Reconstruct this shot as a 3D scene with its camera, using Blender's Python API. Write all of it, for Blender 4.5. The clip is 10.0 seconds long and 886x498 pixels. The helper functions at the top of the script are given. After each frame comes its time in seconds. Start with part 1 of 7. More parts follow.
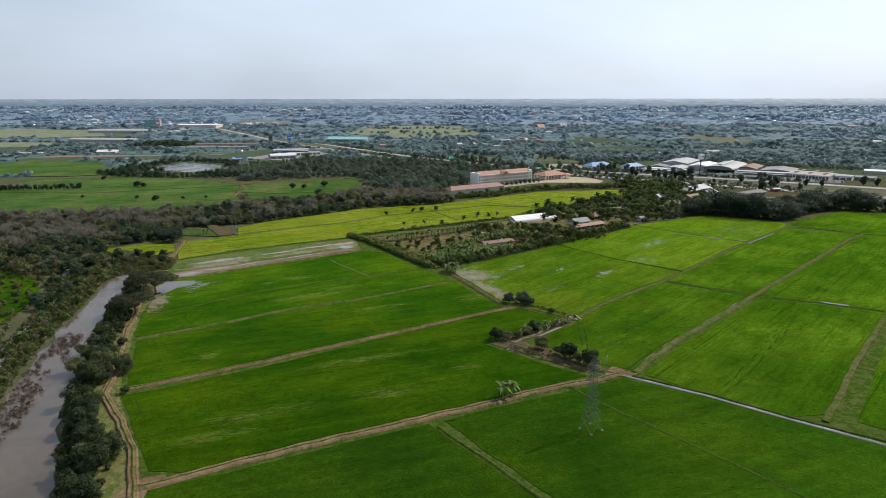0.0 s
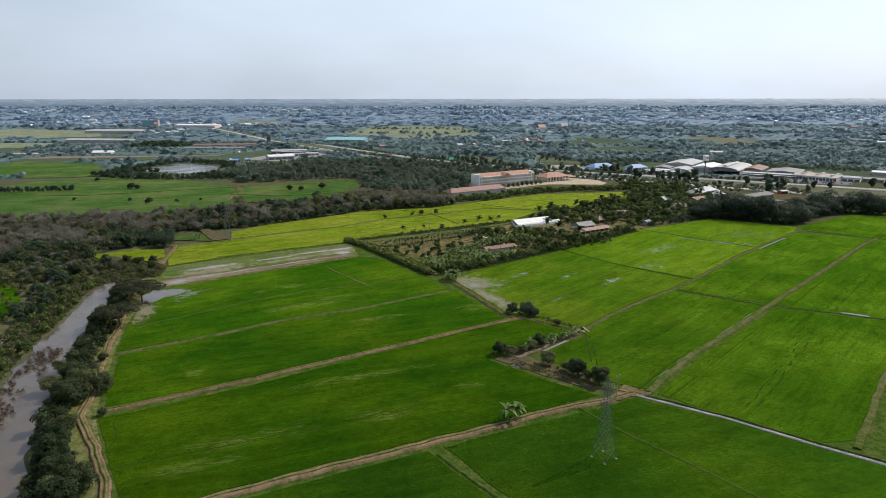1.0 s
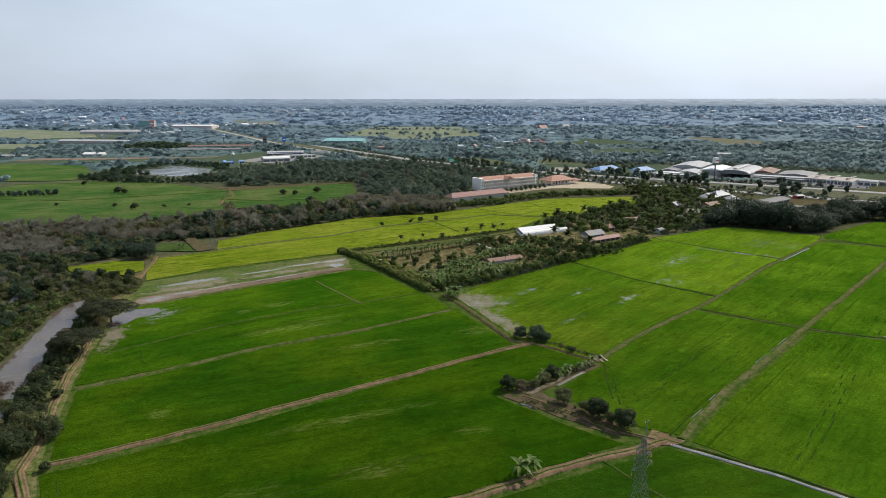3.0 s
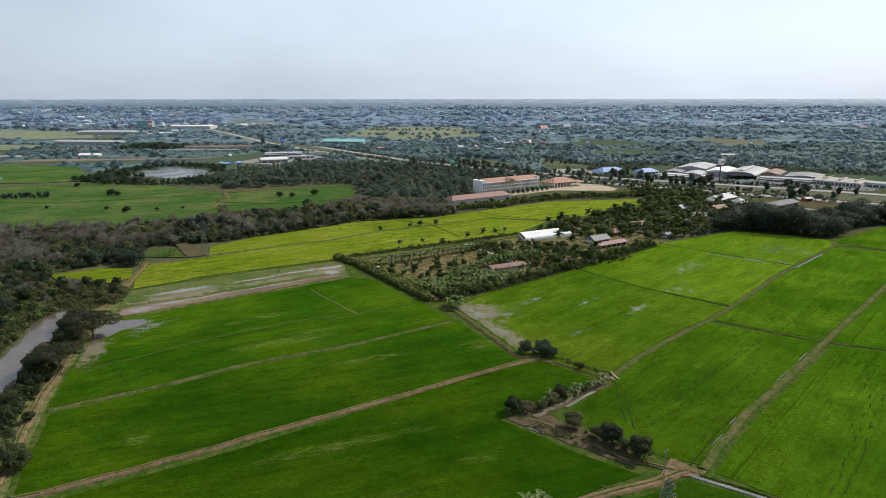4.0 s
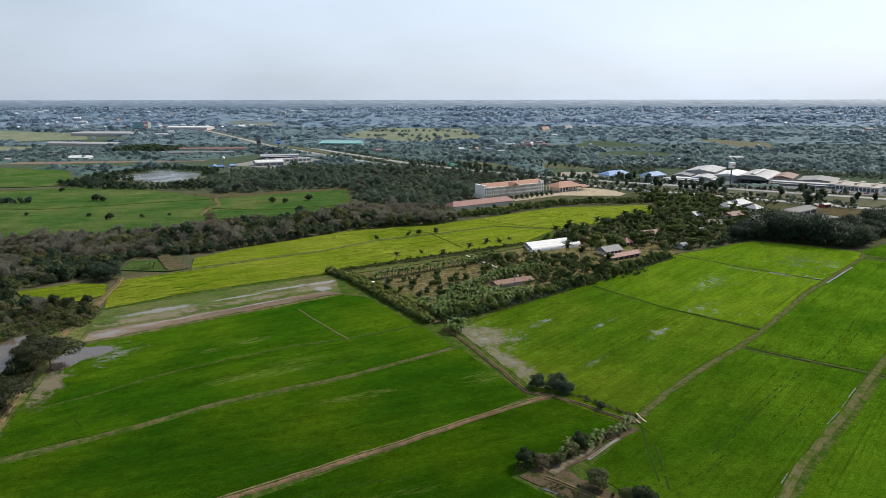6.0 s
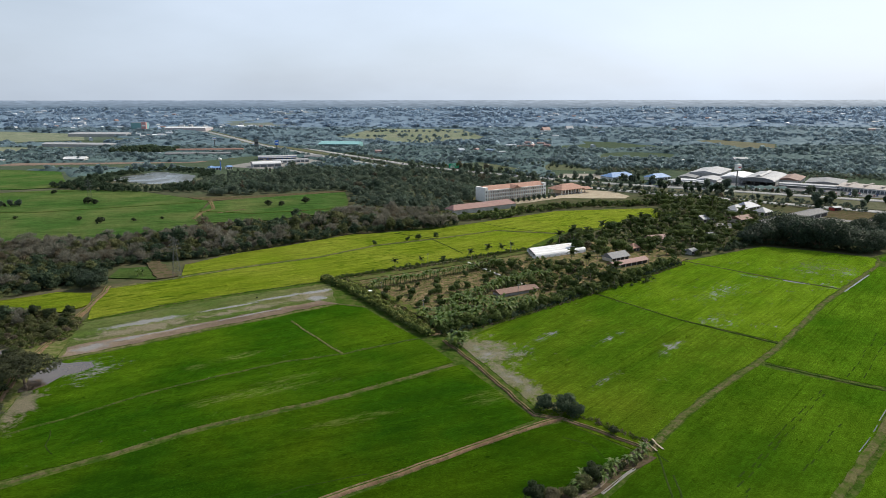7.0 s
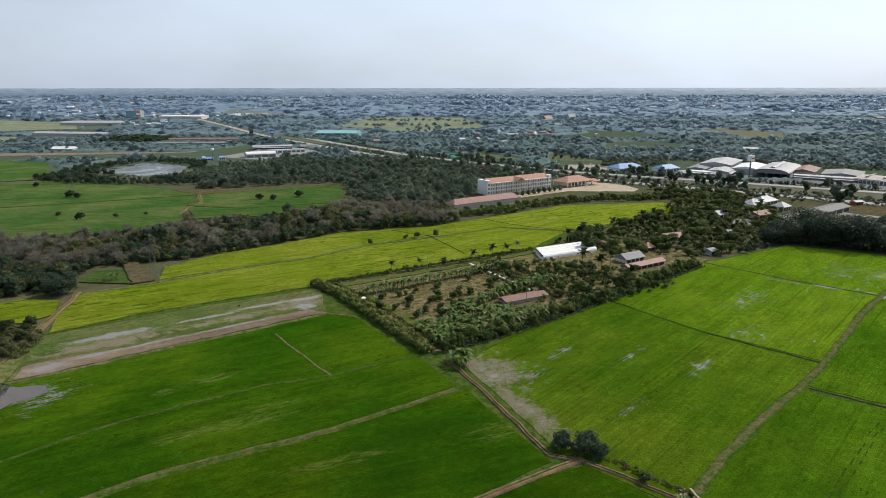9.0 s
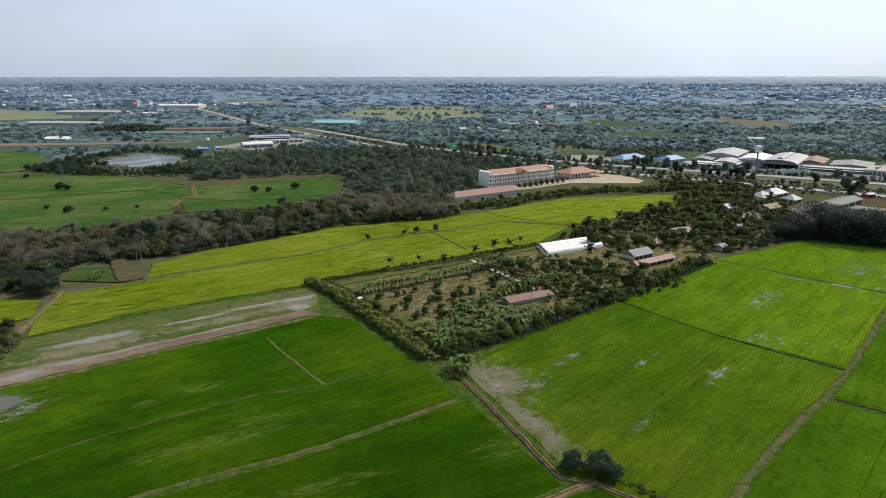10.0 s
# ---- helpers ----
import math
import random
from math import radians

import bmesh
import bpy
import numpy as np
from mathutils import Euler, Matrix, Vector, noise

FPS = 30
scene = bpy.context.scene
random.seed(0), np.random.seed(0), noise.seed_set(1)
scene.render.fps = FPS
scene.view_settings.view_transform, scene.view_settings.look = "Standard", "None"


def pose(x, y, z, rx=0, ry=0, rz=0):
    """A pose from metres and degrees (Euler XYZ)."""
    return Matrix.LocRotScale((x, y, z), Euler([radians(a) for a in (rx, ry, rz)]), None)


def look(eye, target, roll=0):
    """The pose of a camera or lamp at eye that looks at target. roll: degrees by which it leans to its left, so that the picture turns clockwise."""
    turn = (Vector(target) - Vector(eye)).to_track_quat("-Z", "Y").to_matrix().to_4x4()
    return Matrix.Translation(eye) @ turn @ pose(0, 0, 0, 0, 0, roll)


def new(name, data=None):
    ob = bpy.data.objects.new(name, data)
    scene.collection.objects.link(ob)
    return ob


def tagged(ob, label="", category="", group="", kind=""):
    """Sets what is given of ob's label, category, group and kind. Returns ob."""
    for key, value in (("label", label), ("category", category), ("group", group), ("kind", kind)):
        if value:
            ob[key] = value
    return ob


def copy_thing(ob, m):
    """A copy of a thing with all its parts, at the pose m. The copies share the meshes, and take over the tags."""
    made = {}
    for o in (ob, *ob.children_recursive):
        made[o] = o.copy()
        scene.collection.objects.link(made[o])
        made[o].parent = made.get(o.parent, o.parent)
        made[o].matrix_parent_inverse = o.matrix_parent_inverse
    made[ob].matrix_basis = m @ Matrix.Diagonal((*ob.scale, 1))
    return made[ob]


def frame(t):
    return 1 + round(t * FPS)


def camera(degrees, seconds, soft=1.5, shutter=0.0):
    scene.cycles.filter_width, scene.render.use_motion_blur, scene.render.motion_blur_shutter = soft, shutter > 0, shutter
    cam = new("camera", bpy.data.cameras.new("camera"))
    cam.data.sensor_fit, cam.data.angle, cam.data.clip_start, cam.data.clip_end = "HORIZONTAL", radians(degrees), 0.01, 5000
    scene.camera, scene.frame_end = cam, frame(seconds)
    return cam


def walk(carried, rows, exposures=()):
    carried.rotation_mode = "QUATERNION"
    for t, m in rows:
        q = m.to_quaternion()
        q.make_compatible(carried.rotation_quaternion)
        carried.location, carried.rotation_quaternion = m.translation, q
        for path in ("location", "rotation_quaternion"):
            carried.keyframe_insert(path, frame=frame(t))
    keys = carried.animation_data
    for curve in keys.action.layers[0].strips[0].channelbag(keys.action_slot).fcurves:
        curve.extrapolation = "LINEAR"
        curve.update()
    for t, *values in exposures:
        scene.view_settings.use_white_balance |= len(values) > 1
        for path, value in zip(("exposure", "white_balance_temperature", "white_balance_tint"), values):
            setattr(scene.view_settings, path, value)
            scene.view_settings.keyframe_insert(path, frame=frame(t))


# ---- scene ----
# ---------------------------------------------------------------- camera
cam = camera(70, 10.0, 0.62)
PATH = [
    (0, pose(0.050, 0.00, 100.40, 76.684, 0.05, 0.05)),
    (0.5, pose(-0.033, 7.84, 100.51, 76.684, 0.05, 0.05)),
    (1, pose(-0.115, 15.69, 100.61, 76.684, 0.05, 0.05)),
    (1.5, pose(-0.198, 23.54, 100.72, 76.684, 0.05, 0.05)),
    (2, pose(-0.280, 31.38, 100.82, 76.684, 0.05, 0.05)),
    (2.5, pose(-0.363, 39.23, 100.93, 76.684, 0.05, 0.05)),
    (3.25, pose(-0.486, 50.99, 101.08, 76.692, 0.05, 0.05)),
    (4, pose(-0.610, 62.76, 101.24, 76.699, 0.05, 0.05)),
    (4.75, pose(-0.734, 74.53, 101.40, 76.723, 0.05, 0.05)),
    (5.5, pose(-0.858, 86.30, 101.56, 76.747, 0.05, 0.05)),
    (6.25, pose(-0.981, 98.06, 101.71, 76.764, 0.05, 0.05)),
    (7, pose(-1.105, 109.83, 101.87, 76.781, 0.05, 0.05)),
    (7.5, pose(-1.188, 117.67, 101.87, 76.796, 0.05, 0.05)),
    (7.75, pose(-1.229, 121.60, 101.87, 76.757, 0.05, 0.05)),
    (8, pose(-1.270, 125.52, 101.87, 76.636, 0.05, 0.05)),
    (8.25, pose(-1.311, 129.44, 101.87, 76.442, 0.05, 0.05)),
    (8.5, pose(-1.353, 133.37, 101.87, 76.249, 0.05, 0.05)),
    (9, pose(-1.435, 141.21, 101.87, 75.743, 0.05, 0.05)),
    (9.5, pose(-1.518, 149.06, 101.87, 75.264, 0.05, 0.05)),
    (10, pose(-1.600, 156.90, 101.87, 74.786, 0.05, 0.05)),
]
walk(cam, PATH)

# ---------------------------------------------------------------- light
SUN_AZ, SUN_EL = 58.0, 43.0
world = bpy.data.worlds.new("world")
scene.world = world
world.use_nodes = True
wn, wl = world.node_tree.nodes, world.node_tree.links
sky = wn.new("ShaderNodeTexSky")
sky.sky_type = "NISHITA"
sky.sun_disc = False
sky.sun_elevation, sky.sun_rotation = radians(SUN_EL), radians(SUN_AZ)
sky.air_density, sky.dust_density, sky.ozone_density = 1.0, 3.0, 1.5
# thin high veil that whitens the whole sky
wcoord = wn.new("ShaderNodeTexCoord")
wmap = wn.new("ShaderNodeMapping")
wmap.inputs["Scale"].default_value = (1.0, 1.0, 3.0)
wnoise = wn.new("ShaderNodeTexNoise")
wnoise.inputs["Scale"].default_value, wnoise.inputs["Detail"].default_value = 2.2, 5.0
wramp = wn.new("ShaderNodeMapRange")
wramp.inputs["From Min"].default_value, wramp.inputs["From Max"].default_value = 0.3, 0.75
wramp.inputs["To Min"].default_value, wramp.inputs["To Max"].default_value = 0.62, 0.9
wmix = wn.new("ShaderNodeMix")
wmix.data_type = "RGBA"
wdot = wn.new("ShaderNodeVectorMath")
wdot.operation = "DOT_PRODUCT"
wdot.inputs[1].default_value = (math.sin(radians(SUN_AZ)) * math.cos(radians(SUN_EL)), math.cos(radians(SUN_AZ)) * math.cos(radians(SUN_EL)), math.sin(radians(SUN_EL)))
wglow = wn.new("ShaderNodeMapRange")
wglow.interpolation_type = "SMOOTHSTEP"
for key, v in (("From Min", -0.15), ("From Max", 0.75), ("To Min", 1.0), ("To Max", 1.42)):
    wglow.inputs[key].default_value = v
wveil = wn.new("ShaderNodeVectorMath")
wveil.operation = "SCALE"
wveil.inputs[0].default_value = (6.5, 7.5, 8.9)
wl.new(wcoord.outputs["Generated"], wdot.inputs[0])
wl.new(wdot.outputs["Value"], wglow.inputs["Value"])
wl.new(wglow.outputs[0], wveil.inputs["Scale"])
wl.new(wveil.outputs[0], wmix.inputs["B"])
wl.new(wcoord.outputs["Generated"], wmap.inputs["Vector"])
wl.new(wmap.outputs[0], wnoise.inputs["Vector"])
wl.new(wnoise.outputs["Fac"], wramp.inputs["Value"])
wsep = wn.new("ShaderNodeSeparateXYZ")
wthin = wn.new("ShaderNodeMapRange")
wthin.interpolation_type = "SMOOTHSTEP"
for key, v in (("From Min", 0.16), ("From Max", 0.75), ("To Min", 1.0), ("To Max", 0.36)):
    wthin.inputs[key].default_value = v
wfac = wn.new("ShaderNodeMath")
wfac.operation = "MULTIPLY"
wl.new(wcoord.outputs["Generated"], wsep.inputs[0])
wl.new(wsep.outputs["Z"], wthin.inputs["Value"])
wl.new(wthin.outputs[0], wfac.inputs[0])
wl.new(wramp.outputs[0], wfac.inputs[1])
wl.new(wfac.outputs[0], wmix.inputs["Factor"])
wl.new(sky.outputs[0], wmix.inputs["A"])
wl.new(wmix.outputs["Result"], wn["Background"].inputs["Color"])
wn["Background"].inputs["Strength"].default_value = 0.1

sun = new("sun", bpy.data.lights.new("sun", "SUN"))
sun.data.energy, sun.data.angle, sun.data.color = 4.2, radians(0.6), (1.0, 0.93, 0.80)
_sx, _sy = math.sin(radians(SUN_AZ)), math.cos(radians(SUN_AZ))
sun.matrix_world = look((_sx * 100, _sy * 100, 100 * math.tan(radians(SUN_EL))), (0, 0, 0))

# ---------------------------------------------------------------- materials
def material(name, rough=0.8, spec=0.2, metal=0.0):
    m = bpy.data.materials.new(name)
    m.use_nodes = True
    nt = m.node_tree
    b = nt.nodes["Principled BSDF"]
    b.inputs["Roughness"].default_value = rough
    b.inputs["Specular IOR Level"].default_value = spec
    b.inputs["Metallic"].default_value = metal
    return m, nt, b


def place_node(nt, turn=0.0, scale=(1, 1, 1)):
    geo = nt.nodes.new("ShaderNodeNewGeometry")
    mp = nt.nodes.new("ShaderNodeMapping")
    mp.vector_type = "TEXTURE"
    mp.inputs["Rotation"].default_value = (0, 0, radians(turn))
    mp.inputs["Scale"].default_value = scale
    nt.links.new(geo.outputs["Position"], mp.inputs["Vector"])
    return mp.outputs[0]


def noise_node(nt, vec, scale, detail=4.0, rough=0.55, distort=0.0):
    n = nt.nodes.new("ShaderNodeTexNoise")
    n.inputs["Scale"].default_value, n.inputs["Detail"].default_value = scale, detail
    n.inputs["Roughness"].default_value, n.inputs["Distortion"].default_value = rough, distort
    if vec is not None:
        nt.links.new(vec, n.inputs["Vector"])
    return n.outputs["Fac"]


def span(nt, fac, lo, hi, a=0.0, b=1.0):
    n = nt.nodes.new("ShaderNodeMapRange")
    for key, v in (("From Min", lo), ("From Max", hi), ("To Min", a), ("To Max", b)):
        n.inputs[key].default_value = v
    nt.links.new(fac, n.inputs["Value"])
    return n.outputs[0]


def calc(nt, op, a, b=None):
    n = nt.nodes.new("ShaderNodeMath")
    n.operation = op
    for i, v in enumerate((a, b)):
        if v is None:
            continue
        if isinstance(v, (int, float)):
            n.inputs[i].default_value = v
        else:
            nt.links.new(v, n.inputs[i])
    return n.outputs[0]


def blend(nt, fac, a, b, mode="MIX"):
    n = nt.nodes.new("ShaderNodeMix")
    n.data_type, n.blend_type = "RGBA", mode
    for key, v in (("Factor", fac), ("A", a), ("B", b)):
        if isinstance(v, (int, float)):
            n.inputs[key].default_value = v
        elif isinstance(v, tuple):
            n.inputs[key].default_value = (*v, 1)
        else:
            nt.links.new(v, n.inputs[key])
    return n.outputs["Result"]


def grey(nt, v):
    n = nt.nodes.new("ShaderNodeCombineColor")
    for i in range(3):
        nt.links.new(v, n.inputs[i])
    return n.outputs[0]


def bump(nt, b, height, strength=0.3, distance=0.1):
    n = nt.nodes.new("ShaderNodeBump")
    n.inputs["Strength"].default_value, n.inputs["Distance"].default_value = strength, distance
    nt.links.new(height, n.inputs["Height"])
    nt.links.new(n.outputs[0], b.inputs["Normal"])


def spot(nt, x, y, rx, ry, turn):
    """1 in the middle of an ellipse on the ground, 0 at its rim."""
    geo = nt.nodes.new("ShaderNodeNewGeometry")
    mp = nt.nodes.new("ShaderNodeMapping")
    mp.vector_type = "TEXTURE"
    mp.inputs["Location"].default_value = (x, y, 0)
    mp.inputs["Rotation"].default_value = (0, 0, radians(turn))
    mp.inputs["Scale"].default_value = (rx, ry, 1000)
    nt.links.new(geo.outputs["Position"], mp.inputs["Vector"])
    ln = nt.nodes.new("ShaderNodeVectorMath")
    ln.operation = "LENGTH"
    nt.links.new(mp.outputs[0], ln.inputs[0])
    return span(nt, ln.outputs["Value"], 1.0, 0.0)


def rice(name, dark, mid, light, rows=35.0, wet=(), worn=(), wet_base=0.0, row_depth=0.25, wet_gain=0.21, lanes=12.0, mud=(), lodged=0.0, sheen=0.85):
    """A paddy: leaf green in patches, drill rows, wilted streaks, bare mud and standing water where wet."""
    dark, mid, light = [tuple(v * 0.68 for v in c) for c in (dark, mid, light)]
    m, nt, b = material(name, 0.8, 0.0)
    b.inputs["Sheen Weight"].default_value, b.inputs["Sheen Roughness"].default_value = sheen, 0.4
    pos = place_node(nt)
    row = place_node(nt, rows, (6.0, 1.0, 1.0))
    lane = place_node(nt, rows)
    big = noise_node(nt, pos, 0.018, 3)
    med = noise_node(nt, row, 0.11, 4, 0.6)
    fine = noise_node(nt, pos, 1.5, 5, 0.8)
    grain = noise_node(nt, pos, 0.35, 4, 0.65, 0.4)
    col = blend(nt, span(nt, med, 0.35, 0.7), dark, mid)
    col = blend(nt, span(nt, big, 0.42, 0.68), col, light)
    col = blend(nt, 1.0, col, grey(nt, span(nt, fine, 0.3, 0.7, 0.55, 1.45)), "MULTIPLY")
    col = blend(nt, 1.0, col, grey(nt, span(nt, grain, 0.3, 0.7, 0.78, 1.22)), "MULTIPLY")
    mott = noise_node(nt, place_node(nt, rows, (3.0, 1.0, 1.0)), 0.13, 6, 0.7)
    col = blend(nt, 1.0, col, grey(nt, span(nt, mott, 0.3, 0.7, 0.68, 1.32)), "MULTIPLY")
    # small gaps where seedlings failed
    pock = calc(nt, "MULTIPLY", span(nt, noise_node(nt, place_node(nt, rows, (2.2, 1.0, 1.0)), 0.62, 3, 0.55), 0.62, 0.68), span(nt, noise_node(nt, pos, 0.05, 3), 0.48, 0.6))
    col = blend(nt, calc(nt, "MULTIPLY", pock, 0.75), col, (dark[0] * 0.35, dark[1] * 0.35, dark[2] * 0.35))
    # drill rows as fine straight streaks
    comb = noise_node(nt, place_node(nt, rows, (40.0, 1.0, 1.0)), 0.9, 3, 0.6)
    col = blend(nt, 1.0, col, grey(nt, span(nt, comb, 0.3, 0.7, 1 - row_depth * 0.6, 1 + row_depth * 0.6)), "MULTIPLY")
    # pairs of dark wheel lines, broken and fading
    line = None
    for shift in (0.0, 1.0):
        w = nt.nodes.new("ShaderNodeTexWave")
        w.bands_direction = "Y"
        w.inputs["Scale"].default_value, w.inputs["Distortion"].default_value = 0.314 / lanes, 1.6
        w.inputs["Detail"].default_value, w.inputs["Detail Scale"].default_value = 1.0, 0.06
        w.inputs["Phase Offset"].default_value = shift * 0.85
        nt.links.new(lane, w.inputs["Vector"])
        one = calc(nt, "MULTIPLY", span(nt, w.outputs["Fac"], 0.982, 0.998), span(nt, noise_node(nt, row, 0.035 + 0.015 * shift, 4, 0.6), 0.5, 0.68))
        line = one if line is None else calc(nt, "MAXIMUM", line, one)
    col = blend(nt, calc(nt, "MULTIPLY", line, row_depth * 2.2), col, (dark[0] * 0.35, dark[1] * 0.35, dark[2] * 0.35))
    # dark broken furrows where the crop has fallen over
    if lodged:
        fall = noise_node(nt, place_node(nt, rows, (5.5, 1.0, 1.0)), 0.42, 5, 0.62, 0.9)
        where = span(nt, noise_node(nt, place_node(nt, rows, (3.0, 1.0, 1.0)), 0.03, 3), 0.36, 0.52)
        fall = calc(nt, "MULTIPLY", span(nt, fall, 0.545, 0.60), where)
        col = blend(nt, calc(nt, "MULTIPLY", fall, lodged), col, (dark[0] * 0.3, dark[1] * 0.45, dark[2] * 0.5))
    # wilted streaks
    streak = noise_node(nt, place_node(nt, rows, (3.0, 1.0, 1.0)), 0.22, 7, 0.78, 0.5)
    torn = span(nt, noise_node(nt, place_node(nt, rows, (4.0, 1.0, 1.0)), 0.8, 6, 0.75, 0.6), 0.44, 0.60)
    wilt = calc(nt, "MULTIPLY", span(nt, streak, 0.62, 0.78), 0.55)
    for x, y, rx, ry, turn in worn:
        s = span(nt, spot(nt, x, y, rx * 1.4, ry * 1.4, turn), 0.0, 0.7, 0.0, 0.34)
        wilt = calc(nt, "MAXIMUM", wilt, span(nt, calc(nt, "ADD", s, streak), 0.68, 0.98))
    col = blend(nt, calc(nt, "MULTIPLY", calc(nt, "MULTIPLY", wilt, torn), 0.8), col, (0.088, 0.098, 0.026))
    for x, y, rx, ry, turn in mud:
        s = span(nt, spot(nt, x, y, rx * 1.3, ry * 1.3, turn), 0.0, 0.8, 0.0, 0.3)
        s = span(nt, calc(nt, "ADD", s, noise_node(nt, pos, 0.16, 7, 0.75, 0.5)), 0.64, 0.78)
        col = blend(nt, calc(nt, "MULTIPLY", s, 0.85), col, blend(nt, span(nt, fine, 0.35, 0.65), (0.062, 0.052, 0.038), (0.13, 0.108, 0.08)))
    nt.links.new(col, b.inputs["Base Color"])
    nt.links.new(blend(nt, 1.0, col, (8.0, 8.0, 8.0), "MULTIPLY"), b.inputs["Sheen Tint"])
    bump(nt, b, calc(nt, "ADD", fine, grain), 0.5, 0.35)
    # waxy blades leaning over
    wax = nt.nodes.new("ShaderNodeBsdfGlossy")
    wax.inputs["Color"].default_value = (min(1, mid[0] * 8), min(1, mid[1] * 8), min(1, mid[2] * 8), 1)
    wax.inputs["Roughness"].default_value = 0.5
    leaf = nt.nodes.new("ShaderNodeMixShader")
    leaf.inputs[0].default_value = 0.05
    nt.links.new(b.outputs[0], leaf.inputs[1])
    nt.links.new(wax.outputs[0], leaf.inputs[2])
    nt.links.new(leaf.outputs[0], nt.nodes["Material Output"].inputs["Surface"])
    if wet or wet_base:
        rill = noise_node(nt, place_node(nt, rows, (5.0, 0.8, 1.0)), 0.9, 5, 0.7)
        soak = noise_node(nt, pos, 0.13, 7, 0.78, 0.6)
        both = calc(nt, "ADD", calc(nt, "MULTIPLY", rill, 0.5), calc(nt, "MULTIPLY", soak, 0.5))
        mask = None
        for x, y, rx, ry, turn in wet:
            s = span(nt, spot(nt, x, y, rx * 1.3, ry * 1.5, turn), 0.0, 0.9, 0.0, wet_gain)
            s = span(nt, calc(nt, "ADD", s, both), 0.665, 0.76)
            mask = s if mask is None else calc(nt, "MAXIMUM", mask, s)
        if wet_base:
            s = span(nt, both, 0.635 - wet_base, 0.67 - wet_base)
            mask = s if mask is None else calc(nt, "MAXIMUM", mask, s)
        pool = nt.nodes.new("ShaderNodeBsdfPrincipled")
        pool.inputs["Base Color"].default_value = (0.17, 0.15, 0.12, 1)
        pool.inputs["Roughness"].default_value = 0.1
        pool.inputs["Specular IOR Level"].default_value = 0.7
        mx = nt.nodes.new("ShaderNodeMixShader")
        nt.links.new(calc(nt, "MULTIPLY", mask, 0.85), mx.inputs[0])
        nt.links.new(leaf.outputs[0], mx.inputs[1])
        nt.links.new(pool.outputs[0], mx.inputs[2])
        nt.links.new(mx.outputs[0], nt.nodes["Material Output"].inputs["Surface"])
    return m


def foliage(name, a, b_col, dry=0.0, rough=0.55, through_light=0.36, haze_sheen=0.0, shine=0.1, grain=0.38):
    """Leaves: colour by tree (tint) and by leaf, some light coming through."""
    m, nt, b = material(name, rough, shine)
    # sheen weight pales far leaves at grazing angles, in place of haze
    b.inputs["Sheen Weight"].default_value, b.inputs["Sheen Roughness"].default_value = haze_sheen, 0.5
    at = nt.nodes.new("ShaderNodeAttribute")
    at.attribute_name = "tint"
    inf = nt.nodes.new("ShaderNodeObjectInfo")
    geo = nt.nodes.new("ShaderNodeNewGeometry")
    mixv = calc(nt, "FRACT", calc(nt, "ADD", at.outputs["Fac"], inf.outputs["Random"]))
    col = blend(nt, mixv, a, b_col)
    if dry:
        col = blend(nt, span(nt, mixv, 1 - dry, 1 - dry + 0.08), col, (0.13, 0.11, 0.075))
    leaf = span(nt, geo.outputs["Random Per Island"], 0, 1, 1 - grain, 1 + grain)
    col = blend(nt, 1.0, col, grey(nt, leaf), "MULTIPLY")
    nt.links.new(col, b.inputs["Base Color"])
    tr = nt.nodes.new("ShaderNodeBsdfTranslucent")
    nt.links.new(col, tr.inputs["Color"])
    mx = nt.nodes.new("ShaderNodeMixShader")
    mx.inputs[0].default_value = through_light
    nt.links.new(b.outputs[0], mx.inputs[1])
    nt.links.new(tr.outputs[0], mx.inputs[2])
    nt.links.new(mx.outputs[0], nt.nodes["Material Output"].inputs["Surface"])
    return m


def plain(name, col, rough=0.7, spec=0.3, var=0.25, scale=0.6, metal=0.0, dirt=None):
    """Paint, plaster, metal or concrete: one colour with blotches, grain and some dirt."""
    m, nt, b = material(name, rough, spec, metal)
    pos = place_node(nt)
    n1, n2 = noise_node(nt, pos, scale, 5, 0.65), noise_node(nt, pos, scale * 7, 4, 0.6)
    c = blend(nt, 1.0, col, grey(nt, span(nt, n1, 0.3, 0.7, 1 - var, 1 + var)), "MULTIPLY")
    c = blend(nt, 1.0, c, grey(nt, span(nt, n2, 0.3, 0.7, 1 - var / 2, 1 + var / 2)), "MULTIPLY")
    if dirt:
        c = blend(nt, span(nt, noise_node(nt, pos, scale * 0.6, 5, 0.7), 0.55, 0.75, 0, 0.7), c, dirt)
    nt.links.new(c, b.inputs["Base Color"])
    bump(nt, b, n2, 0.2, 0.05)
    return m


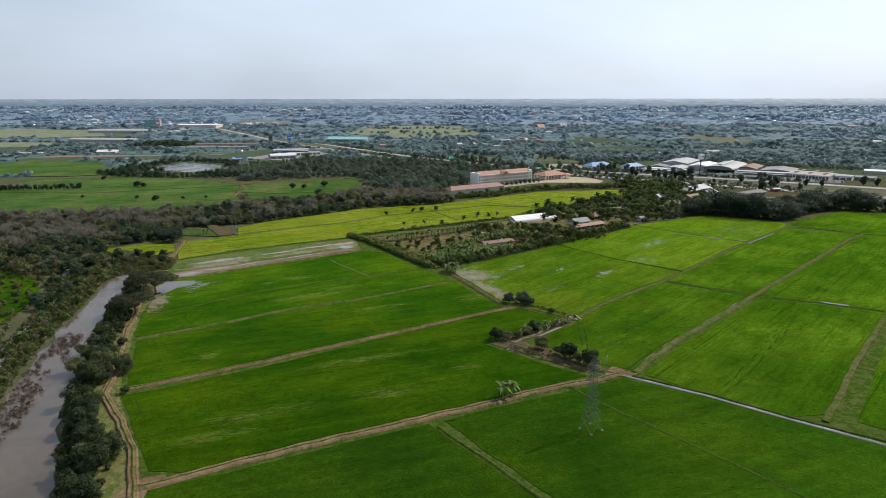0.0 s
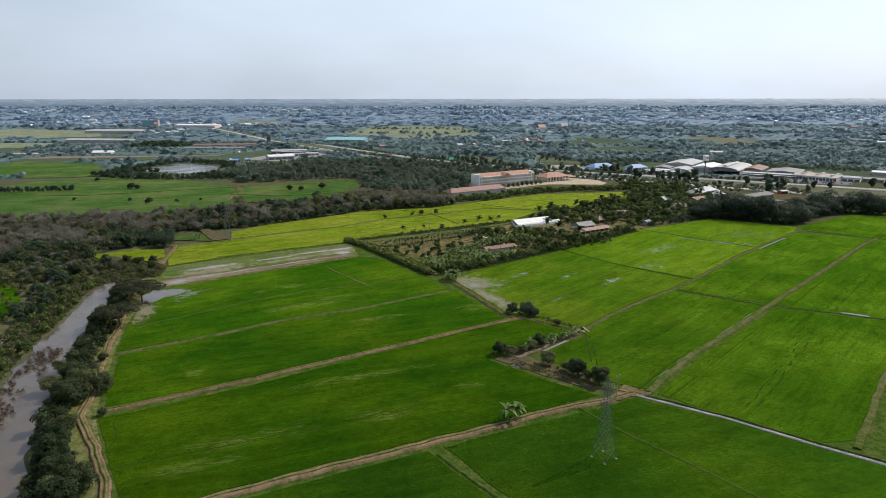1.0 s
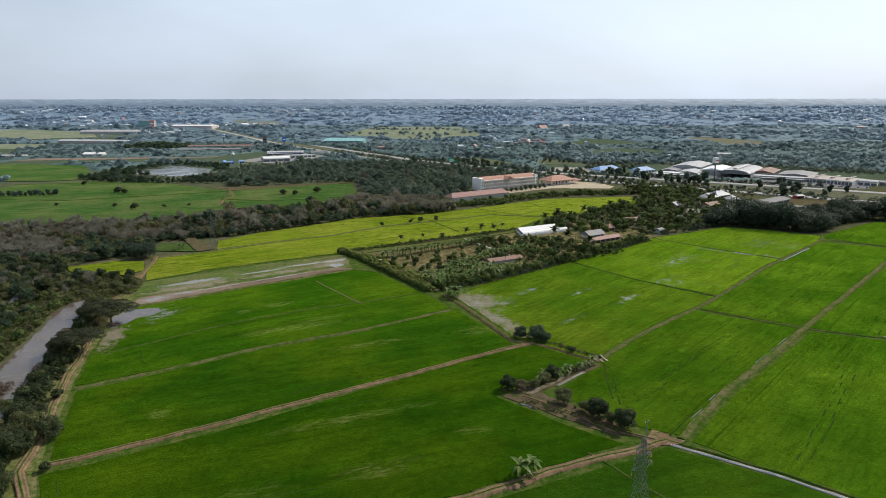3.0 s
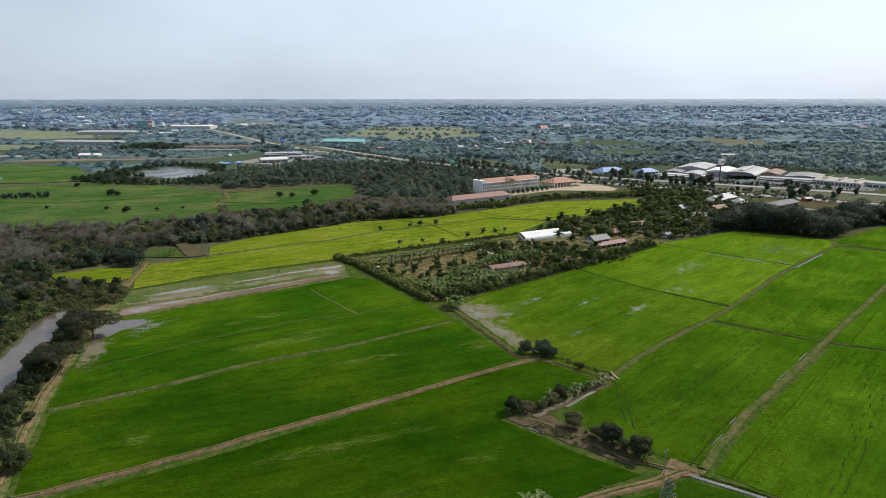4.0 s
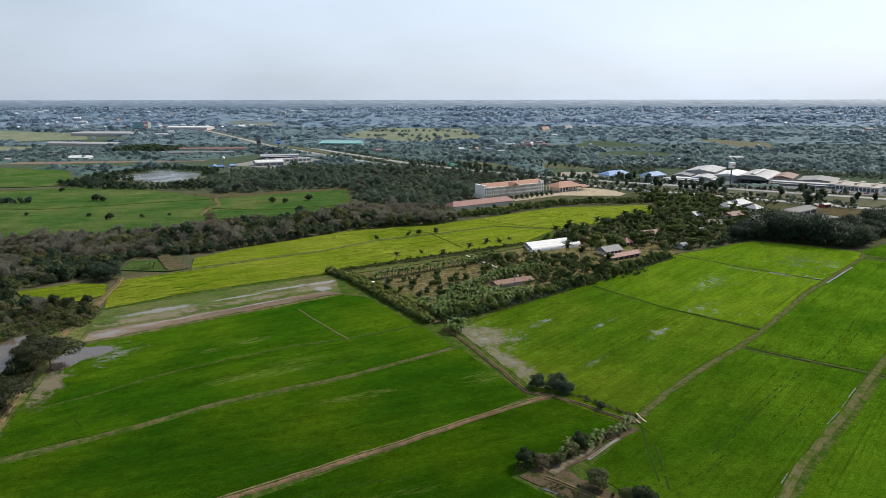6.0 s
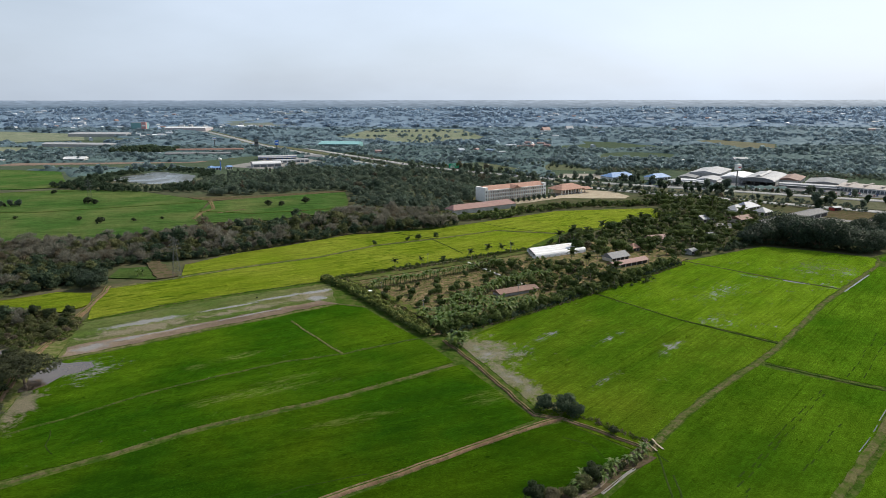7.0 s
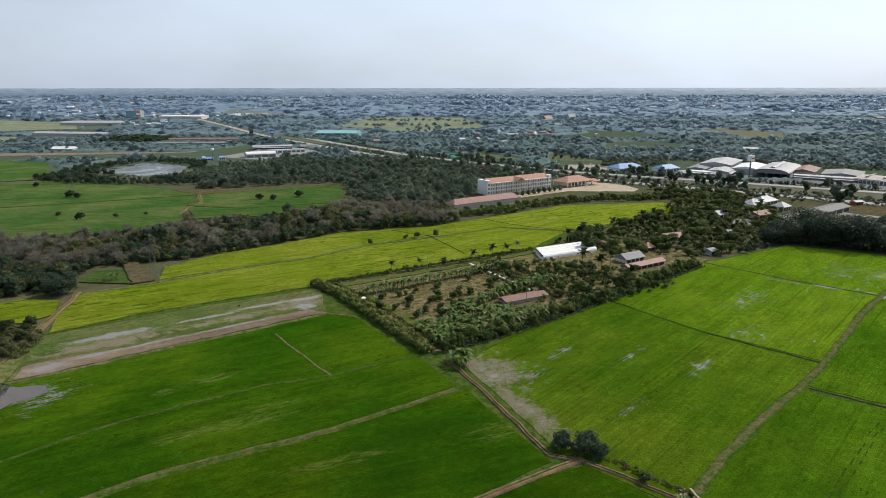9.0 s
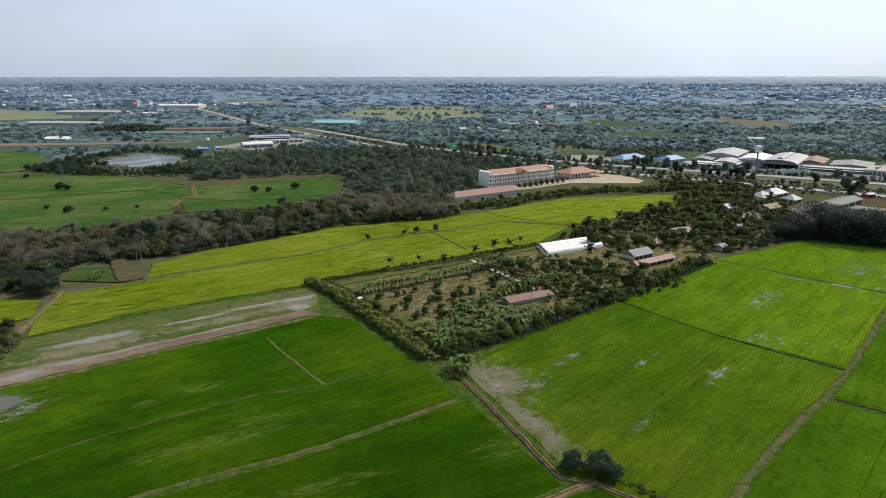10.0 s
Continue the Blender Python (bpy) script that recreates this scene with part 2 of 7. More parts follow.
def roofing(name, col, turn=0.0, pitch=1.0, rough=0.5, metal=0.0, dirt=(0.12, 0.09, 0.07)):
    """Sheet or tile roof: ribs, faded and stained patches."""
    m, nt, b = material(name, rough, 0.4, metal)
    pos = place_node(nt)
    w = nt.nodes.new("ShaderNodeTexWave")
    w.inputs["Scale"].default_value, w.inputs["Distortion"].default_value = 0.55 / pitch, 0.3
    nt.links.new(place_node(nt, turn), w.inputs["Vector"])
    n1, n2 = noise_node(nt, pos, 0.25, 5, 0.7), noise_node(nt, pos, 1.6, 4, 0.7)
    c = blend(nt, 1.0, col, grey(nt, span(nt, w.outputs["Fac"], 0, 1, 0.86, 1.08)), "MULTIPLY")
    c = blend(nt, span(nt, n1, 0.5, 0.75, 0, 0.45), c, dirt)
    c = blend(nt, 1.0, c, grey(nt, span(nt, n2, 0.3, 0.7, 0.85, 1.15)), "MULTIPLY")
    nt.links.new(c, b.inputs["Base Color"])
    bump(nt, b, w.outputs["Fac"], 0.3, 0.08)
    return m


def earth(name, col, col2, grass=None, amount=0.5, rough=0.9):
    """Bare ground with pebbly grain, lighter dusty patches and tufts of grass."""
    m, nt, b = material(name, rough, 0.0)
    pos = place_node(nt)
    n1, n2, n3 = noise_node(nt, pos, 0.12, 5, 0.6), noise_node(nt, pos, 0.9, 5, 0.7), noise_node(nt, pos, 0.3, 6, 0.7)
    c = blend(nt, span(nt, n1, 0.35, 0.65), col, col2)
    if grass:
        b.inputs["Sheen Weight"].default_value, b.inputs["Sheen Roughness"].default_value = 0.16 * amount, 0.4
        b.inputs["Sheen Tint"].default_value = (0.5, 0.7, 0.12, 1)
        c = blend(nt, span(nt, n3, 0.62 - 0.25 * amount, 0.72 - 0.25 * amount), c, grass)
    c = blend(nt, 1.0, c, grey(nt, span(nt, n2, 0.3, 0.7, 0.7, 1.3)), "MULTIPLY")
    nt.links.new(c, b.inputs["Base Color"])
    bump(nt, b, n2, 0.5, 0.2)
    return m


def water(name, col, rough=0.06):
    m, nt, b = material(name, rough, 0.5)
    pos = place_node(nt)
    silt = noise_node(nt, pos, 0.05, 5, 0.65, 0.6)
    nt.links.new(blend(nt, span(nt, silt, 0.35, 0.65), col, tuple(c * 1.5 for c in col)), b.inputs["Base Color"])
    nt.links.new(span(nt, noise_node(nt, pos, 0.03, 3), 0.4, 0.65, rough, rough * 3.5), b.inputs["Roughness"])
    bump(nt, b, noise_node(nt, pos, 1.5, 3), 0.06, 0.05)
    return m


def land():
    """The plain: scrubby earth near by, wooded country and pale clearings far off, paled in place of haze."""
    m, nt, b = material("land", 0.5, 0.5)
    pos = place_node(nt)
    far = nt.nodes.new("ShaderNodeSeparateXYZ")
    nt.links.new(pos, far.inputs[0])
    n1, n2, n3 = noise_node(nt, pos, 0.06, 5, 0.65), noise_node(nt, pos, 0.7, 5, 0.7), noise_node(nt, pos, 0.004, 5, 0.6)
    scrub = blend(nt, span(nt, n1, 0.35, 0.62), (0.095, 0.084, 0.052), (0.058, 0.070, 0.032))
    wood = blend(nt, span(nt, n1, 0.35, 0.65), (0.052, 0.074, 0.050), (0.076, 0.100, 0.064))
    clear = blend(nt, span(nt, n1, 0.4, 0.6), (0.085, 0.105, 0.062), (0.115, 0.110, 0.075))
    wood = blend(nt, span(nt, n3, 0.54, 0.58), wood, clear)
    c = blend(nt, span(nt, far.outputs["Y"], 780, 900), scrub, wood)
    c = blend(nt, 1.0, c, grey(nt, span(nt, n2, 0.3, 0.7, 0.75, 1.25)), "MULTIPLY")
    # gloss rises with distance so mirrored sky whitens the land like haze
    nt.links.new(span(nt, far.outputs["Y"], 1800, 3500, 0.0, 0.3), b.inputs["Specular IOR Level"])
    nt.links.new(c, b.inputs["Base Color"])
    bump(nt, b, n2, 0.15, 0.2)
    return m


def canopy_leaves(name, a, b_col, shine):
    """The closed top of a wood: crowns in two shades, leafy grain, gloss that pales it like haze."""
    m, nt, b = material(name, 0.75, shine)
    pos = place_node(nt)
    n1, n2, n3 = noise_node(nt, pos, 0.012, 5, 0.6), noise_node(nt, pos, 0.09, 5, 0.7), noise_node(nt, pos, 0.5, 4, 0.7)
    c = blend(nt, span(nt, n1, 0.35, 0.65), a, b_col)
    c = blend(nt, 1.0, c, grey(nt, span(nt, n2, 0.3, 0.7, 0.82, 1.18)), "MULTIPLY")
    c = blend(nt, 1.0, c, grey(nt, span(nt, n3, 0.3, 0.7, 0.92, 1.08)), "MULTIPLY")
    nt.links.new(c, b.inputs["Base Color"])
    bump(nt, b, n3, 0.1, 0.3)
    return m


# distance haze is painted into these base colours, bluer and paler by band
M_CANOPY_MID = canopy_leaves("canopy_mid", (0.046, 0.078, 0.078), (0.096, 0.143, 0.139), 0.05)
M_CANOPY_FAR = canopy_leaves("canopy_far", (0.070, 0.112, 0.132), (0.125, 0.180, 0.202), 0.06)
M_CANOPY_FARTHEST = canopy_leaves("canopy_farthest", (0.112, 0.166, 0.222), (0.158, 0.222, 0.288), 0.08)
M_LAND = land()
M_RICE_NEAR = rice("rice_deep_green", (0.0096, 0.0312, 0.0023), (0.0170, 0.0455, 0.0028), (0.0293, 0.0565, 0.0030), 20, row_depth=0.14)
M_RICE_LOW = rice("rice_green_lower", (0.0094, 0.0322, 0.0015), (0.0176, 0.0476, 0.0018), (0.0332, 0.0616, 0.0023), 22, row_depth=0.14,
                  worn=((-20, 205, 16, 5, 20), (10, 227, 8, 3, 15), (-60, 190, 22, 5, 20), (-30, 235, 30, 4, 22), (-70, 175, 16, 4, 20)))
M_RICE_LEFT = rice("rice_green", (0.0098, 0.0335, 0.0018), (0.0190, 0.0520, 0.0020), (0.0430, 0.0710, 0.0028), 22, row_depth=0.14,
                   worn=((-20, 205, 16, 5, 20), (10, 227, 8, 3, 15), (-60, 190, 22, 5, 20), (20, 318, 22, 7, 25), (-30, 300, 20, 4, 25), (-95, 238, 6, 4, 0)))
M_RICE_UP = rice("rice_green_upper", (0.0105, 0.0355, 0.0018), (0.0205, 0.0550, 0.0021), (0.0390, 0.0710, 0.0033), 32, row_depth=0.14,
                 wet=((-140, 338, 22, 15, 30),), mud=((-146, 307, 8, 20, 15),), worn=((-98, 340, 6, 4, 30), (-85, 352, 12, 5, 30), (-70, 318, 30, 5, 25), (-60, 330, 16, 3, 28)))
M_RICE_RIGHT = rice("rice_light_green", (0.0135, 0.0382, 0.0019), (0.0248, 0.0565, 0.0024), (0.0470, 0.0830, 0.0047), 47, lodged=0.3)
M_RICE_WET = rice("rice_wet", (0.0230, 0.0540, 0.0026), (0.0395, 0.0715, 0.0040), (0.0575, 0.0820, 0.0060), 47,
                  wet=((13, 356, 24, 18, -45), (26, 330, 24, 6, -62), (30, 356, 18, 8, 47), (44, 374, 22, 4, 47), (72, 372, 20, 3, 47), (96, 362, 22, 5, 47), (60, 330, 16, 3, 47)), wet_gain=0.19,
                  mud=((13, 358, 26, 18, -50), (26, 326, 34, 7, -62)), row_depth=0.32)
M_RICE_SPARSE = rice("rice_sparse_flooded", (0.0315, 0.0666, 0.0029), (0.0515, 0.0883, 0.0043), (0.0605, 0.0941, 0.0059), 47, wet_base=0.045, row_depth=0.32,
                     wet=((150, 440, 50, 14, 45), (128, 392, 30, 14, 45), (235, 490, 60, 40, 45), (186, 468, 34, 4, -42), (215, 450, 10, 20, 45)), wet_gain=0.17)
M_RICE_YELLOW = rice("rice_yellow_green", (0.0560, 0.0815, 0.0050), (0.0860, 0.1070, 0.0083), (0.1050, 0.1180, 0.0134), 30, lodged=0.85)
# muted for its distance, haze mixed into the field's base colours
M_FIELD_PALE = rice("pale_far_field", (0.100, 0.118, 0.072), (0.130, 0.140, 0.090), (0.165, 0.160, 0.110), 10, sheen=0.4)
M_RICE_FAR = rice("rice_far_green", (0.0190, 0.0430, 0.0090), (0.0305, 0.0550, 0.0130), (0.0530, 0.0640, 0.0200), 10, lodged=0.4)
M_MUD = rice("half_drained_mud", (0.034, 0.056, 0.012), (0.055, 0.074, 0.018), (0.092, 0.086, 0.038), 32, wet_base=-0.01, wet_gain=0.36, lodged=0.4,
             mud=((-140, 385, 30, 8, 34), (-100, 412, 34, 5, 34), (-72, 436, 22, 10, 32)),
             wet=((-143, 393, 26, 4, 34), (-110, 415, 22, 1.8, 34), (-88, 432, 22, 2.2, 32), (-70, 442, 14, 3, 30), (-68, 430, 8, 5, 30)))
M_MUDBANK = rice("wet_mud_bank", (0.120, 0.088, 0.062), (0.180, 0.138, 0.100), (0.235, 0.185, 0.138), 32, wet_gain=0.32, row_depth=0.1, sheen=0.1,
                wet=((-151, 361, 12, 7, 40), (-128, 381, 26, 1.6, 34), (-98, 402, 30, 1.4, 35), (-140, 372, 16, 2.5, 36)))
M_DIRT = earth("track_dirt", (0.122, 0.080, 0.050), (0.188, 0.130, 0.084), (0.072, 0.078, 0.030), 0.4)
M_BROWNMUD = earth("brown_mud", (0.062, 0.047, 0.031), (0.105, 0.080, 0.054), (0.038, 0.052, 0.016), 0.4, 0.6)
M_BUND = earth("bund_grass", (0.078, 0.082, 0.028), (0.048, 0.078, 0.014), (0.028, 0.058, 0.008), 0.7)
M_BUND_DRY = earth("bund_dry", (0.150, 0.135, 0.068), (0.100, 0.106, 0.038), (0.066, 0.088, 0.022), 0.62)
M_TRACK_GRASS = earth("track_grass", (0.112, 0.096, 0.052), (0.080, 0.088, 0.030), (0.048, 0.074, 0.014), 0.6)
M_ORCHARD = earth("orchard_soil", (0.125, 0.085, 0.055), (0.215, 0.155, 0.095), (0.07, 0.075, 0.028), 0.7)
M_SAND = earth("pale_sand", (0.33, 0.28, 0.205), (0.40, 0.345, 0.26), None)
M_CONCRETE = plain("concrete", (0.21, 0.205, 0.19), 0.85, 0.1, 0.2, 0.3, dirt=(0.16, 0.145, 0.115))
M_KERB = plain("kerb_stone", (0.5, 0.49, 0.46), 0.8, 0.2, 0.2)
M_RIVER = water("river_water", (0.066, 0.052, 0.039), 0.10)
M_POND = water("pond_water", (0.060, 0.068, 0.060), 0.16)
M_BARK = plain("bark", (0.13, 0.10, 0.075), 0.9, 0.1, 0.35, 2.0)
M_PALMBARK = plain("palm_bark", (0.24, 0.20, 0.155), 0.9, 0.1, 0.3, 2.0)
M_STEM = plain("banana_stem", (0.14, 0.17, 0.06), 0.6, 0.3, 0.3, 2.0)
M_LEAF_DARK = foliage("leaves_dark", (0.022, 0.036, 0.015), (0.052, 0.068, 0.027), through_light=0.36)
M_LEAF = foliage("leaves_green", (0.052, 0.088, 0.024), (0.118, 0.156, 0.042), through_light=0.48)
M_LEAF_OLIVE = foliage("leaves_olive", (0.076, 0.096, 0.038), (0.150, 0.155, 0.066), dry=0.12, through_light=0.5)
# next two: haze of the middle distance is mixed into the greens
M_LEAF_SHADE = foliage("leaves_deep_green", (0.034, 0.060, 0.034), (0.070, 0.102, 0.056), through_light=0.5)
M_LEAF_WOOD2 = foliage("leaves_hazed_green", (0.105, 0.146, 0.110), (0.175, 0.215, 0.155), dry=0.10, through_light=0.68)
M_LEAF_DRY = foliage("twigs_dry", (0.150, 0.146, 0.112), (0.232, 0.224, 0.178), 0.15, 0.6, 0.55, 0, 0.05)
# leaf colours paled and blued with distance, haze painted in
M_LEAF_MID = foliage("hazed_mid_leaves", (0.124, 0.185, 0.193), (0.325, 0.413, 0.425), 0.0, 0.6, 0.78, 0.12, 0.05, 0.2)
M_LEAF_FAR = foliage("hazed_far_leaves", (0.148, 0.218, 0.262), (0.282, 0.372, 0.420), 0.0, 0.6, 0.8, 0.2, 0.05, 0.14)
M_LEAF_FARTHEST = foliage("hazed_farthest_leaves", (0.205, 0.286, 0.378), (0.268, 0.358, 0.452), 0.0, 0.6, 0.8, 0.2, 0.05, 0.1)
M_LEAF_BIG = foliage("big_tree_leaves", (0.026, 0.044, 0.028), (0.052, 0.074, 0.046), through_light=0.36)
M_LEAF_RAIN = foliage("rain_tree_leaves", (0.040, 0.048, 0.024), (0.078, 0.084, 0.042), through_light=0.4)
M_BANANA = foliage("banana_leaves", (0.070, 0.138, 0.024), (0.160, 0.215, 0.050), 0, 0.45, 0.35, 0, 0.2)
M_PALM = foliage("palm_fronds", (0.045, 0.072, 0.022), (0.100, 0.125, 0.040), 0, 0.45, 0.4, 0, 0.2)
M_GRASS = foliage("tuft_grass", (0.060, 0.100, 0.020), (0.15, 0.15, 0.055), dry=0.25)
M_REED = foliage("dry_reeds", (0.085, 0.062, 0.046), (0.140, 0.108, 0.082), dry=0.0)
M_STEEL = plain("galvanised_steel", (0.13, 0.138, 0.132), 0.6, 0.3, 0.15, 3.0, metal=0.3)
M_WHITE = plain("white_plaster", (0.82, 0.80, 0.76), 0.8, 0.2, 0.1, 0.5, dirt=(0.55, 0.52, 0.47))
M_PEACH = plain("peach_plaster", (0.74, 0.61, 0.49), 0.8, 0.2, 0.12, 0.5)
M_CREAM = plain("cream_plaster", (0.62, 0.56, 0.47), 0.8, 0.2, 0.15, 0.5, dirt=(0.4, 0.36, 0.3))
M_GREYWALL = plain("grey_block_wall", (0.36, 0.36, 0.35), 0.85, 0.2, 0.2, 0.5)
M_TEAL = plain("teal_wall", (0.17, 0.32, 0.32), 0.6, 0.3, 0.15)
M_BLUEPAINT = plain("blue_paint", (0.03, 0.13, 0.48), 0.5, 0.4, 0.15)
M_REDPAINT = plain("red_paint", (0.45, 0.06, 0.05), 0.5, 0.4, 0.15)
M_GREENPAINT = plain("green_sign_paint", (0.0, 0.30, 0.14), 0.4, 0.4, 0.1)
M_DARK = plain("dark_opening", (0.035, 0.035, 0.035), 0.6, 0.3, 0.2)
M_WINDOW = plain("window_glass", (0.06, 0.055, 0.05), 0.15, 0.5, 0.3)
M_BROWNFRAME = plain("brown_window_frame", (0.20, 0.11, 0.07), 0.6, 0.3, 0.2)
M_TILE = roofing("terracotta_tiles", (0.34, 0.185, 0.130), 34, 0.6, 0.75, 0, (0.24, 0.13, 0.09))
M_PINKROOF = roofing("faded_red_sheet", (0.25, 0.138, 0.118), 34, 0.8, 0.65, 0, (0.19, 0.115, 0.095))
M_RUST = roofing("brown_roof_sheet", (0.20, 0.115, 0.085), 20, 0.8, 0.7)
M_WHITEROOF = roofing("white_film_roof", (0.66, 0.66, 0.66), 118, 2.2, 0.5, 0, (0.45, 0.45, 0.43))
M_ZINC = roofing("zinc_sheet", (0.19, 0.195, 0.20), 40, 0.8, 0.7, 0.0, (0.18, 0.15, 0.13))
M_ZINCPALE = roofing("pale_sheet_roof", (0.36, 0.365, 0.375), 40, 0.8, 0.65, 0.0, (0.27, 0.25, 0.22))
M_BLUEROOF = roofing("blue_sheet_roof", (0.16, 0.28, 0.50), 40, 0.8, 0.5, 0, (0.2, 0.25, 0.33))
M_TEALROOF = roofing("teal_sheet_roof", (0.20, 0.42, 0.42), 40, 0.8, 0.5, 0, (0.25, 0.35, 0.35))
M_TYRE = plain("tyre_rubber", (0.03, 0.03, 0.03), 0.9, 0.1, 0.2)
M_CARWHITE = plain("car_paint_white", (0.75, 0.75, 0.75), 0.3, 0.5, 0.05)
M_CARGREY = plain("car_paint_grey", (0.22, 0.23, 0.25), 0.3, 0.5, 0.05)
M_CARBLUE = plain("car_paint_blue", (0.05, 0.10, 0.25), 0.3, 0.5, 0.05)
M_CARRED = plain("car_paint_red", (0.35, 0.05, 0.04), 0.3, 0.5, 0.05)

# ---------------------------------------------------------------- mesh tools
USED = set()
LOW = -0.6          # level of the plain under the raised fields
rng = np.random.default_rng(7)
rnd = random.Random(11)


def rise(d):
    """The plain is raised far off so that it meets the horizon in the camera's view."""
    s = min(max((d - 2500.0) / 2350.0, 0.0), 1.0)
    return LOW + 100.0 * (1 - d / (d + 4200.0 * s ** 2)) if d > 2500 else LOW


def finish(name, me, mat, parent=None, label=""):
    me.materials.append(mat)
    ob = new(name, me)
    if parent is not None:
        ob.parent = parent
    if label:
        ob["label"] = label
    return ob


def part(name, bm, mat, parent=None, label="", smooth=False):
    me = bpy.data.meshes.new(name)
    bm.to_mesh(me)
    bm.free()
    if smooth:
        me.shade_smooth()
    return finish(name, me, mat, parent, label)


def thing(name, label, category, group="", at=(0, 0, 0), rot=0.0):
    ob = new(name)
    ob.empty_display_size = 1.0
    ob.matrix_basis = pose(*at, 0, 0, rot)
    return tagged(ob, label, category, group)


def box(bm, x0, y0, z0, x1, y1, z1, chamfer=0.0):
    v = [bm.verts.new((x, y, z)) for z in (z0, z1) for x, y in ((x0, y0), (x1, y0), (x1, y1), (x0, y1))]
    for f in ((0, 1, 5, 4), (1, 2, 6, 5), (2, 3, 7, 6), (3, 0, 4, 7), (4, 5, 6, 7), (3, 2, 1, 0)):
        bm.faces.new([v[i] for i in f])
    if chamfer:
        edges = list({e for q in v for e in q.link_edges})
        bmesh.ops.bevel(bm, geom=edges, offset=chamfer, segments=1, affect="EDGES")


def boxed(*dims, chamfer=0.0):
    bm = bmesh.new()
    box(bm, *dims, chamfer)
    return bm


def beam(bm, a, b, w, w2=None, sides=4):
    """A straight bar from a to b, w thick, tapering to w2."""
    a, b = Vector(a), Vector(b)
    w2 = w if w2 is None else w2
    q = (b - a).to_track_quat("Z", "Y")
    ring = []
    for p, r in ((a, w / 2), (b, w2 / 2)):
        ring.append([bm.verts.new(p + q @ Vector((r * math.cos(2 * math.pi * (i + 0.5) / sides), r * math.sin(2 * math.pi * (i + 0.5) / sides), 0))) for i in range(sides)])
    for i in range(sides):
        j = (i + 1) % sides
        bm.faces.new((ring[0][i], ring[0][j], ring[1][j], ring[1][i]))
    bm.faces.new(ring[1])
    bm.faces.new(ring[0][::-1])


def tube(bm, pts, widths, sides=4):
    """A bent bar through the points, in one piece."""
    rings = []
    for i, p in enumerate(pts):
        d = Vector(pts[min(i + 1, len(pts) - 1)]) - Vector(pts[max(i - 1, 0)])
        q = d.to_track_quat("Z", "Y")
        rings.append([bm.verts.new(Vector(p) + q @ Vector((widths[i] / 2 * math.cos(2 * math.pi * (k + 0.5) / sides), widths[i] / 2 * math.sin(2 * math.pi * (k + 0.5) / sides), 0))) for k in range(sides)])
    for a, b in zip(rings, rings[1:]):
        for k in range(sides):
            j = (k + 1) % sides
            bm.faces.new((a[k], a[j], b[j], b[k]))
    bm.faces.new(rings[-1])
    bm.faces.new(rings[0][::-1])


def leaf_mesh(name, verts, tint=None):
    """A mesh of loose three-cornered leaf sprays, three rows of verts for each."""
    n = len(verts) // 3
    me = bpy.data.meshes.new(name)
    me.vertices.add(3 * n)
    me.vertices.foreach_set("co", np.ascontiguousarray(verts, dtype=np.float32).ravel())
    me.loops.add(3 * n)
    me.loops.foreach_set("vertex_index", np.arange(3 * n, dtype=np.int32))
    me.polygons.add(n)
    me.polygons.foreach_set("loop_start", np.arange(0, 3 * n, 3, dtype=np.int32))
    if tint is not None:
        at = me.attributes.new("tint", "FLOAT", "POINT")
        at.data.foreach_set("value", np.ascontiguousarray(tint, dtype=np.float32))
    me.update(calc_edges=True)
    return me


def leaf_sprays(points, normals, sizes, aspect=0.6, jit=0.55):
    """Leaf sprays: ragged three-cornered blades at the points, facing about along the normals."""
    n = len(points)
    nn = normals + rng.normal(0, jit, (n, 3))
    nn /= np.linalg.norm(nn, axis=1)[:, None] + 1e-9
    t = np.cross(nn, rng.normal(0, 1, (n, 3)))
    t /= np.linalg.norm(t, axis=1)[:, None] + 1e-9
    u = np.cross(nn, t)
    s = (sizes * 0.55)[:, None]
    out = np.empty((n, 3, 3))
    out[:, 0] = points - t * s - u * s * aspect * rng.uniform(0.2, 0.6, (n, 1))
    out[:, 1] = points + t * s - u * s * aspect * rng.uniform(0.1, 0.5, (n, 1))
    out[:, 2] = points + u * s * aspect * 1.2 + t * s * rng.uniform(-0.5, 0.5, (n, 1))
    return out.reshape(-1, 3)


def crown_leaves(blobs, n, size, fill=0.22, jit=0.36, up=0.45, low=-0.55):
    """Leaf sprays over a group of ellipsoids (x, y, z, rx, ry, rz)."""
    b = np.array(blobs, dtype=float)
    w = (b[:, 3] * b[:, 4] + b[:, 4] * b[:, 5]) ** 1.0
    k = rng.choice(len(b), n, p=w / w.sum())
    d = rng.normal(0, 1, (n, 3))
    d /= np.linalg.norm(d, axis=1)[:, None]
    d[:, 2] = np.where(d[:, 2] < low, -d[:, 2] * 0.6, d[:, 2])
    r = 1 - fill * rng.random(n) ** 2 + rng.normal(0, 0.06, n)
    p = b[k, :3] + d * b[k, 3:] * r[:, None]
    p[:, 2] = np.maximum(p[:, 2], 0.05)
    return leaf_sprays(p, d + np.array((0, 0, up)), size * rng.uniform(0.55, 1.45, n), 0.8, jit)


